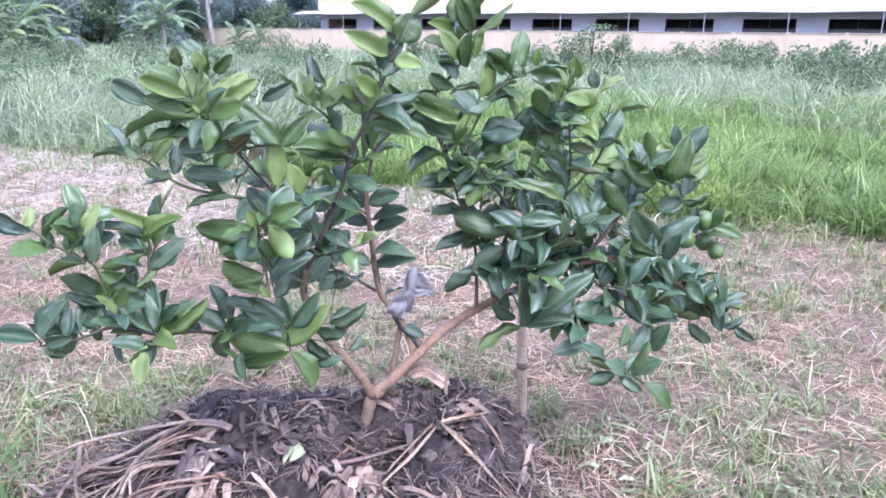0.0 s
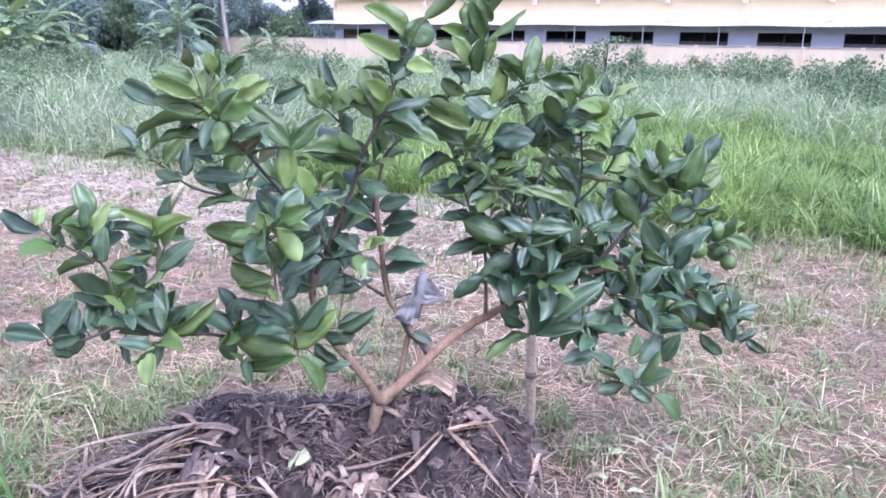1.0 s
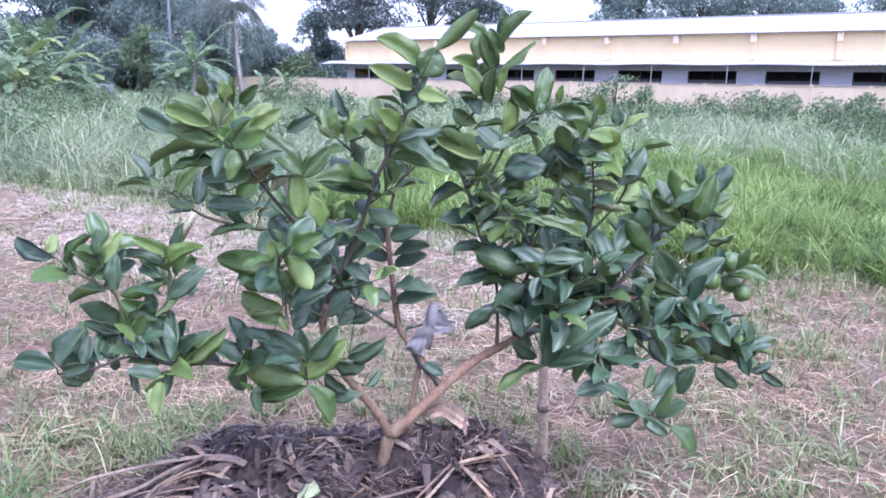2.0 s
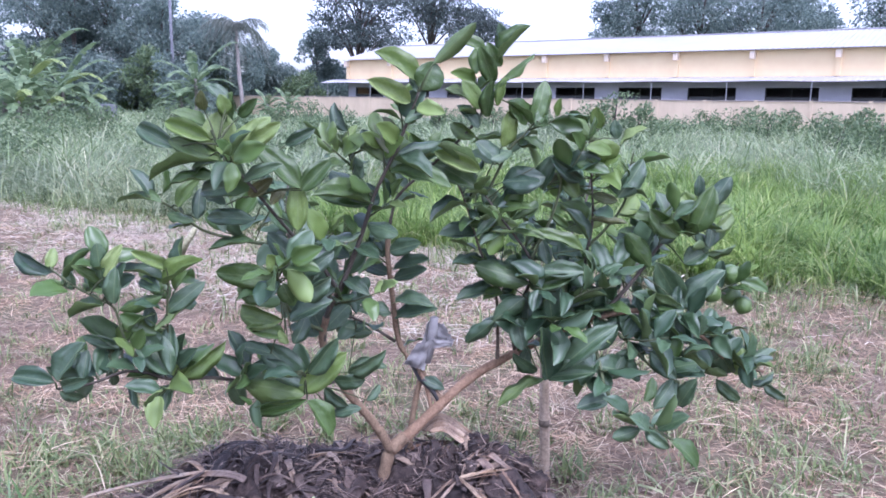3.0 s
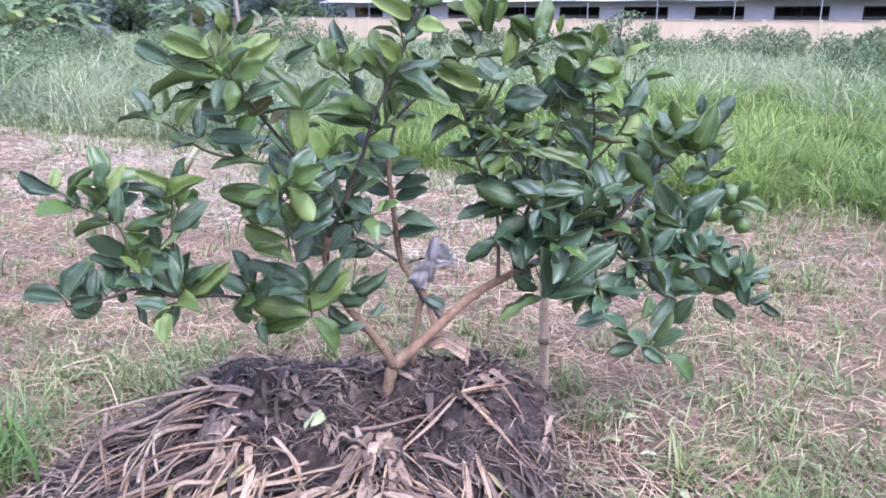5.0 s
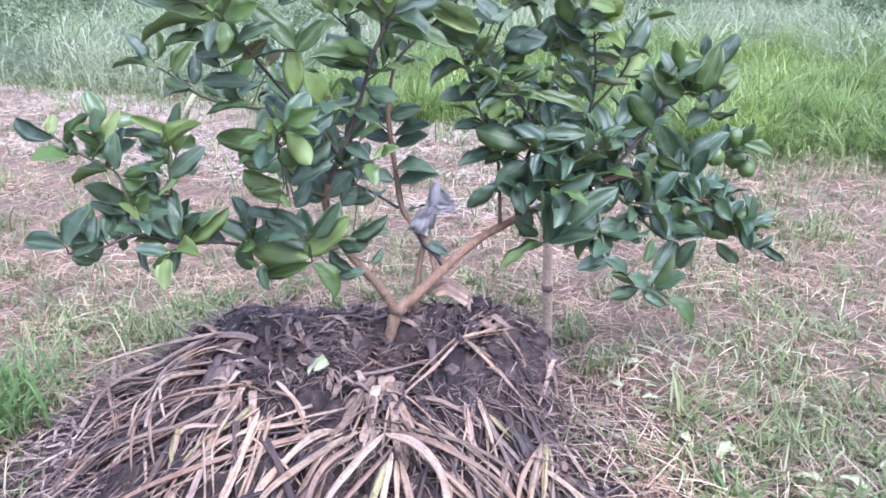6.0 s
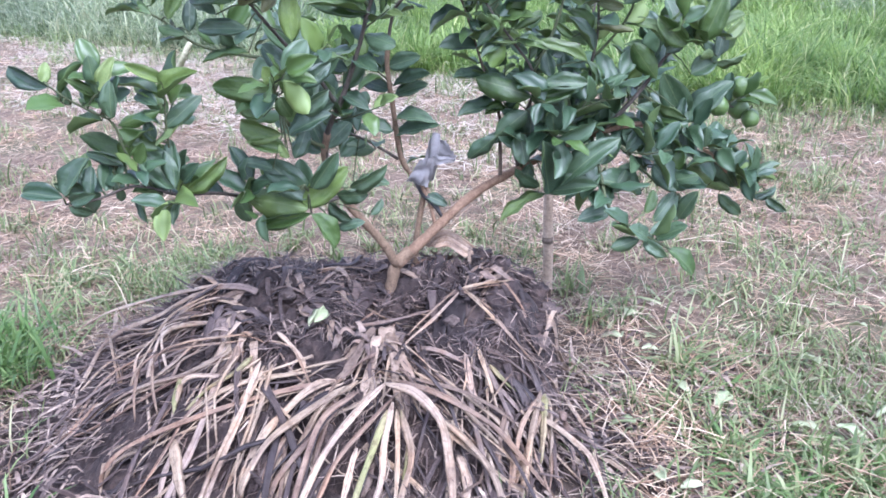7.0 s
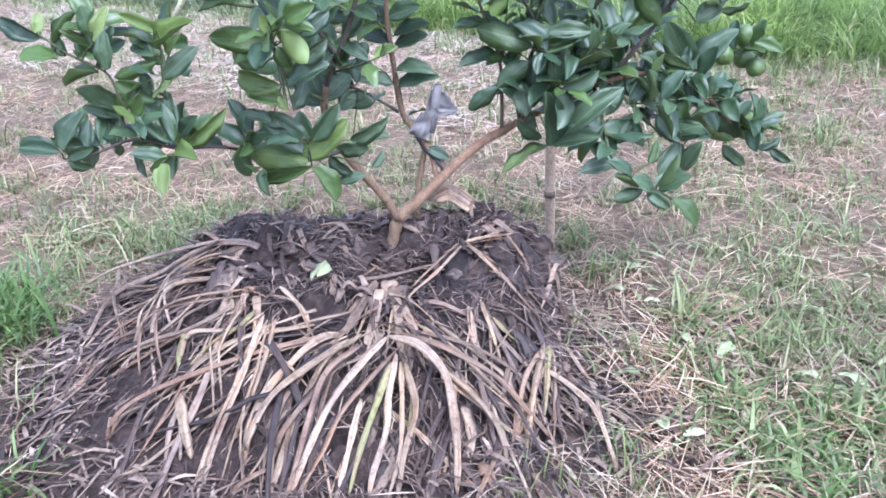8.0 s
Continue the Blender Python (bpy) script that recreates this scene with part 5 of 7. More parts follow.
# limbs on the far side of the bush
limb("back_left", [(-0.3, 1.69, 0.57), (-0.42, 1.88, 0.76), (-0.5, 2.05, 0.9), (-0.52, 2.16, 1.02)], 0.008, 0.003, BARK_DARK)
limb("back_right", [(0.2, 1.88, 0.6), (0.3, 2.05, 0.78), (0.4, 2.2, 0.93), (0.44, 2.28, 1.05)], 0.008, 0.003, BARK_DARK)
limb("back_far", [(0.33, 1.88, 0.66), (0.5, 2.08, 0.72), (0.62, 2.24, 0.8), (0.68, 2.32, 0.86)], 0.007, 0.003, BARK_DARK)


# side sprigs and the many leaves inside the crown, growing all round the twigs
FOLIAGE = [[[], [], []] for _ in range(3)]


def inner_leaf(rng, name, base, d, ln, width, tone, single):
    if name in SHADED:
        ln *= 1.2
    if single:
        add_leaf(name, base, base + d * ln, width, tone)
        return
    m = bush_inv @ leaf_pose(base, base + d * ln, width, rng.uniform(-50, 50))
    v, f, s = SHAPES[rng.randrange(8)]
    vs, fs, ss = FOLIAGE[tone]
    o = len(vs)
    vs.extend(m @ Vector(p) for p in v)
    fs.extend(tuple(q + o for q in g) for g in f)
    ss.extend(s)


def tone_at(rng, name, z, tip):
    """Older dark leaves low, fresher ones towards the shoots; SHADED limbs get crown shade as dark tone."""
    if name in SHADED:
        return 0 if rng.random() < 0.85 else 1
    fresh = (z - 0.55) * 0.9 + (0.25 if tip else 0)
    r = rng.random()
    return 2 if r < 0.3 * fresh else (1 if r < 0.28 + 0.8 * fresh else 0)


# limbs whose leaves are coloured darker to put the crown's self-shading into them
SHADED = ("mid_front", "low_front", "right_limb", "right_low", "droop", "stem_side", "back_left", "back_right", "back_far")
# limb: sprigs, lone leaves, where along the limb they begin
SPRIGS = {"back_left": (4, 6, 0.3), "back_right": (4, 6, 0.3), "back_far": (5, 8, 0.35), "left_limb": (5, 9, 0.05), "centre_stem": (4, 8, 0.2), "right_limb": (10, 20, 0.42), "upright_a": (3, 6, 0.35),
          "upright_b": (2, 4, 0.2), "upright_c": (2, 4, 0.15), "twig_d": (1, 5, 0.1), "right_up": (3, 7, 0.1), "right_mid": (1, 2, 0.0), "droop": (1, 5, 0.1), "right_low": (3, 8, 0.0),
          "left_low": (6, 10, 0.15), "left_up": (1, 4, 0.1), "left_up_b": (1, 4, 0.1), "inner_left": (2, 5, 0.1), "upper_left": (2, 6, 0.1), "far_left": (1, 5, 0.1), "upper_mid": (1, 4, 0.1),
          "stem_side": (2, 8, 0.25), "front_low": (0, 2, 0.0), "mid_fork": (1, 5, 0.35), "right_fork": (1, 5, 0.35), "mid_low": (2, 4, 0.3), "mid_front": (3, 6, 0.2), "low_front": (4, 8, 0.15)}


def inner_leaves():
    rng = random.Random(23)
    made = 0
    for name, (sprigs, loose, start) in SPRIGS.items():
        path = STEM_PATHS[name]

        def place(u):
            k = min(int(u * (len(path) - 1)), len(path) - 2)
            t = (Vector(path[k + 1]) - Vector(path[k])).normalized()
            side = Vector((rng.gauss(0, 1), rng.gauss(0.2, 1), rng.gauss(0.3, 0.6)))
            side = (side - side.dot(t) * t).normalized()
            return Vector(path[k]).lerp(Vector(path[k + 1]), rng.random()), t, side
        for i in range(sprigs):
            u = start + (0.9 - start) * (i + rng.random()) / sprigs
            b, t, side = place(u)
            d = (side + t * rng.uniform(0.4, 1.1) + Vector((0, 0, rng.uniform(0.0, 0.4)))).normalized()
            ln = rng.uniform(0.06, 0.15) * (1.15 - 0.5 * u)
            bend = Vector((rng.uniform(-0.3, 0.3), rng.uniform(-0.3, 0.3), rng.uniform(0, 0.4)))
            line = [b, b + d * ln * 0.5, b + (d + bend * 0.5).normalized() * ln]
            tube("twig", [tuple(bush_inv @ q) for q in line], [0.0028, 0.0022, 0.0015], BARK_GREEN, bush, sides=5)
            n = rng.randint(5, 7)
            for j in range(n):
                w = (j + 1) / n
                at = line[0].lerp(line[1], w * 2) if w < 0.5 else line[1].lerp(line[2], w * 2 - 1)
                sd = Matrix.Rotation(j * 2.4 + rng.uniform(-0.5, 0.5), 3, d) @ d.orthogonal().normalized()
                ld = (sd * (1.0 if j < n - 1 else 0.25) + d * rng.uniform(0.3, 0.8) + Vector((0, 0, 0.15))).normalized()
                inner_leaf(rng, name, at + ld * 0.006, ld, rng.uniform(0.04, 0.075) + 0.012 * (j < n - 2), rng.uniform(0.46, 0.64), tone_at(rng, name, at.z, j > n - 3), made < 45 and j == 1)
                made += j == 1
        for i in range(loose):
            u = start + (0.93 - start) * (i + rng.random()) / loose
            b, t, side = place(u)
            d = (side + t * rng.uniform(0.0, 0.7) + Vector((0, 0, rng.uniform(-0.2, 0.35)))).normalized()
            if d.z < -0.35:
                d.z *= -0.4
            base = b + side * rng.uniform(0.008, 0.018)
            petiole(name, base)
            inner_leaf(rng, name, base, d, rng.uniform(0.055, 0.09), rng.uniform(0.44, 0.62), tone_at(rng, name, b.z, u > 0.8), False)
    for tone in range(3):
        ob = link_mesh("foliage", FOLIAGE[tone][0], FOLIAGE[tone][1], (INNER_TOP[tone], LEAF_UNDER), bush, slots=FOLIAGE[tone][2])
        tagged(ob, kind="stuff")


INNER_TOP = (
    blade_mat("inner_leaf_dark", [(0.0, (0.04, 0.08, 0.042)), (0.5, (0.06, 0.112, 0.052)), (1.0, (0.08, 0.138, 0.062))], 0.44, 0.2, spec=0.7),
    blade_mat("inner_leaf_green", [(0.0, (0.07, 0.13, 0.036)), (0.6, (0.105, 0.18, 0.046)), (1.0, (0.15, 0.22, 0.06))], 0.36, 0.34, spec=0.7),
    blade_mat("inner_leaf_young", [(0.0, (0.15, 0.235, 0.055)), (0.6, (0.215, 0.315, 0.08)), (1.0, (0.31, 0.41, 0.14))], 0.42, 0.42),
)
inner_leaves()
off = Vector((0.16, -1.75, -0.2))
link_mesh("petiole", [Vector(p) + off for p in PETIOLES[0]], PETIOLES[1], BARK_GREEN, bush)["kind"] = "stuff"


def fruit(at, r, seed):
    """A small green citrus fruit with a stalk end."""
    rng = random.Random(seed)
    bm = bmesh.new()
    bmesh.ops.create_icosphere(bm, subdivisions=3, radius=r)
    for v in bm.verts:
        n = v.co.normalized()
        v.co *= 1 + 0.12 * noise.noise(n * 1.6 + Vector((seed, 0, 0))) - 0.06 * max(0, n.z - 0.8)
        v.co.z *= 1.06
    for f in bm.faces:
        f.smooth = True
    ob = part("fruit", bm, FRUIT, bush)
    ob.location = Vector(at) + off
    ob.rotation_euler = (rng.uniform(-0.5, 0.5), rng.uniform(-0.5, 0.5), 0)
    stem = part("fruit_stalk", bmesh.new(), BARK_GREEN, ob)
    v, f = tube_data([(0, 0, r * 0.98), (0.002, 0, r * 1.15), (0.004, 0.002, r * 1.45)], [0.003, 0.002, 0.002], 5)
    stem.data.from_pydata([tuple(p) for p in v], [], f)


for i, (at, r) in enumerate((((0.842, 2.080, 0.770), 0.031), ((0.777, 2.050, 0.718), 0.028), ((0.853, 2.100, 0.700), 0.03), ((0.877, 2.060, 0.681), 0.027))):
    fruit(at, r, i)


# grey plastic strip tied round the back stem
def build_rag():
    rag = empty("tie_rag", (-0.047, 1.8, 0.625), "grey plastic strip tied round a citrus stem", "rag")

    def flap(corners, seed, depth):
        """A crumpled patch between four corners, with a little thickness."""
        a, b, c, d = (np.array(q) for q in corners)
        n = 12
        vs, fs = [], []
        for i in range(n):
            for j in range(n):
                u, v = i / (n - 1), j / (n - 1)
                q = a * (1 - u) * (1 - v) + b * u * (1 - v) + c * u * v + d * (1 - u) * v
                edge = 0.006 * noise.noise((u * 7, v * 7, seed + 4)) if i in (0, n - 1) or j in (0, n - 1) else 0
                vs.append(q + np.array((edge, depth * noise.noise((u * 3.2, v * 3.2, seed)) + 0.4 * depth * math.sin(u * 9 + seed), edge)))
        for i in range(n - 1):
            for j in range(n - 1):
                k = i * n + j
                fs.append((k, k + n, k + n + 1, k + 1))
        m = len(vs)
        vs += [q + np.array((0, 0.0012, 0)) for q in vs]
        fs += [tuple(k + m for k in f[::-1]) for f in fs]
        return link_mesh("flap", vs, fs, RAG, rag)
    flap(((0.0, 0.0, 0.009), (-0.045, -0.015, -0.002), (-0.082, -0.02, -0.06), (-0.023, -0.01, -0.08)), 1, 0.016)
    flap(((-0.006, 0.0, 0.011), (0.055, -0.01, 0.009), (0.05, -0.015, -0.007), (-0.005, -0.005, -0.017)), 2, 0.006)
    flap(((-0.016, 0.015, 0.055), (0.027, 0.02, 0.044), (0.054, 0.025, -0.005), (-0.035, 0.015, -0.011)), 3, 0.008)
    tube("wrap", [(-0.017, 0.012, -0.063), (-0.006, 0.012, -0.006), (0.002, 0.01, 0.066)], [0.012, 0.015, 0.011], RAG, rag, sides=8, rough=0.25, rng=random.Random(4))
    tube("cord", [(-0.063, 0.03, -0.076), (-0.036, 0.022, -0.113), (-0.002, 0.008, -0.142), (0.021, 0.006, -0.186)], [0.004, 0.008, 0.007, 0.004], DARK_IN, rag, "black cord round the crossing stems", sides=6, rough=0.3, rng=random.Random(6))


build_rag()


# bamboo stake with a node behind the heap, and a cut cane leaning in the crown
def build_stake():
    st = empty("bamboo_stake", (0.325, 2.24, 0), "weathered tan bamboo stake pushed into the ground", "stake")
    zs = [-0.06, 0.06, 0.19, 0.205, 0.215, 0.225, 0.24, 0.3, 0.36, 0.4, 0.43]
    rs = [0.017, 0.017, 0.0168, 0.0195, 0.021, 0.0195, 0.0168, 0.0165, 0.016, 0.016, 0.0155]
    tube("cane", [(-0.04 * z, 0.004 * math.sin(9 * z), z) for z in zs], rs, BAMBOO, st, sides=10, rough=0.04, rng=random.Random(2))
    v = tube("collar", [(-0.008, 0, 0.2), (-0.009, 0, 0.222)], [0.0205, 0.019], BARK_MID, st, sides=10, rough=0.1, rng=random.Random(3))


build_stake()
tube("cut_twig", [Vector(p) + off for p in ((-0.655, 1.70, 0.945), (-0.69, 1.73, 0.90), (-0.724, 1.75, 0.85))], [0.007, 0.0085, 0.009], PALE_CANE, bush, "pale bare cut twig", sides=7)


# ---- heap of dried banana stalks and rotting mulch round the bush ----
heap = empty("mulch_heap", (HEAP_C[0], HEAP_C[1], 0), "heap of dried banana stalks over dark rotting mulch", "heap")
HOFF = np.array((HEAP_C[0], HEAP_C[1], 0))


def ease(v):
    v = min(max(v, 0.0), 1.0)
    return v * v * (3 - 2 * v)


def heap_top(x, y):
    """Surface of the dark core: lumps, a hollow in front of the trunk and a sheer block on its right."""
    h = heap_height(x, y)
    h -= 0.13 * math.exp(-(((x + 0.1) / 0.14) ** 2 + ((y - 1.55) / 0.08) ** 2)) * (h > 0.05)
    h -= 0.05 * math.exp(-(((x + 0.18) / 0.07) ** 2 + ((y - 1.70) / 0.07) ** 2)) * (h > 0.05)
    h += 0.03 * math.exp(-(((x + 0.52) / 0.16) ** 2 + ((y - 1.62) / 0.11) ** 2))
    edge = 0.295 + 0.015 * math.sin(y * 31)
    inside = ease((edge - x) / 0.02) * ease((x + 0.06) / 0.12) * ease((y - 1.5) / 0.14) * ease((1.94 - y) / 0.1)
    slab = 0.315 - 0.65 * max(0, x - 0.12) - 0.25 * max(0, 0.06 - x) - 0.25 * max(0, 1.76 - y)
    h = max(h, 0) + inside * max(0, slab - h)
    if h > 0.02:
        h += min(1, h / 0.12) * 0.03 * noise.noise((x * 7, y * 7, 1))
    return h


def build_core():
    n = 180
    verts, faces = [], []
    xs, ys = np.linspace(-1.4, 0.5, n), np.linspace(0.5, 2.25, n)
    for y in ys:
        for x in xs:
            h = heap_top(x, y)
            k = min(1, h / 0.08)
            h += k * (0.044 * noise.noise((x * 17, y * 17, 2)) + 0.026 * noise.noise((x * 43, y * 43, 2)) + 0.01 * noise.noise((x * 95, y * 95, 4)))
            verts.append(np.array((x + 0.01 * noise.noise((x * 20, y * 20, 9)), y, h if h > 0.004 else -0.06)) - HOFF)
    for j in range(n - 1):
        for i in range(n - 1):
            faces.append((j * n + i, j * n + i + 1, (j + 1) * n + i + 1, (j + 1) * n + i))
    link_mesh("core", verts, faces, HEAP, heap, "dark damp rotting mulch")


build_core()


GROOVE = (1.05, 1.14, 0.66, 0.34, 0.66, 1.14, 1.05, 0.95, 0.9, 0.86, 0.9, 0.95)


def fibre_tube(name, pts, radii, mat, flat, rng, sides=12):
    """A crushed channelled stalk that twists a little, with coordinates along it for its fibres."""
    v, f = tube_data(pts, radii, sides, flat, 0.07, rng)
    pts = np.asarray(pts)
    at, turn = rng.uniform(-1.6, 1.6), rng.uniform(-0.12, 0.12)
    for i in range(len(pts)):
        for k in range(sides):
            c = (k + at + turn * i) % sides
            g = GROOVE[int(c)] * (1 - c % 1) + GROOVE[(int(c) + 1) % 12] * (c % 1)
            q = i * sides + k
            v[q] = pts[i] + (v[q] - pts[i]) * g
    ob = link_mesh(name, v, f, mat, heap)
    along = np.concatenate([[0], np.cumsum(np.linalg.norm(np.diff(pts, axis=0), axis=1))]) + rng.uniform(0, 40)
    uv = ob.data.uv_layers.new(name="along")
    co = []
    for i in range(len(pts) - 1):
        for k in range(sides):
            co += [k / sides, along[i], (k + 1) / sides, along[i], (k + 1) / sides, along[i + 1], k / sides, along[i + 1]]
    co += [0.5, along[0]] * sides + [0.5, along[-1]] * sides
    uv.data.foreach_set("uv", co)
    return ob


LAID = random.Random(77)


def laid_stalk(plan, r, mat, lift=0.0, beside=False):
    """A stalk along a line on the plan, lying on the heap and then on the ground."""
    line = smooth_path([(x, y, 0) for x, y in plan], 18)
    seed = LAID.uniform(0, 60)
    r *= LAID.uniform(0.6, 1.1)
    pts = []
    for i, (x, y, _) in enumerate(line):
        u = i / 18
        z = max(heap_top(x, y), 0) + 0.009 + lift * (1 - u) + 0.012 * math.sin(math.pi * min(1, 0.1 + u)) + 0.009 * noise.noise((x * 8, y * 8, seed)) * (1 if lift < 0.03 else 0.6)
        pts.append(np.array((x, y, z)) - HOFF)
    radii = [r * 1.0 * (1.15 - 0.4 * i / 18) * (0.92 + 0.14 * math.sin(i * 0.9 + seed) + 0.08 * noise.noise((i * 0.7, seed, 0))) * (0.3 if i in (0, 18) else (0.75 if i in (1, 17) else 1)) for i in range(19)]
    fibre_tube("stalk", pts, radii, mat, LAID.uniform(0.5, 0.85), LAID)
    for k in range(0 if beside or len(plan) < 3 else LAID.choice((0, 1, 1))):
        dx, dy = LAID.uniform(-0.02, 0.02), LAID.uniform(-0.012, 0.012)
        bow = LAID.uniform(-0.022, 0.022)
        cut = max(2, len(plan) - (LAID.random() < 0.4))
        laid_stalk([(x + dx + bow * i * 0.6, y + dy) for i, (x, y) in enumerate(plan[:cut])], r * LAID.uniform(0.35, 0.75), mat if LAID.random() < 0.35 else STALK_DARK, max(0.0, lift - 0.012), True)


def air_stalk(points, r, mat, beside=False):
    """A stiff stalk that bridges from a raised end down to the heap or the ground."""
    n = 18
    seed = LAID.uniform(0, 60)
    r *= LAID.uniform(0.65, 1.05)
    pts = [np.array((x, y, max(z, heap_top(x, y) + 0.008, 0.006))) - HOFF for x, y, z in smooth_path(points, n)]
    radii = [r * 1.0 * (1.15 - 0.4 * i / n) * (0.92 + 0.1 * math.sin(i * 0.9 + seed) + 0.08 * noise.noise((i * 0.7, seed, 0))) * (0.3 if i in (0, n) else (0.75 if i in (1, n - 1) else 1)) for i in range(n + 1)]
    fibre_tube("stalk", pts, radii, mat, LAID.uniform(0.5, 0.85), LAID)
    for k in range(0 if beside else LAID.choice((0, 1, 1))):
        dx, dz, bow = LAID.uniform(-0.02, 0.02), LAID.uniform(-0.02, -0.004), LAID.uniform(-0.018, 0.018)
        air_stalk([(x + dx + bow * i, y, z + dz) for i, (x, y, z) in enumerate(points)], r * LAID.uniform(0.45, 0.8), mat if LAID.random() < 0.35 else STALK_DARK, True)


def stalk(rng, start, heading, length, r, mat, lift=0.0, name="stalk", flat=0.5, arch=0.03):
    """A limp stalk that runs downhill from its start, draped over the heap, bent where it gave way."""
    x, y = start
    n = 14
    pts, turn, kink, bend = [], rng.uniform(-0.6, 0.6), rng.uniform(0.15, 0.7), rng.choice((0, 0, rng.uniform(-0.7, 0.7)))
    seed, flatrun = rng.uniform(0, 50), 0
    for i in range(n + 1):
        u = i / n
        h = max(heap_top(x, y), 0.0)
        z = h + r * 0.6 + lift * (1 - u) + arch * math.sin(math.pi * min(1, u * 1.15)) + 0.014 * noise.noise((x * 9, y * 9, seed))
        pts.append(np.array((x, y, max(z, r * 0.5))) - HOFF)
        flatrun += h < 0.012
        if flatrun > 2 and name == "stalk":
            break
        a = heading + turn * (u - 0.3) + 0.09 * math.sin(u * 7 + seed) + (bend if u > kink else 0)
        x += math.cos(a) * length / n
        y += math.sin(a) * length / n
    m = len(pts) - 1
    radii = [r * (0.9 + 0.13 * math.sin(i * 1.1 + seed)) * (1.25 if i == 0 else 1) * (0.5 if i == m else 1) * (1.2 - 0.5 * i / max(m, 1)) for i in range(m + 1)]
    return fibre_tube(name, pts, radii, mat, flat, rng)


def build_stalks():
    rng = random.Random(31)
    fans = (((-0.55, 1.42), 165, 255, 6, 0.5), ((-0.5, 1.38), 235, 290, 4, 0.45), ((-0.19, 1.4), 200, 345, 7, 0.6), ((0.24, 1.38), 240, 325, 6, 0.42), ((-0.42, 1.52), 150, 215, 7, 0.55), ((0.08, 1.45), 255, 345, 8, 0.5), ((-0.3, 1.3), 215, 300, 5, 0.5))
    for (cx, cy), a0, a1, n, reach in fans:
        for i in range(n):
            a = radians(a0 + (a1 - a0) * (i + rng.uniform(-1.2, 2.2)) / n)
            off = rng.uniform(0.0, 0.2)
            pick = rng.random()
            mt = STALK if pick < 0.22 else STALK_DARK
            r = rng.choice((rng.uniform(0.003, 0.006), rng.uniform(0.005, 0.008), rng.uniform(0.006, 0.01)))
            stalk(rng, (cx + math.cos(a) * off + rng.uniform(-0.06, 0.06), cy + math.sin(a) * off + rng.uniform(-0.05, 0.05)), a + rng.uniform(-0.35, 0.35), reach * rng.uniform(0.45, 1.15),
                  r, mt, rng.uniform(0.0, 0.03), flat=rng.uniform(0.4, 0.75), arch=rng.uniform(0.0, 0.04))
    for i in range(70):
        a = radians(rng.uniform(185, 350))
        off = rng.uniform(0.02, 0.35)
        cx, cy = rng.choice(((-0.5, 1.42), (-0.2, 1.4), (0.08, 1.45), (0.2, 1.42)))
        stalk(rng, (cx + math.cos(a) * off, cy + math.sin(a) * off * 0.8), a + rng.uniform(-0.4, 0.4), rng.uniform(0.15, 0.45), rng.uniform(0.0018, 0.004), rng.choice((STALK, STALK, STALK_DARK)), rng.uniform(0.005, 0.035), "strand", 0.6, 0.02)
    # loose pieces lying across the dark top
    for i in range(40):
        x, y = rng.uniform(-0.75, 0.28), rng.uniform(1.45, 1.92)
        stalk(rng, (x, y), rng.uniform(0, 2 * math.pi), rng.uniform(0.1, 0.3), rng.uniform(0.003, 0.007), rng.choice((STALK, STALK_DARK, STALK_DARK, STALK_DARK, STALK_DARK, STALK_DARK)), rng.uniform(0, 0.02), "loose_stalk", arch=0.006)
    # broken pieces scattered on the ground beside the heap
    for i in range(34):
        x, y = 0.34 + 0.5 * rng.random() ** 1.6, rng.uniform(1.05, 1.85)
        stalk(rng, (x, y), rng.uniform(-0.9, 0.9), rng.uniform(0.08, 0.28), rng.uniform(0.003, 0.0065), rng.choice((STALK, STALK, STALK_DARK)), 0.012, "broken_stalk", 0.5, 0.012)
    # frayed sheath ends where the bundles meet
    for cx, cy in ((-0.19, 1.40), (-0.55, 1.42), (0.24, 1.38)):
        for i in range(9):
            a = rng.uniform(0, 2 * math.pi)
            stalk(rng, (cx + rng.uniform(-0.05, 0.05), cy + rng.uniform(-0.04, 0.04)), a, rng.uniform(0.06, 0.13), rng.uniform(0.007, 0.013), STALK_DARK, 0.02, "sheath", 0.25)
    for cx, cy, n in ((-0.15, 1.33, 22), (-0.5, 1.4, 12), (0.25, 1.34, 10), (0.07, 1.62, 5)):
        for i in range(n):
            a = rng.uniform(0, 2 * math.pi)
            stalk(rng, (cx + rng.uniform(-0.045, 0.045), cy + rng.uniform(-0.035, 0.035)), a, rng.uniform(0.05, 0.13), rng.uniform(0.003, 0.0075), STALK if i % 3 == 0 else STALK_DARK, rng.uniform(0.03, 0.075), "husk", 0.25, 0.012)
    for i in range(55):
        x, y = rng.uniform(-0.7, 0.28), rng.uniform(1.45, 1.95)
        stalk(rng, (x, y), rng.uniform(3.3, 6.1), rng.uniform(0.04, 0.14), rng.uniform(0.005, 0.014), STALK_DARK, rng.uniform(0, 0.03), "rotten_leaf", 0.3, 0.006)


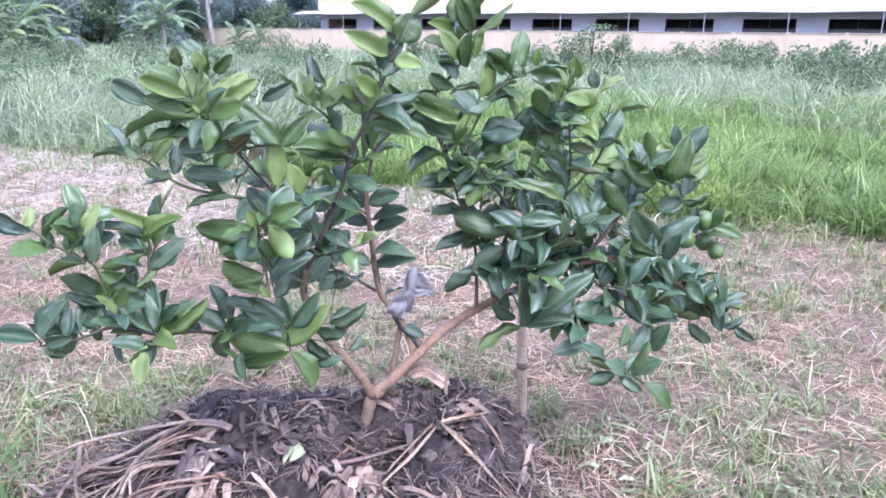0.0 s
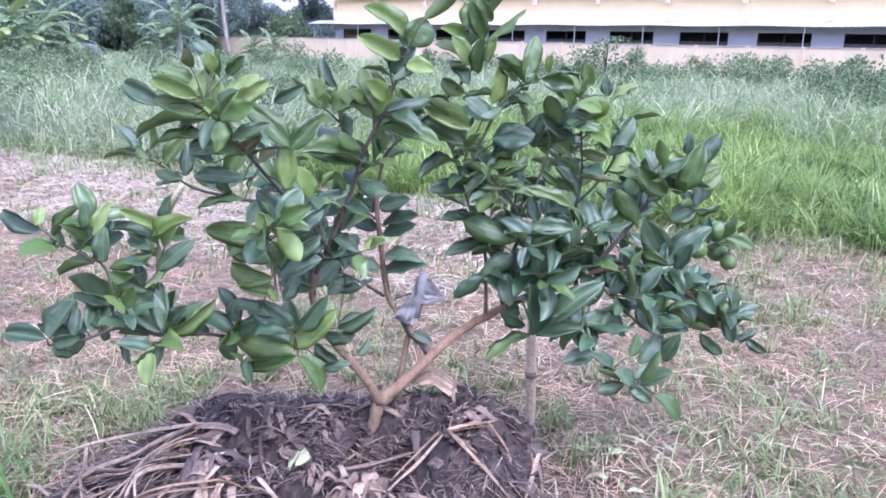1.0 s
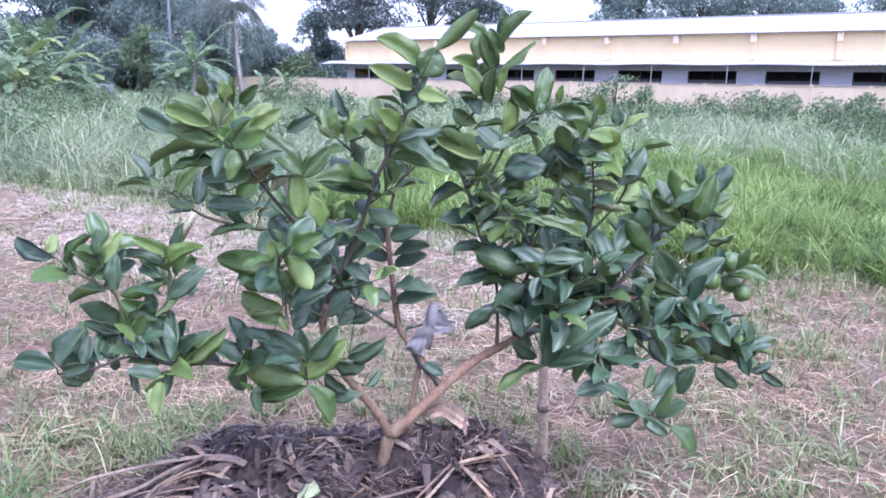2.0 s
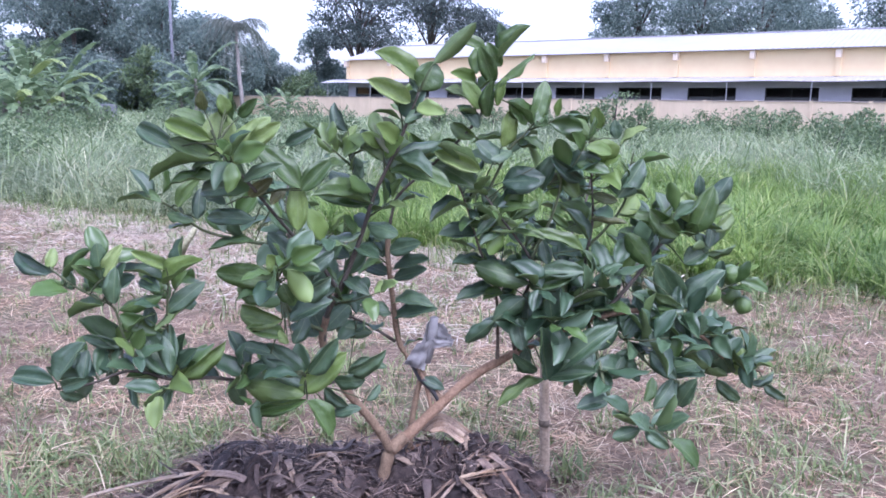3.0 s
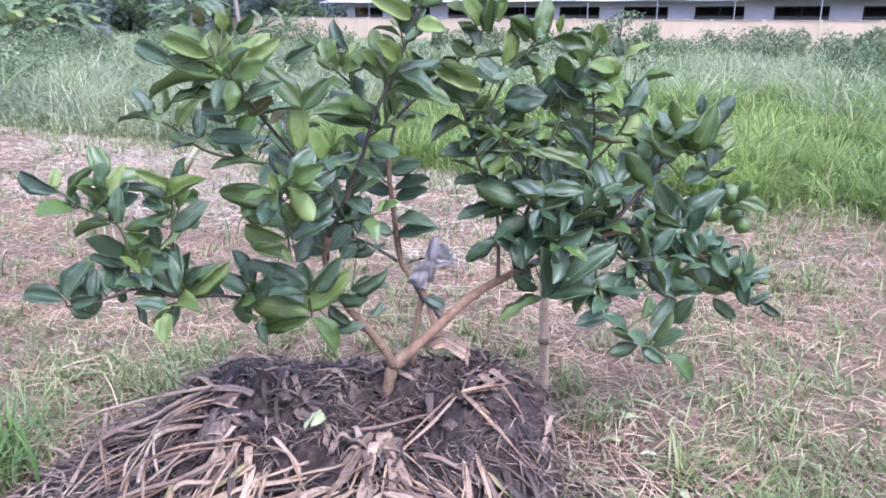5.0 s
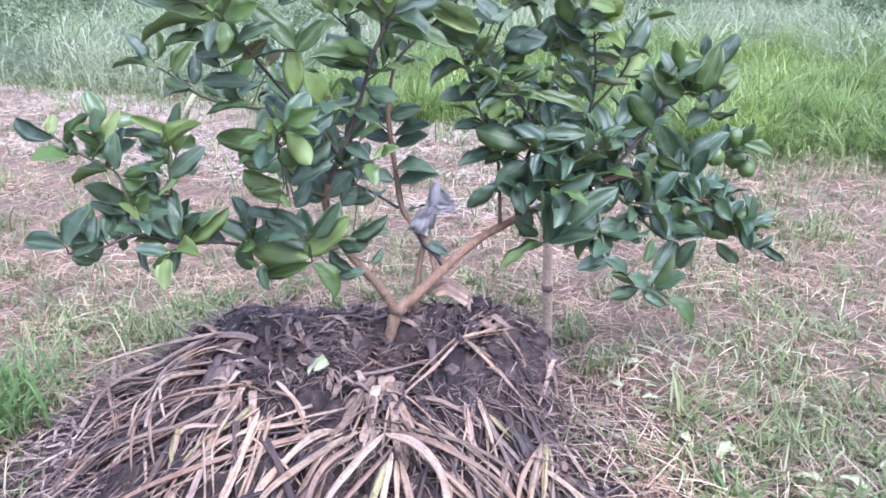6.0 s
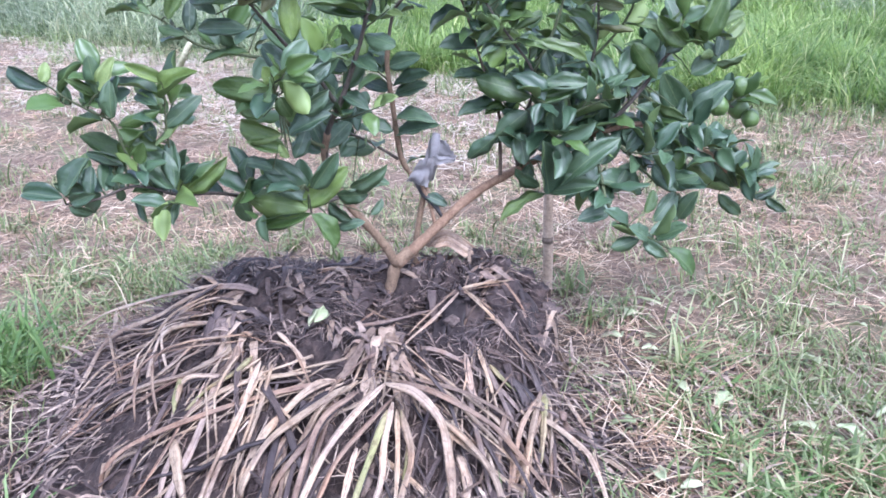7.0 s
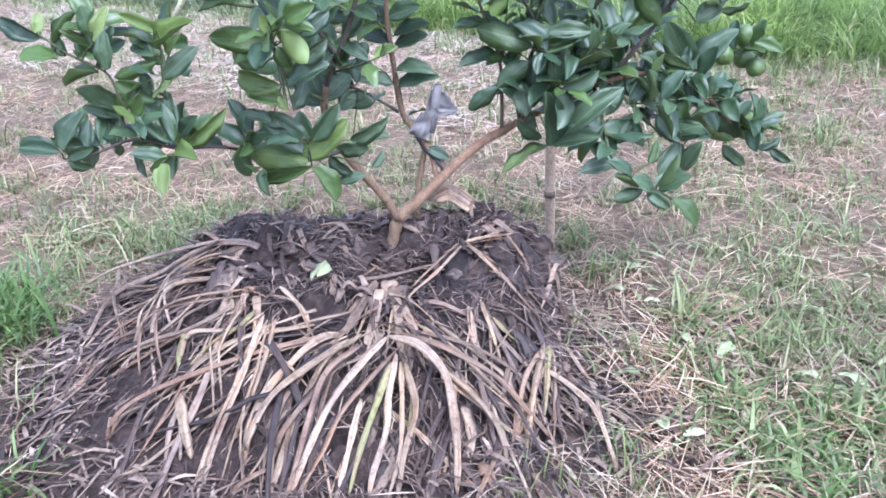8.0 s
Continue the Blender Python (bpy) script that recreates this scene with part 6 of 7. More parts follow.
build_stalks()
air_stalk([(-0.59, 1.54, 0.36), (-0.80, 1.66, 0.262), (-1.04, 1.80, 0.135), (-1.19, 1.89, 0.03)], 0.0105, STALK_PALE)
air_stalk([(-0.60, 1.55, 0.356), (-0.69, 1.51, 0.305), (-0.72, 1.50, 0.254)], 0.008, STALK_DARK)
laid_stalk([(-0.59, 1.51), (-0.69, 1.5), (-0.74, 1.47), (-0.75, 1.37)], 0.006, STALK_PALE, 0.025)
laid_stalk([(-0.57, 1.47), (-0.7, 1.48), (-0.87, 1.54), (-1, 1.59)], 0.006, STALK_PALE, 0.025)
laid_stalk([(-0.63, 1.48), (-0.74, 1.5), (-0.9, 1.54), (-1.06, 1.53)], 0.005, STALK, 0.015)
air_stalk([(-0.62, 1.53, 0.338), (-0.70, 1.45, 0.312), (-0.74, 1.39, 0.252), (-0.77, 1.33, 0.192), (-0.77, 1.30, 0.138)], 0.006, STALK)
laid_stalk([(-0.66, 1.46), (-0.8, 1.48), (-0.91, 1.46), (-0.98, 1.4)], 0.005, STALK, 0.015)
laid_stalk([(-0.72, 1.46), (-0.82, 1.44), (-0.89, 1.39), (-0.93, 1.32)], 0.005, STALK, 0.01)
air_stalk([(-1.12, 1.99, 0.042), (-0.97, 1.66, 0.118), (-0.84, 1.42, 0.157), (-0.81, 1.34, 0.138)], 0.006, STALK)
air_stalk([(-0.49, 1.37, 0.308), (-0.61, 1.33, 0.309), (-0.68, 1.30, 0.288), (-0.69, 1.27, 0.227), (-0.68, 1.25, 0.150)], 0.008, STALK)
laid_stalk([(-0.58, 1.37), (-0.65, 1.36), (-0.68, 1.32), (-0.8, 1.34), (-0.92, 1.34)], 0.007, STALK_PALE, 0.025)
laid_stalk([(-0.49, 1.35), (-0.64, 1.32), (-0.76, 1.28), (-0.88, 1.27), (-1.01, 1.33)], 0.008, STALK, 0.015)
laid_stalk([(-0.68, 1.31), (-0.84, 1.33), (-0.94, 1.24), (-0.97, 1.15), (-1.04, 1.12)], 0.007, STALK_DARK, 0.01)
laid_stalk([(-0.87, 1.34), (-0.94, 1.27), (-0.99, 1.22), (-1.08, 1.19)], 0.006, STALK, 0.008)
air_stalk([(-0.44, 1.31, 0.277), (-0.51, 1.29, 0.243), (-0.61, 1.28, 0.238), (-0.64, 1.26, 0.171)], 0.009, STALK)
air_stalk([(-0.46, 1.31, 0.281), (-0.50, 1.28, 0.253), (-0.56, 1.26, 0.221), (-0.62, 1.23, 0.162)], 0.011, STALK_GREEN)
air_stalk([(-0.50, 1.34, 0.292), (-0.51, 1.32, 0.261), (-0.55, 1.31, 0.227)], 0.011, STALK)
air_stalk([(-0.26, 1.27, 0.246), (-0.42, 1.23, 0.227), (-0.57, 1.19, 0.190), (-0.69, 1.15, 0.153), (-0.75, 1.12, 0.112), (-0.77, 1.10, 0.056)], 0.008, STALK)
air_stalk([(-0.24, 1.27, 0.239), (-0.38, 1.22, 0.200), (-0.51, 1.20, 0.171), (-0.61, 1.18, 0.139)], 0.008, STALK)
air_stalk([(-0.44, 1.31, 0.272), (-0.45, 1.23, 0.239), (-0.46, 1.17, 0.202), (-0.49, 1.05, 0.126), (-0.51, 0.97, 0.058)], 0.007, STALK)
air_stalk([(-0.41, 1.30, 0.268), (-0.42, 1.20, 0.214), (-0.44, 1.11, 0.156), (-0.47, 1.04, 0.096)], 0.007, STALK)
air_stalk([(-0.43, 1.30, 0.263), (-0.46, 1.18, 0.210), (-0.50, 1.06, 0.135), (-0.53, 0.95, 0.047)], 0.007, STALK)
air_stalk([(-0.23, 1.24, 0.249), (-0.31, 1.17, 0.223), (-0.38, 1.11, 0.191), (-0.42, 1.04, 0.136), (-0.43, 1.01, 0.085)], 0.01, STALK)
air_stalk([(-0.20, 1.23, 0.242), (-0.27, 1.15, 0.221), (-0.30, 1.05, 0.149), (-0.32, 0.95, 0.080), (-0.34, 0.94, 0.056)], 0.009, STALK)
air_stalk([(-0.21, 1.24, 0.238), (-0.29, 1.13, 0.189), (-0.35, 1.05, 0.142), (-0.37, 1.01, 0.088)], 0.009, STALK)
laid_stalk([(-0.3, 1.22), (-0.36, 1.12), (-0.37, 1.03), (-0.36, 0.94)], 0.007, STALK, 0.015)
laid_stalk([(-0.35, 1.14), (-0.34, 1.03), (-0.34, 0.94)], 0.007, STALK, 0.01)
laid_stalk([(-0.37, 0.99), (-0.42, 0.96), (-0.45, 0.95)], 0.008, STALK, 0.01)
laid_stalk([(-0.6, 1.17), (-0.61, 1.07), (-0.59, 0.95)], 0.007, STALK_DARK, 0.01)
air_stalk([(-0.61, 1.16, 0.154), (-0.57, 1.07, 0.123), (-0.55, 1.03, 0.079)], 0.013, STALK)
laid_stalk([(-0.47, 1.16), (-0.57, 1.08), (-0.65, 1.02), (-0.73, 1.01)], 0.007, STALK, 0.008)
laid_stalk([(-0.74, 1.22), (-0.78, 1.17), (-0.76, 1.08)], 0.006, STALK, 0.005)
air_stalk([(-0.14, 1.24, 0.259), (-0.19, 1.17, 0.237), (-0.25, 1.09, 0.187), (-0.29, 1.00, 0.125), (-0.32, 0.94, 0.056)], 0.009, STALK)
air_stalk([(-0.12, 1.22, 0.235), (-0.22, 1.09, 0.176), (-0.26, 1.01, 0.120), (-0.31, 0.94, 0.057)], 0.009, STALK)
air_stalk([(-0.13, 1.19, 0.222), (-0.15, 1.11, 0.189), (-0.18, 1.02, 0.127), (-0.20, 0.95, 0.059)], 0.01, STALK_GREEN)
air_stalk([(-0.12, 1.21, 0.230), (-0.13, 1.12, 0.186), (-0.13, 1.05, 0.145), (-0.15, 0.98, 0.099), (-0.16, 0.95, 0.056)], 0.009, STALK)
air_stalk([(-0.11, 1.20, 0.218), (-0.10, 1.10, 0.170), (-0.10, 1.02, 0.115), (-0.12, 0.95, 0.052)], 0.008, STALK)
air_stalk([(-0.10, 1.20, 0.216), (-0.07, 1.10, 0.168), (-0.09, 1.02, 0.113), (-0.10, 0.96, 0.053)], 0.008, STALK)
air_stalk([(-0.10, 1.20, 0.216), (-0.08, 1.14, 0.174), (-0.09, 1.08, 0.102)], 0.009, STALK_GREEN)
air_stalk([(-0.14, 1.24, 0.259), (-0.07, 1.21, 0.257), (-0.01, 1.16, 0.218), (0.01, 1.10, 0.160), (0.02, 1.03, 0.105), (0.02, 0.98, 0.037)], 0.011, STALK)
air_stalk([(-0.02, 1.20, 0.179), (0.07, 1.17, 0.122), (0.13, 1.15, 0.075), (0.21, 1.14, 0.023)], 0.008, STALK)
air_stalk([(-0.11, 1.27, 0.249), (-0.01, 1.25, 0.223), (0.10, 1.23, 0.165), (0.16, 1.20, 0.114), (0.25, 1.16, 0.015)], 0.009, STALK)
air_stalk([(-0.08, 1.29, 0.243), (0.04, 1.30, 0.201), (0.14, 1.30, 0.138), (0.18, 1.30, 0.089)], 0.007, STALK)
laid_stalk([(-0.01, 1.15), (-0.04, 1.09), (-0.06, 1.06)], 0.008, STALK_DARK, 0.02)
laid_stalk([(0.01, 1.13), (-0.02, 1.03), (-0.04, 0.96)], 0.009, STALK_DARK, 0.02)
laid_stalk([(0.03, 1.17), (0.05, 1.11), (0.04, 1.07)], 0.011, STALK, 0.01)
laid_stalk([(0.12, 1.11), (0.09, 1.04), (0.06, 0.98)], 0.009, STALK, 0.01)
laid_stalk([(0.07, 1.06), (0.09, 1.03), (0.12, 0.99)], 0.019, STALK, 0.005)
air_stalk([(0.23, 1.39, 0.139), (0.18, 1.29, 0.126), (0.16, 1.21, 0.092), (0.15, 1.13, 0.042)], 0.008, STALK)
air_stalk([(0.23, 1.40, 0.144), (0.20, 1.27, 0.112), (0.18, 1.17, 0.073), (0.17, 1.12, 0.032)], 0.008, STALK)
air_stalk([(0.24, 1.40, 0.134), (0.23, 1.29, 0.094), (0.22, 1.24, 0.042)], 0.009, STALK_GREEN)
air_stalk([(0.25, 1.40, 0.125), (0.25, 1.30, 0.092), (0.24, 1.21, 0.026)], 0.008, STALK)
air_stalk([(0.22, 1.35, 0.108), (0.28, 1.27, 0.110), (0.33, 1.21, 0.093), (0.36, 1.11, 0.045), (0.37, 1.08, 0.012)], 0.008, STALK)
air_stalk([(0.03, 1.63, 0.314), (0.09, 1.66, 0.315), (0.16, 1.70, 0.306)], 0.007, STALK)
air_stalk([(0.02, 1.62, 0.305), (-0.04, 1.50, 0.290), (-0.10, 1.42, 0.270), (-0.13, 1.38, 0.245)], 0.007, STALK)
air_stalk([(0.01, 1.63, 0.309), (-0.09, 1.46, 0.281), (-0.14, 1.38, 0.246)], 0.006, STALK)
air_stalk([(0.03, 1.64, 0.310), (0.10, 1.54, 0.286), (0.14, 1.50, 0.252)], 0.006, STALK)
air_stalk([(0.03, 1.63, 0.314), (0.12, 1.58, 0.267), (0.19, 1.52, 0.232), (0.24, 1.52, 0.166)], 0.006, STALK)
air_stalk([(0.14, 1.66, 0.325), (0.18, 1.61, 0.287), (0.22, 1.57, 0.226)], 0.005, STALK)
air_stalk([(-0.25, 1.46, 0.281), (-0.15, 1.53, 0.266), (-0.05, 1.63, 0.247)], 0.009, STALK_DARK)
air_stalk([(0.10, 1.39, 0.222), (0.14, 1.38, 0.180), (0.20, 1.39, 0.122)], 0.011, STALK_GREEN)
air_stalk([(0.07, 1.42, 0.255), (0.10, 1.35, 0.198), (0.12, 1.32, 0.140)], 0.007, STALK)
laid_stalk([(0.04, 1.41), (0.06, 1.34), (0.1, 1.31)], 0.008, STALK_DARK, 0.015)
laid_stalk([(0.23, 1.51), (0.32, 1.74), (0.4, 1.66)], 0.006, STALK, 0.015)
laid_stalk([(0.27, 1.55), (0.43, 1.76), (0.58, 1.77)], 0.005, STALK, 0.005)
laid_stalk([(0.45, 1.35), (0.54, 1.35), (0.63, 1.37)], 0.007, STALK, 0.005)
laid_stalk([(0.28, 1.49), (0.37, 1.56), (0.41, 1.6)], 0.006, STALK, 0.01)
laid_stalk([(0.29, 1.3), (0.24, 1.21), (0.21, 1.14)], 0.008, STALK_DARK, 0.008)
laid_stalk([(-0.38, 1.71), (-0.28, 1.78), (-0.19, 1.81)], 0.007, STALK, 0.015)
laid_stalk([(-0.38, 1.77), (-0.28, 1.84), (-0.35, 2.59)], 0.007, STALK_DARK, 0.015)
laid_stalk([(-0.23, 1.67), (-0.25, 1.62), (-0.28, 1.56)], 0.006, STALK_DARK, 0.01)
air_stalk([(-0.05, 1.24, 0.199), (0.04, 1.18, 0.160), (0.11, 1.12, 0.100), (0.13, 1.07, 0.033)], 0.009, STALK)
laid_stalk([(-0.19, 1.12), (-0.21, 1.03), (-0.23, 0.94)], 0.008, STALK_PALE, 0.025)
laid_stalk([(-0.24, 1.1), (-0.28, 1.03), (-0.29, 0.97)], 0.009, STALK_DARK, 0.015)
laid_stalk([(0.14, 1.31), (0.12, 1.21), (0.11, 1.1)], 0.007, STALK, 0.02)
laid_stalk([(-0.54, 1.43), (-0.64, 1.45), (-0.73, 1.46), (-0.75, 1.41), (-0.73, 1.32), (-0.68, 1.19)], 0.0075, STALK_PALE, 0.025)
laid_stalk([(-0.68, 1.46), (-0.74, 1.47), (-0.80, 1.45), (-0.79, 1.38), (-0.77, 1.29)], 0.006, STALK_PALE, 0.025)
laid_stalk([(-0.52, 1.34), (-0.64, 1.32), (-0.77, 1.31), (-0.91, 1.30), (-1.00, 1.31)], 0.008, STALK_PALE, 0.025)
laid_stalk([(-0.64, 1.54), (-0.75, 1.55), (-0.87, 1.57), (-0.94, 1.54), (-0.97, 1.45), (-1.01, 1.39)], 0.007, STALK_PALE, 0.025)
laid_stalk([(-0.74, 1.51), (-0.73, 1.44), (-0.69, 1.36), (-0.65, 1.32)], 0.005, STALK_PALE, 0.025)
laid_stalk([(-1.12, 1.99), (-0.93, 1.57), (-0.84, 1.40), (-0.80, 1.32)], 0.006, STALK, 0.02)
laid_stalk([(-0.61, 1.51), (-0.71, 1.50), (-0.78, 1.52), (-0.93, 1.60), (-1.16, 1.77), (-1.23, 1.67)], 0.006, STALK, 0.02)
laid_stalk([(-0.32, 1.30), (-0.46, 1.26), (-0.54, 1.23), (-0.62, 1.19), (-0.75, 1.17), (-0.77, 1.10)], 0.008, STALK, 0.02)
laid_stalk([(-0.42, 1.29), (-0.46, 1.23), (-0.49, 1.11), (-0.51, 1.01), (-0.52, 0.96)], 0.008, STALK, 0.02)
laid_stalk([(-0.26, 1.28), (-0.33, 1.22), (-0.40, 1.15), (-0.43, 1.08), (-0.43, 1.00)], 0.009, STALK, 0.02)
laid_stalk([(-0.21, 1.29), (-0.30, 1.16), (-0.34, 1.05), (-0.36, 0.96)], 0.009, STALK, 0.02)
laid_stalk([(-0.08, 1.31), (0.04, 1.28), (0.14, 1.22), (0.21, 1.14)], 0.008, STALK, 0.02)
laid_stalk([(-0.03, 1.34), (0.10, 1.30), (0.16, 1.24), (0.22, 1.14)], 0.007, STALK, 0.02)
laid_stalk([(0.08, 1.41), (0.14, 1.33), (0.19, 1.25)], 0.007, STALK_DARK, 0.02)
laid_stalk([(0.30, 1.49), (0.35, 1.39), (0.36, 1.21), (0.37, 1.06)], 0.008, STALK, 0.02)
laid_stalk([(0.28, 1.60), (0.37, 1.72), (0.42, 1.65)], 0.006, STALK, 0.02)
laid_stalk([(-0.42, 1.40), (-0.35, 1.34), (-0.33, 1.28)], 0.006, STALK, 0.02)
laid_stalk([(0.08, 1.24), (0.13, 1.16), (0.17, 1.08)], 0.009, STALK_DARK, 0.02)
laid_stalk([(-1.05, 1.19), (-0.98, 1.22), (-0.97, 1.30), (-0.93, 1.36), (-0.85, 1.38)], 0.006, STALK_DARK, 0.02)
laid_stalk([(0.09, 1.55), (0.14, 1.48), (0.22, 1.48), (0.28, 1.51), (0.29, 1.45)], 0.006, STALK, 0.02)
laid_stalk([(-0.24, 1.35), (-0.32, 1.32), (-0.42, 1.28), (-0.52, 1.24)], 0.007, STALK, 0.02)
laid_stalk([(-0.64, 1.32), (-0.64, 1.26), (-0.61, 1.19)], 0.006, STALK_GREEN, 0.02)
# a split pale stump of stalk ends behind the trunk
for i in range(9):
    u = i / 8
    air_stalk([(-0.085 + 0.03 * u, 1.88 - 0.05 * u, 0.33 + 0.02 * u), (-0.045 + 0.03 * u, 1.885 - 0.06 * u, 0.375 - 0.015 * u), (0.0 + 0.02 * u, 1.885 - 0.07 * u, 0.37 - 0.03 * u), (0.085, 1.86 - 0.06 * u, 0.315 - 0.01 * u)], 0.0085, STALK_PALE if i % 3 else STALK, True)


def ribbons(rng, p, heading, length, width, rise, bend, arc=0.1):
    """Short bent ribbons lying about; arrays in, vertices and quads out."""
    n = len(p)
    d = np.stack([np.cos(heading), np.sin(heading), rise], 1)
    s = np.stack([-np.sin(heading), np.cos(heading), rng.uniform(-0.5, 0.5, n)], 1)
    out = []
    for u in (0.0, 0.5, 1.0):
        c = p + d * (length * u)[:, None] + s * (bend * length * u * u)[:, None] + np.array((0, 0, 1)) * (arc * length * math.sin(math.pi * u))[:, None]
        w = width * (1.0 if u < 1 else 0.4)
        out += [c - s * w[:, None] / 2, c + s * w[:, None] / 2]
    v = np.stack(out, 1).reshape(-1, 3)
    o = np.arange(n)[:, None] * 6
    q = np.concatenate([o + np.array((k, k + 1, k + 3, k + 2)) for k in (0, 2)], 1).reshape(-1, 4)
    return v, q


def patchy(x, y, scale, seed):
    return np.array([noise.noise((a * scale, b * scale, seed)) for a, b in zip(x, y)])


def build_fibres():
    rng = np.random.default_rng(8)
    n = 15000
    x, y = rng.uniform(-1.3, 0.45, n), rng.uniform(0.6, 2.1, n)
    h = np.array([heap_top(a, b) for a, b in zip(x, y)])
    k = (h > 0.03) & (patchy(x, y, 5, 14) > rng.uniform(-0.4, 0.5, n)) & ((x < 0.02) | (y < 1.52) | (rng.random(n) < 0.35))
    x, y, h = x[k], y[k], h[k]
    n = len(x)
    p = np.stack([x, y, h + rng.uniform(0.0, 0.016, n)], 1) - HOFF
    out = np.arctan2(y - 1.65, x + 0.2)
    v, q = ribbons(rng, p, out + rng.normal(0, 0.6, n), rng.uniform(0.015, 0.11, n), 0.0012 + 0.005 * rng.random(n) ** 2, rng.uniform(-0.5, 0.25, n), rng.uniform(-0.5, 0.5, n))
    ob = new("fibre", quads_mesh("fibre", v, q, FIBRE))
    ob.parent = heap
    tagged(ob, "fine dry fibres and shreds", kind="stuff")
    n = 8000
    x, y = rng.normal(-0.14, 0.3, n), rng.normal(1.62, 0.14, n)
    h = np.array([heap_top(a, b) for a, b in zip(x, y)])
    k = (h > 0.08) & (patchy(x, y, 7, 3) > rng.uniform(-0.3, 0.4, n)) & (x < 0.24)
    x, y, h = x[k], y[k], h[k]
    n = len(x)
    p = np.stack([x, y, h + 0.035 * rng.random(n) ** 1.6], 1) - HOFF
    way = 6 * patchy(x, y, 4, 21)
    v, q = ribbons(rng, p, way + rng.normal(0, 0.5, n), rng.uniform(0.02, 0.09, n), rng.uniform(0.0012, 0.004, n), rng.uniform(-0.7, 0.2, n), rng.uniform(-0.7, 0.7, n))
    ob = new("matted_fibre", quads_mesh("matted_fibre", v, q, FIBRE_DARK))
    ob.parent = heap
    tagged(ob, "black matted rotten fibres", kind="stuff")
    n = 3600
    a = rng.uniform(0, 2 * math.pi, n)
    rr = 0.62 + 0.6 * rng.random(n) ** 1.3
    x, y = HEAP_C[0] - 0.1 + np.cos(a) * rr, HEAP_C[1] - 0.12 + np.sin(a) * rr * 0.85
    k = np.array([heap_height(p, q) < 0.09 for p, q in zip(x, y)]) & ((y < 1.7) | (rng.random(n) < 0.3))
    x, y = x[k], y[k]
    n = len(x)
    p = np.stack([x, y, np.array([max(heap_top(p, q), 0) for p, q in zip(x, y)]) + rng.uniform(0.004, 0.03, n)], 1) - HOFF
    v, q = ribbons(rng, p, rng.uniform(0, 6.28, n), rng.uniform(0.02, 0.1, n), rng.uniform(0.002, 0.011, n), rng.normal(0, 0.25, n), rng.uniform(-0.5, 0.5, n))
    ob = new("litter", quads_mesh("litter", v, q, FIBRE))
    ob.parent = heap
    tagged(ob, "dark shreds scattered round the foot", kind="stuff")


build_fibres()


def clod(x, y, r, seed):
    """A lump of matted mulch on the heap."""
    bm = bmesh.new()
    bmesh.ops.create_icosphere(bm, subdivisions=3, radius=r)
    for v in bm.verts:
        d = v.co.normalized()
        v.co *= 1 + 0.45 * noise.noise(d * 1.6 + Vector((seed, 0, 0))) + 0.35 * noise.noise(d * 5 + Vector((0, seed, 0))) + 0.3 * noise.noise(d * 13 + Vector((0, 0, seed)))
        v.co.z *= 0.65
    for f in bm.faces:
        f.smooth = True
    ob = part("clod", bm, CLOD if seed % 3 < 1 else HEAP, heap)
    ob.location = Vector((x, y, heap_top(x, y) + r * 0.15)) - Vector(HOFF)


def rotten_sheet(x, y, heading, length, width, seed, lift=0.0, mat=None):
    """A crumpled ragged piece of rotten sheath draped over the heap."""
    nu, nv = 12, 7
    d = np.array((math.cos(heading), math.sin(heading)))
    sd = np.array((-d[1], d[0]))
    top = []
    for i in range(nu):
        u = i / (nu - 1)
        rag = 0.75 + 0.5 * noise.noise((u * 4, seed, 2))
        for j in range(nv):
            w = (j / (nv - 1) - 0.5) * width * rag * (1 - 0.45 * u * u)
            p = np.array((x, y)) + d * (u * length + 0.25 * width * noise.noise((j * 1.3, seed, 7)) * (u > 0.9)) + sd * (w + 0.3 * width * noise.noise((u * 2, seed, 0)))
            z = max(heap_top(p[0], p[1]), 0) + 0.008 + lift * (1 - u) + 0.3 * width * abs(noise.noise((u * 5, j * 0.55, seed))) + 0.12 * width * noise.noise((u * 14, j * 1.7, seed))
            top.append(np.array((p[0], p[1], z)) - HOFF)
    v = top + [p - np.array((0, 0, 0.003)) for p in top]
    n = len(top)
    f = []
    for i in range(nu - 1):
        for j in range(nv - 1):
            a = i * nv + j
            f += [(a, a + nv, a + nv + 1, a + 1), (n + a, n + a + 1, n + a + nv + 1, n + a + nv)]
    rim = [i * nv for i in range(nu)] + [(nu - 1) * nv + j for j in range(1, nv)] + [i * nv + nv - 1 for i in range(nu - 2, -1, -1)] + list(range(nv - 2, 0, -1))
    f += [(a, n + a, n + b, b) for a, b in zip(rim, rim[1:] + rim[:1])]
    link_mesh("rotten_sheet", v, f, mat or (SHEET if seed % 3 else STALK_TORN), heap)


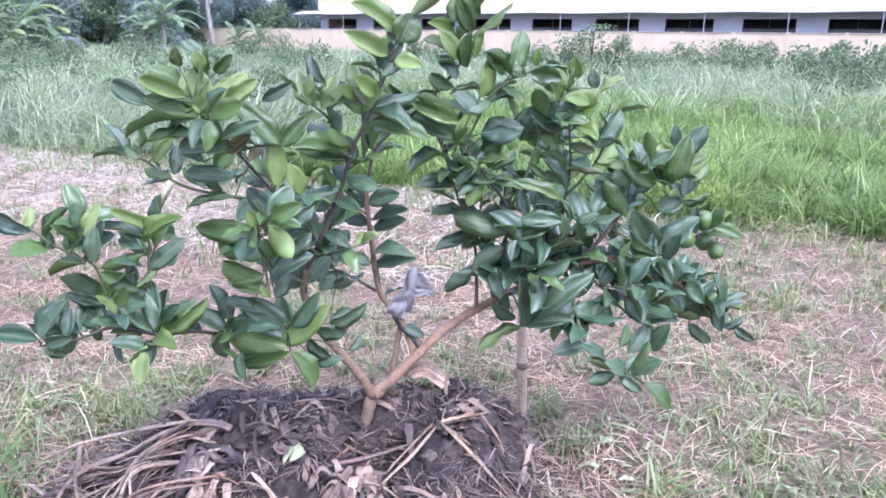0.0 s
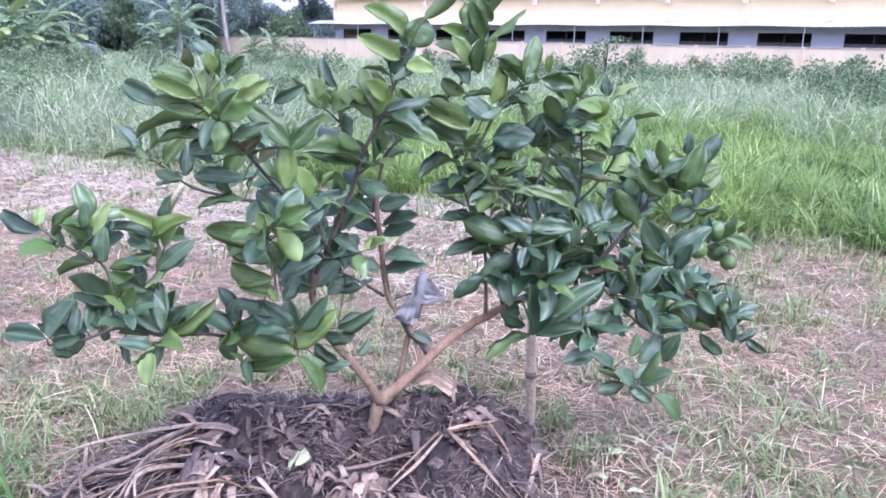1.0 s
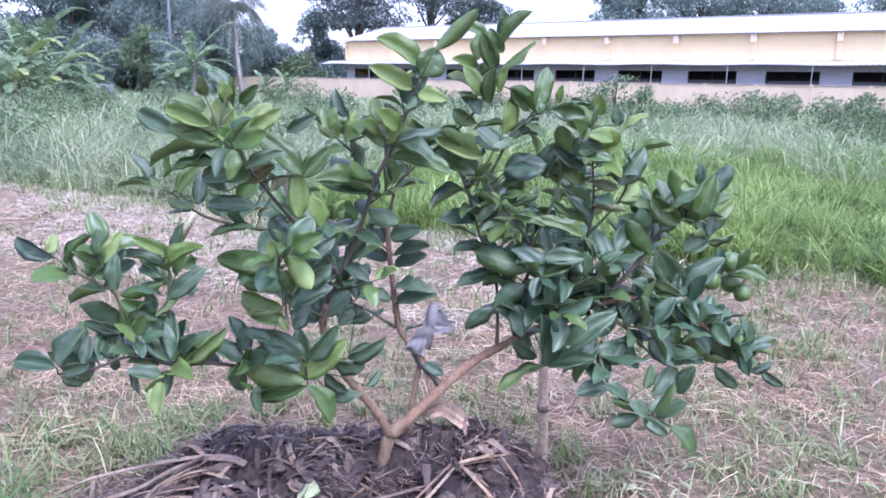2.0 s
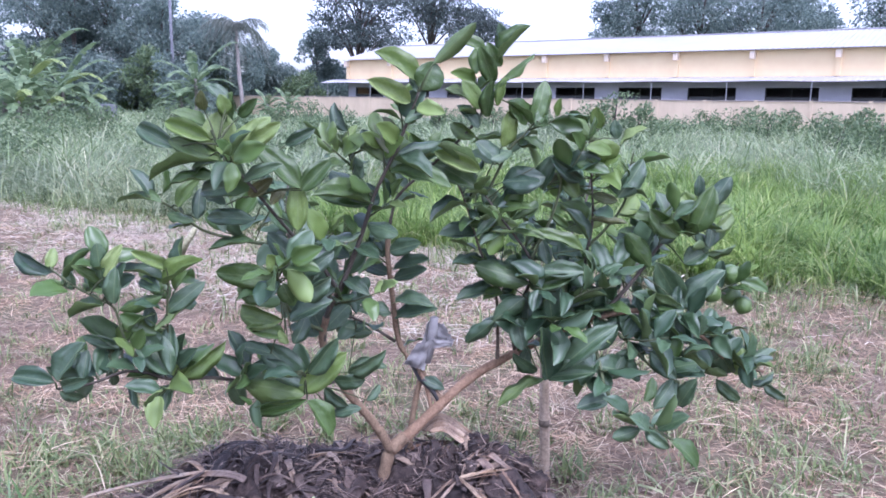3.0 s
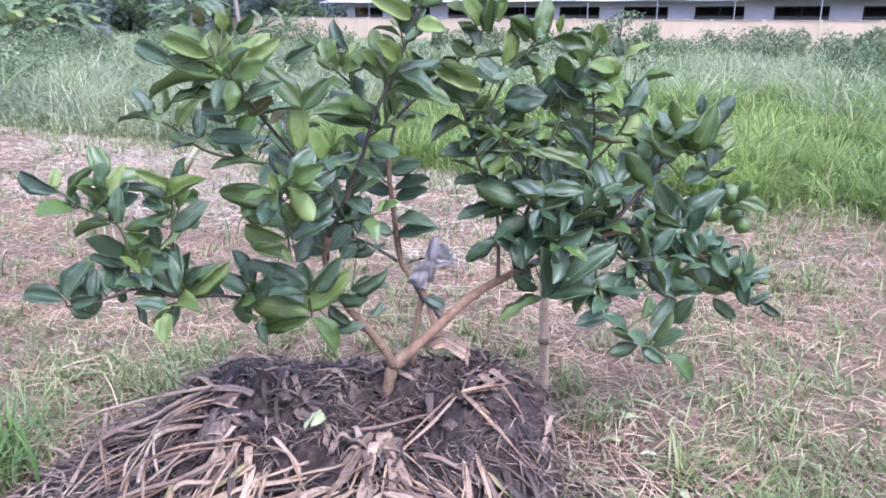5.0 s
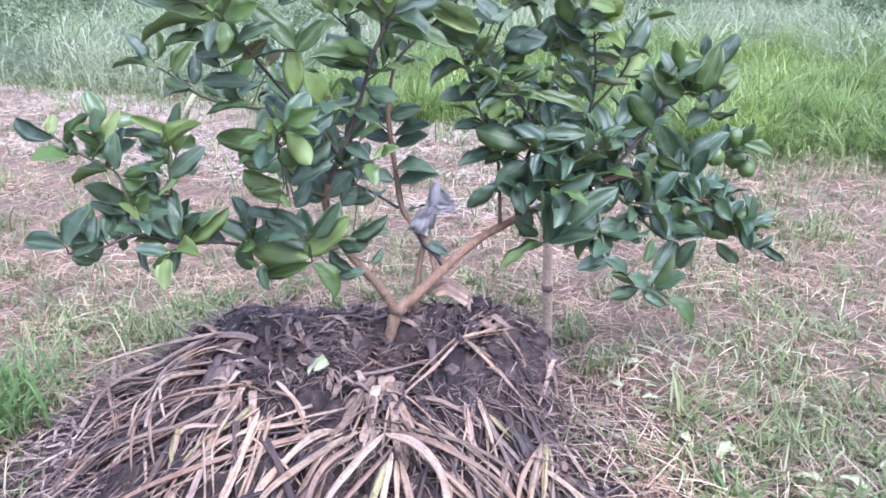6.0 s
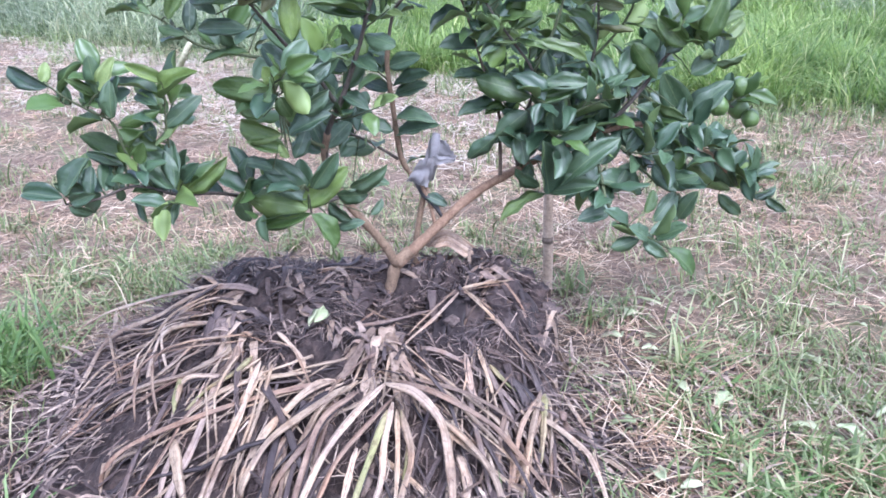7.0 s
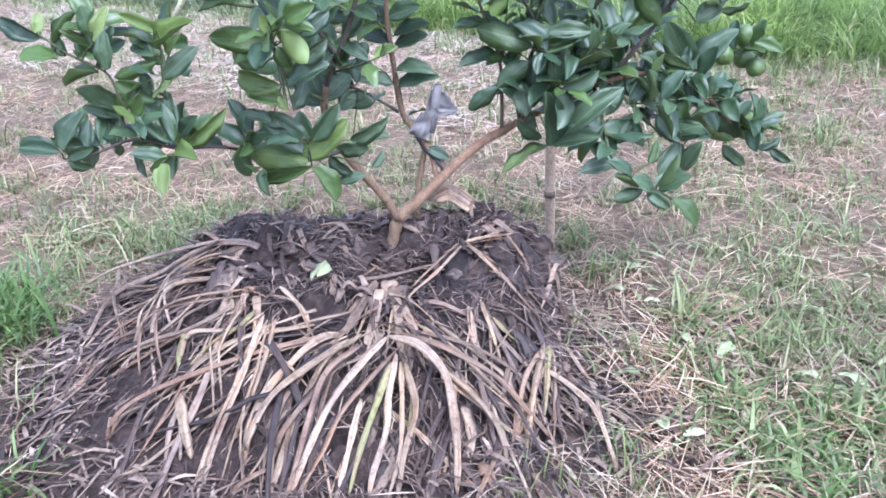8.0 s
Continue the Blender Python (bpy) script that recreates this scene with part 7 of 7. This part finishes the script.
PAPERY = stalk_mat("papery_tan_sheath", [(0.0, (0.22, 0.165, 0.115)), (1.0, (0.38, 0.3, 0.22))], "object", False)
STALK_TORN = stalk_mat("torn_tan_sheath", [(0.0, (0.13, 0.095, 0.07)), (1.0, (0.26, 0.2, 0.145))], "object", False)
rng_sheet = random.Random(19)
for i in range(56):
    sx, sy = rng_sheet.uniform(-0.72, 0.28), rng_sheet.uniform(1.42, 1.95)
    if ((sx + 0.08) / 0.2) ** 2 + ((sy - 1.56) / 0.12) ** 2 < 1 or sx > 0.0 and i % 4:
        continue
    rotten_sheet(sx, sy, rng_sheet.uniform(3.0, 6.4), rng_sheet.uniform(0.05, 0.16), rng_sheet.uniform(0.02, 0.05), i + 1, rng_sheet.choice((0, 0, 0.02)))
for i in range(12):
    sx, sy = rng_sheet.uniform(-0.6, 0.28), rng_sheet.uniform(1.05, 1.42)
    rotten_sheet(sx, sy, rng_sheet.uniform(4.2, 5.3), rng_sheet.uniform(0.08, 0.18), rng_sheet.uniform(0.02, 0.045), i + 101)
# the frayed heads of the bundles, the dark mat on the block and the pale shreds behind the trunk
HEADS = ((-0.17, 1.37, 4.5, 0.12, 0.035, 0.05), (-0.14, 1.37, 5.0, 0.13, 0.03, 0.06), (-0.2, 1.36, 4.0, 0.12, 0.03, 0.045), (-0.15, 1.40, 4.9, 0.09, 0.04, 0.06), (-0.12, 1.34, 5.4, 0.12, 0.025, 0.04), (-0.18, 1.40, 3.6, 0.08, 0.03, 0.05),
         (-0.5, 1.38, 4.4, 0.11, 0.03, 0.03), (-0.47, 1.37, 4.9, 0.12, 0.025, 0.03), (0.23, 1.4, 4.8, 0.08, 0.02, 0.02))
for i, (sx, sy, a, ln, w, z) in enumerate(HEADS):
    rotten_sheet(sx, sy, a, ln, w, 200 + i * 5, z, PAPERY if i % 3 < 2 else STALK_TORN)
for i, (sx, sy, a, ln, w) in enumerate(((0.02, 1.64, 4.7, 0.2, 0.08), (0.07, 1.62, 4.6, 0.18, 0.07), (0.12, 1.66, 4.9, 0.17, 0.07), (-0.03, 1.6, 4.5, 0.16, 0.06), (0.16, 1.7, 5.1, 0.16, 0.08), (0.2, 1.66, 5.0, 0.15, 0.06))):
    rotten_sheet(sx, sy, a, ln, w, 232 + i * 3, 0.015, SHEET)
for i in range(9):
    rotten_sheet(-0.07 + 0.014 * i, 1.86 + 0.008 * (i % 4), 0.4 + 0.55 * i, 0.07 + 0.01 * (i % 3), 0.016, 260 + i, 0.03, PAPERY)


def soil_crumbs():
    """Loose earth crumbs round the foot of the heap."""
    rng = np.random.default_rng(44)
    bm = bmesh.new()
    bmesh.ops.create_icosphere(bm, subdivisions=1, radius=1)
    ball = np.array([v.co for v in bm.verts])
    tris = [[v.index for v in f.verts] for f in bm.faces]
    bm.free()
    verts, faces = [], []
    while len(verts) < 1500 * len(ball):
        a, rr = rng.uniform(0, 2 * math.pi), 0.6 + 0.55 * rng.random()
        x, y = HEAP_C[0] - 0.15 + math.cos(a) * rr, HEAP_C[1] - 0.2 + math.sin(a) * rr * 0.85
        if x > 0.5 or y > 1.75 or not -0.2 < heap_height(x, y) < 0.12:
            continue
        r = 0.003 + 0.014 * rng.random() ** 3
        o = len(verts)
        verts.extend(ball * r * rng.uniform(0.6, 1.3, (len(ball), 1)) * np.array((1, 1, 0.7)) + np.array((x, y, max(heap_top(x, y), 0.0) + r * 0.3)) - HOFF)
        faces.extend([k + o for k in t] for t in tris)
    tagged(link_mesh("soil_crumb", verts, faces, HEAP, heap, "dark loose soil crumbs"), kind="stuff")


soil_crumbs()
rng_clod = random.Random(9)
for i in range(44):
    cx, cy = ((-0.5, 1.6), (0.1, 1.74), (-0.2, 1.8), (0.14, 1.64))[i % 4]
    clod(cx + rng_clod.uniform(-0.16, 0.16), cy + rng_clod.uniform(-0.12, 0.1), rng_clod.uniform(0.01, 0.028), i * 1.7)

for i, (x, y, r) in enumerate(((0.2, 1.8, 0.03), (0.24, 1.76, 0.035), (0.27, 1.7, 0.03), (0.08, 1.84, 0.03))):
    clod(x, y, r, 70 + i)


def pale_leaf_mesh():
    v, f, _ = SHAPES[1]
    me = bpy.data.meshes.new("leaf_blade")
    me.from_pydata(v, [], f)
    me.materials.append(WILTED)
    me.shade_smooth()
    return me


WILTED = citrus_leaf_mat("wilted_pale_leaf", [(0.0, (0.3, 0.37, 0.18)), (1.0, (0.49, 0.53, 0.32))], 0.5, 0.25)
PALE = pale_leaf_mesh()


def fallen_leaf(x, y, z, heading, length, seed):
    rng = random.Random(seed)
    t = empty("fallen_leaf", (x, y, z), "pale green wilted leaf lying on the ground" if z < 0.1 else "pale green folded leaf lying on the mulch heap", "leaf", "fallen leaves")
    for k in range(2 if z > 0.1 else 1):
        ob = new("leaf_half", PALE)
        ob.parent = t
        ob.matrix_local = pose(0, 0, 0.008, (rng.uniform(20, 60) if z > 0.1 else rng.uniform(-15, 15)) * (1 - 2 * k), rng.uniform(-12, 12), heading + 30 * k) @ Matrix.Diagonal((length, length * 0.42, length, 1))


fallen_leaf(-0.322, 1.516, 0.295, 235, 0.07, 1)
for i, (x, y, h) in enumerate(((0.565, 1.79, 10), (0.52, 1.86, 160), (0.56, 2.0, 70), (0.6, 2.03, 200), (0.5, 1.19, 100), (0.53, 1.17, 10), (0.93, 1.40, 150), (0.98, 1.42, 330), (1.02, 1.75, 20), (1.06, 1.72, 100),
                             (1.16, 1.5, 200), (0.62, 1.62, 300), (0.7, 1.5, 40), (1.3, 1.95, 120), (0.48, 1.42, 170))):
    fallen_leaf(x, y, 0.035, h, 0.055 + 0.035 * ((i * 7) % 5) / 5, 10 + i)


# ---- grass, straw and litter ----
def blades(rng, base, height, width, lean, heading=None):
    """Curved tapering grass blades; arrays in, vertices and quads out."""
    n = len(base)
    a = rng.uniform(0, 2 * math.pi, n) if heading is None else heading
    d = np.stack([np.cos(a), np.sin(a), np.zeros(n)], 1)
    f = a + rng.uniform(0.9, 2.2, n)
    s = np.stack([np.cos(f), np.sin(f), np.zeros(n)], 1)
    out = []
    for u, w in ((0, 0.8), (0.4, 1.0), (0.75, 0.7), (1.0, 0.08)):
        c = base + d * (height * lean * u ** 1.8)[:, None] + np.array((0, 0, 1)) * (height * (u - 0.45 * np.minimum(lean, 1.3) * u ** 2.4))[:, None]
        out += [c - s * (width * w / 2)[:, None], c + s * (width * w / 2)[:, None]]
    v = np.stack(out, 1).reshape(-1, 3)
    o = np.arange(n)[:, None] * 8
    q = np.concatenate([o + np.array((k, k + 1, k + 3, k + 2)) for k in (0, 2, 4)], 1).reshape(-1, 4)
    return v, q


def grass(name, pts, height, width, lean, mat, label, seed, heading=None):
    rng = np.random.default_rng(seed)
    v, q = blades(rng, pts, height, width, lean, heading)
    return tagged(new(name, quads_mesh(name, v, q, mat)), label, "grass", kind="stuff")


def on_ground(x, y):
    return np.stack([x, y, np.array([ground_height(a, b) for a, b in zip(x, y)]) - 0.01], 1)


def clumps(rng, places, blades_each, reach):
    """Blade feet gathered in clumps, with the way each leans and a size for its clump."""
    c = np.array(places)
    k = np.repeat(np.arange(len(c)), rng.integers(blades_each // 2, blades_each * 3 // 2, len(c)))
    d = rng.normal(0, 1, (len(k), 2))
    size = rng.uniform(0.65, 1.35, len(c))[k]
    xy = c[k] + d * reach * size[:, None]
    return xy[:, 0], xy[:, 1], np.arctan2(d[:, 1], d[:, 0]) + rng.normal(0, 0.6, len(k)), size


def build_grass():
    rng = np.random.default_rng(2)
    # bright grass beside the mown strip: a low sward, then arching clumps over it
    n = 26000
    u = 12.5 * rng.random(n) ** 1.5
    x = rng.uniform(-3.0, 9.5, n)
    y = mown_edge(x) + u + 0.3 * patchy(x, u, 1.2, 1) - 0.35 * rng.random(n) ** 3 * (rng.random(n) < 0.4)
    k = ((np.abs(x) < 0.66 * y + 0.3) | (rng.random(n) < 0.4)) & (x + 0.35 * patchy(x, y, 0.8, 6) * 4 > -1.6)
    x, y, u = x[k], y[k], u[k]
    big = 1 + 0.6 * patchy(x, y, 0.9, 4) + 0.3 * patchy(x, y, 2.6, 24)
    h = rng.uniform(0.1, 0.27, len(x)) * big * np.minimum(1, 0.45 + u * 1.5)
    grass("bright_grass", on_ground(x, y), h, rng.uniform(0.005, 0.011, len(x)) * (1 + y * 0.04), rng.uniform(0.25, 1.2, len(x)), GRASS_BRIGHT, "lush bright green grass beside the mown strip", 3)
    spots = []
    for i in range(3400):
        ax = rng.uniform(-2.4, 9.0)
        ay = mown_edge(ax) + 0.1 + 12.5 * rng.random() ** 1.7
        mound = 0.6 * noise.noise((ax * 0.9, ay * 0.9, 4)) + 0.5 * noise.noise((ax * 2.6, ay * 2.6, 24))
        if abs(ax) < 0.66 * ay + 0.3 and ax + 1.4 * noise.noise((ax * 0.8, ay * 0.8, 6)) > -1.4 and mound > rng.uniform(-0.45, 0.25):
            spots.append((ax, ay))
    x, y, lean_to, size = clumps(rng, spots, 30, 0.06)
    big = 1 + 0.6 * patchy(x, y, 0.9, 4) + 0.45 * patchy(x, y, 2.6, 24)
    grass("grass_clumps", on_ground(x, y), rng.uniform(0.2, 0.46, len(x)) * size * big, rng.uniform(0.006, 0.012, len(x)) * (1 + y * 0.04), rng.uniform(0.3, 1.35, len(x)), GRASS_BRIGHT, "thick arching clumps of bright green grass", 33, lean_to)
    # tall bluish grass over the rest of the field
    n = 98000
    d = 6.0 * (58 / 6.0) ** (rng.random(n) ** 0.85)
    x = np.where(rng.random(n) < 0.8, rng.uniform(-0.75, 0.75, n) * d, rng.uniform(-1.6, 1.3, n) * d)
    u = d - mown_edge(x)
    left = x + 0.35 * patchy(x, d, 0.8, 6) * 4 < -1.2
    k = (u > 0.1) & (left | (u > 10.0 + 2.5 * patchy(x, d, 0.3, 2))) & (d < 57 - 0.667 * (x - 2))
    x, d, u = x[k], d[k], u[k]
    big = 1 + 0.6 * patchy(x, d, 0.35, 9) + 0.4 * patchy(x, d, 1.1, 19)
    h = rng.uniform(0.25, 0.8, len(x)) * big * np.minimum(1, 0.45 + u * 0.5)
    h[rng.random(len(x)) < 0.03] *= 1.45
    grass("tall_grass", on_ground(x, d), h, rng.uniform(0.006, 0.013, len(x)) * (0.7 + d * 0.075), rng.uniform(0.4, 2.2, len(x)), GRASS_TALL, "tall unmown bluish green field grass", 5)
    # leafy weeds and broad arching blades that break up the tall grass
    cs, rs = [], []
    for i in range(300):
        d = 9.0 * (52 / 9.0) ** rng.random()
        x = rng.uniform(-0.72, 0.72) * d
        if noise.noise((x * 0.3, d * 0.3, 61)) < 0.02 or d - mown_edge(x) < (2.5 if x < -1.5 else 7) or d > 54 - 0.667 * (x - 2) or x > 0 and rng.random() < 0.55:
            continue
        r = rng.uniform(0.15, 0.5)
        cs.append((x, d, rng.uniform(0.3, 0.75)))
        rs.append(r)
    v, q = clump_leaves(rng, cs, rs, 20000, 0.085)
    tagged(new("leafy_weeds", quads_mesh("leafy_weeds", v, q, FAR_MID)), "leafy weeds growing through the tall grass", "weeds", kind="stuff")
    spots = []
    for i in range(900):
        d = 7.5 * (48 / 7.5) ** rng.random()
        x = rng.uniform(-0.7, 0.7) * d
        if d - mown_edge(x) > (1.0 if x < -1.5 else 6) and d < 54 - 0.667 * (x - 2) and noise.noise((x * 0.25, d * 0.25, 8)) > rng.uniform(-0.5, 0.3):
            spots.append((x, d))
    x, d, lean_to, size = clumps(rng, spots, 26, 0.13)
    grass("reed_clumps", on_ground(x, d), rng.uniform(0.5, 1.0, len(x)) * size, rng.uniform(0.009, 0.02, len(x)) * (1 + 0.025 * d), rng.uniform(0.4, 1.6, len(x)), GRASS_REED, "broad arching reed blades in the field", 15, lean_to)
    # tufts scattered over the mown strip
    tx, ty, th, tw = [], [], [], []

    def tuft(ax, ay, spread, m, h, w):
        if heap_height(ax, ay) > 0.02 or ay > mown_edge(ax) + 0.2:
            return
        tx.extend(ax + rng.normal(0, spread, m))
        ty.extend(ay + rng.normal(0, spread, m))
        th.extend(h * rng.uniform(0.45, 1.5, m) * rng.uniform(0.7, 1.3))
        tw.extend(w * rng.uniform(0.7, 1.5, m) * (1 + 0.12 * ay))
    for i in range(3100):
        ay = 1.0 + 6.3 * rng.random() ** 1.1
        ax = rng.uniform(-0.7, 0.7) * (ay + 0.3)
        if i % 4 == 0:
            ax, ay = rng.uniform(-7.5, 6.5), rng.uniform(-3.0, 7.0)
        if ax > 0.3 and ay < 3.2 and i % 2:
            continue
        if noise.noise((ax * 1.3, ay * 1.3, 31)) + 0.4 * noise.noise((ax * 4, ay * 4, 32)) > rng.uniform(-0.3, 0.32):
            tuft(ax, ay, rng.uniform(0.02, 0.05), rng.integers(5, 18), rng.uniform(0.06, 0.11), 0.0038)
    for i in range(480):
        ax = rng.uniform(-4, 5)
        ay = mown_edge(ax) - 0.2 - 2.6 * rng.random() ** 1.5
        if noise.noise((ax * 1.1, ay * 1.1, 41)) > rng.uniform(-0.5, 0.3):
            tuft(ax, ay, rng.uniform(0.03, 0.06), rng.integers(6, 18), rng.uniform(0.08, 0.14), 0.004)
    for i in range(700):
        ay = 1.5 + 3.8 * rng.random()
        ax = 0.45 + rng.random() * 0.5 * (ay + 0.8)
        if noise.noise((ax * 1.6, ay * 1.6, 51)) + 0.3 * noise.noise((ax * 5, ay * 5, 52)) > rng.uniform(-0.15, 0.35):
            tuft(ax, ay, rng.uniform(0.02, 0.06), rng.integers(5, 16), rng.uniform(0.06, 0.12), 0.0042)
    # ragged fringe where the mown strip meets the grass
    for i in range(210):
        ax = rng.uniform(-7, 4.5)
        tuft(ax, mown_edge(ax) + 0.15 - 0.9 * rng.random() ** 2, 0.06, rng.integers(8, 22), 0.16, 0.0045)
    # thicker patches near the heap: place, reach, number of tufts, blade height and width
    for ax, ay, reach, n, h, w in ((0.82, 1.1, 0.15, 14, 0.085, 0.006), (0.66, 1.18, 0.1, 9, 0.08, 0.006), (0.65, 1.38, 0.05, 6, 0.1, 0.006), (0.58, 1.55, 0.05, 6, 0.09, 0.005), (0.5, 2.07, 0.06, 9, 0.09, 0.004),
                                   (1.07, 1.54, 0.09, 14, 0.07, 0.005), (1.25, 1.8, 0.13, 20, 0.08, 0.005), (1.02, 2.08, 0.09, 13, 0.09, 0.004), (1.54, 2.45, 0.16, 16, 0.08, 0.004), (0.69, 1.71, 0.03, 6, 0.11, 0.006),
                                   (0.96, 1.17, 0.12, 15, 0.08, 0.008), (0.9, 1.32, 0.13, 13, 0.07, 0.007), (1.15, 1.35, 0.13, 13, 0.07, 0.007), (-1.48, 2.33, 0.1, 12, 0.09, 0.004), (-1.08, 2.3, 0.09, 10, 0.09, 0.0045), (-0.9, 2.42, 0.06, 9, 0.09, 0.005), (-0.9, 2.06, 0.06, 8, 0.08, 0.006),
                                   (-1.13, 2.18, 0.06, 8, 0.08, 0.006), (-1.9, 2.8, 0.14, 14, 0.09, 0.004), (-0.6, 2.73, 0.08, 8, 0.09, 0.004), (1.33, 2.35, 0.1, 12, 0.09, 0.004), (0.0, 2.6, 0.12, 10, 0.09, 0.004),
                                   (-1.24, 2.34, 0.03, 5, 0.1, 0.006), (-1.46, 2.26, 0.04, 4, 0.09, 0.006), (-1.0, 2.17, 0.04, 6, 0.11, 0.006), (-0.92, 2.54, 0.04, 4, 0.08, 0.005), (-0.7, 2.55, 0.04, 3, 0.09, 0.005), (-1.39, 1.97, 0.05, 4, 0.1, 0.006),
                                   (0.08, 2.5, 0.03, 3, 0.1, 0.004), (-0.27, 2.6, 0.04, 4, 0.1, 0.005), (-0.47, 2.52, 0.05, 5, 0.1, 0.005), (0.4, 2.26, 0.04, 4, 0.09, 0.005), (0.23, 2.45, 0.03, 2, 0.08, 0.004)):
        for i in range(n):
            tuft(ax + rng.normal(0, reach), ay + rng.normal(0, reach), 0.022, rng.integers(7, 16), h, w)
    x, y = np.array(tx), np.array(ty)
    grass("weed_tufts", on_ground(x, y), np.array(th), np.array(tw), rng.uniform(0.2, 1.3, len(x)), GRASS_WEED, "small green weed tufts among the straw", 7)
    n = 300
    x, y = rng.normal(-1.33, 0.075, n), rng.normal(1.66, 0.1, n)
    grass("grass_clump", on_ground(x, y), rng.uniform(0.09, 0.24, n), rng.uniform(0.006, 0.013, n), rng.uniform(0.2, 1.2, n), GRASS_FRESH, "bright green broad-bladed grass clump beside the heap", 8)
    spots = [(0.62 + 0.75 * rng.random(), 0.95 + 0.42 * rng.random()) for i in range(46)] + [(0.72 + 0.1 * rng.random(), 1.5 + 0.3 * rng.random()) for i in range(5)] + [(-1.02 + 0.12 * rng.random(), 0.98 + 0.1 * rng.random()) for i in range(3)]
    x, y, lean_to, size = clumps(rng, spots, 11, 0.02)
    grass("broad_weeds", on_ground(x, y), rng.uniform(0.04, 0.11, len(x)) * size, rng.uniform(0.007, 0.014, len(x)), rng.uniform(0.5, 1.6, len(x)), GRASS_FRESH, "low broad-leaved green weeds near the heap", 18, lean_to)
    # cut straw lying on the strip
    n = 185000
    y = 0.7 + 7.8 * rng.random(n) ** 1.25
    x = rng.uniform(-0.72, 0.72, n) * (y + 0.5)
    wide = rng.random(n) < 0.33
    x = np.where(wide, rng.uniform(-7.5, 6.5, n), x)
    y = np.where(wide, rng.uniform(-3.0, 7.5, n), y)
    k = (y < mown_edge(x) + 0.35) & np.array([heap_height(a, b) < 0.03 for a, b in zip(x, y)])
    k &= patchy(x, y, 1.1, 12) + 0.5 * patchy(x, y, 4, 13) > rng.uniform(-1.0, 0.2, n)
    k &= (x < 0.6) | (y > 2.6) | (rng.random(n) < 0.7)
    k &= (((x + 0.4) / 0.85) ** 2 + ((y - 1.3) / 0.6) ** 2 > 1) | (rng.random(n) < 0.12)
    x, y = x[k], y[k]
    p = on_ground(x, y) + np.array((0, 0, 1)) * (0.003 + 0.06 * rng.random(len(x)) ** 2)[:, None]
    v, q = ribbons(rng, p, rng.uniform(0, 2 * math.pi, len(x)), 0.035 + 0.15 * rng.random(len(x)) ** 2, rng.uniform(0.0012, 0.0031, len(x)) * (0.8 + 0.13 * np.abs(y)), rng.normal(0, 0.2, len(x)), rng.uniform(-0.18, 0.18, len(x)), 0.04)
    tagged(new("straw_litter", quads_mesh("straw_litter", v, q, STRAW)), "dry cut straw lying over the field", "straw", kind="stuff")
    # a bleached swath left along the edge of the strip
    n = 42000
    x = rng.uniform(-6.5, 2.5, n)
    y = mown_edge(x) - 0.1 - 2.6 * rng.random(n) ** 1.3
    k = (patchy(x, y, 0.7, 71) + 0.5 * patchy(x, y, 2.5, 72) > rng.uniform(-0.45, 0.35, n)) & (x < 0.6 + rng.normal(0, 0.7, n)) & (y > 3.0)
    x, y = x[k], y[k]
    p = on_ground(x, y) + np.array((0, 0, 1)) * (0.02 + 0.05 * rng.random(len(x)))[:, None]
    v, q = ribbons(rng, p, rng.uniform(0, 2 * math.pi, len(x)), 0.05 + 0.16 * rng.random(len(x)) ** 2, rng.uniform(0.0025, 0.005, len(x)), rng.normal(0, 0.15, len(x)), rng.uniform(-0.2, 0.2, len(x)), 0.05)
    tagged(new("bleached_straw", quads_mesh("bleached_straw", v, q, STRAW_PALE)), "pale bleached straw along the field edge", "straw", kind="stuff")
    n = 380
    x, y = 0.45 + 1.6 * rng.random(n), 0.85 + 1.5 * rng.random(n)
    p = on_ground(x, y) + np.array((0, 0, 0.03))
    v, q = ribbons(rng, p, rng.uniform(0, 2 * math.pi, n), rng.uniform(0.03, 0.09, n), rng.uniform(0.004, 0.012, n), rng.normal(0.05, 0.15, n), rng.uniform(-0.3, 0.3, n))
    tagged(new("cut_grass_litter", quads_mesh("cut_grass_litter", v, q, GRASS_PALE)), "wilting pale green cut grass pieces", "grass", kind="stuff")


build_grass()
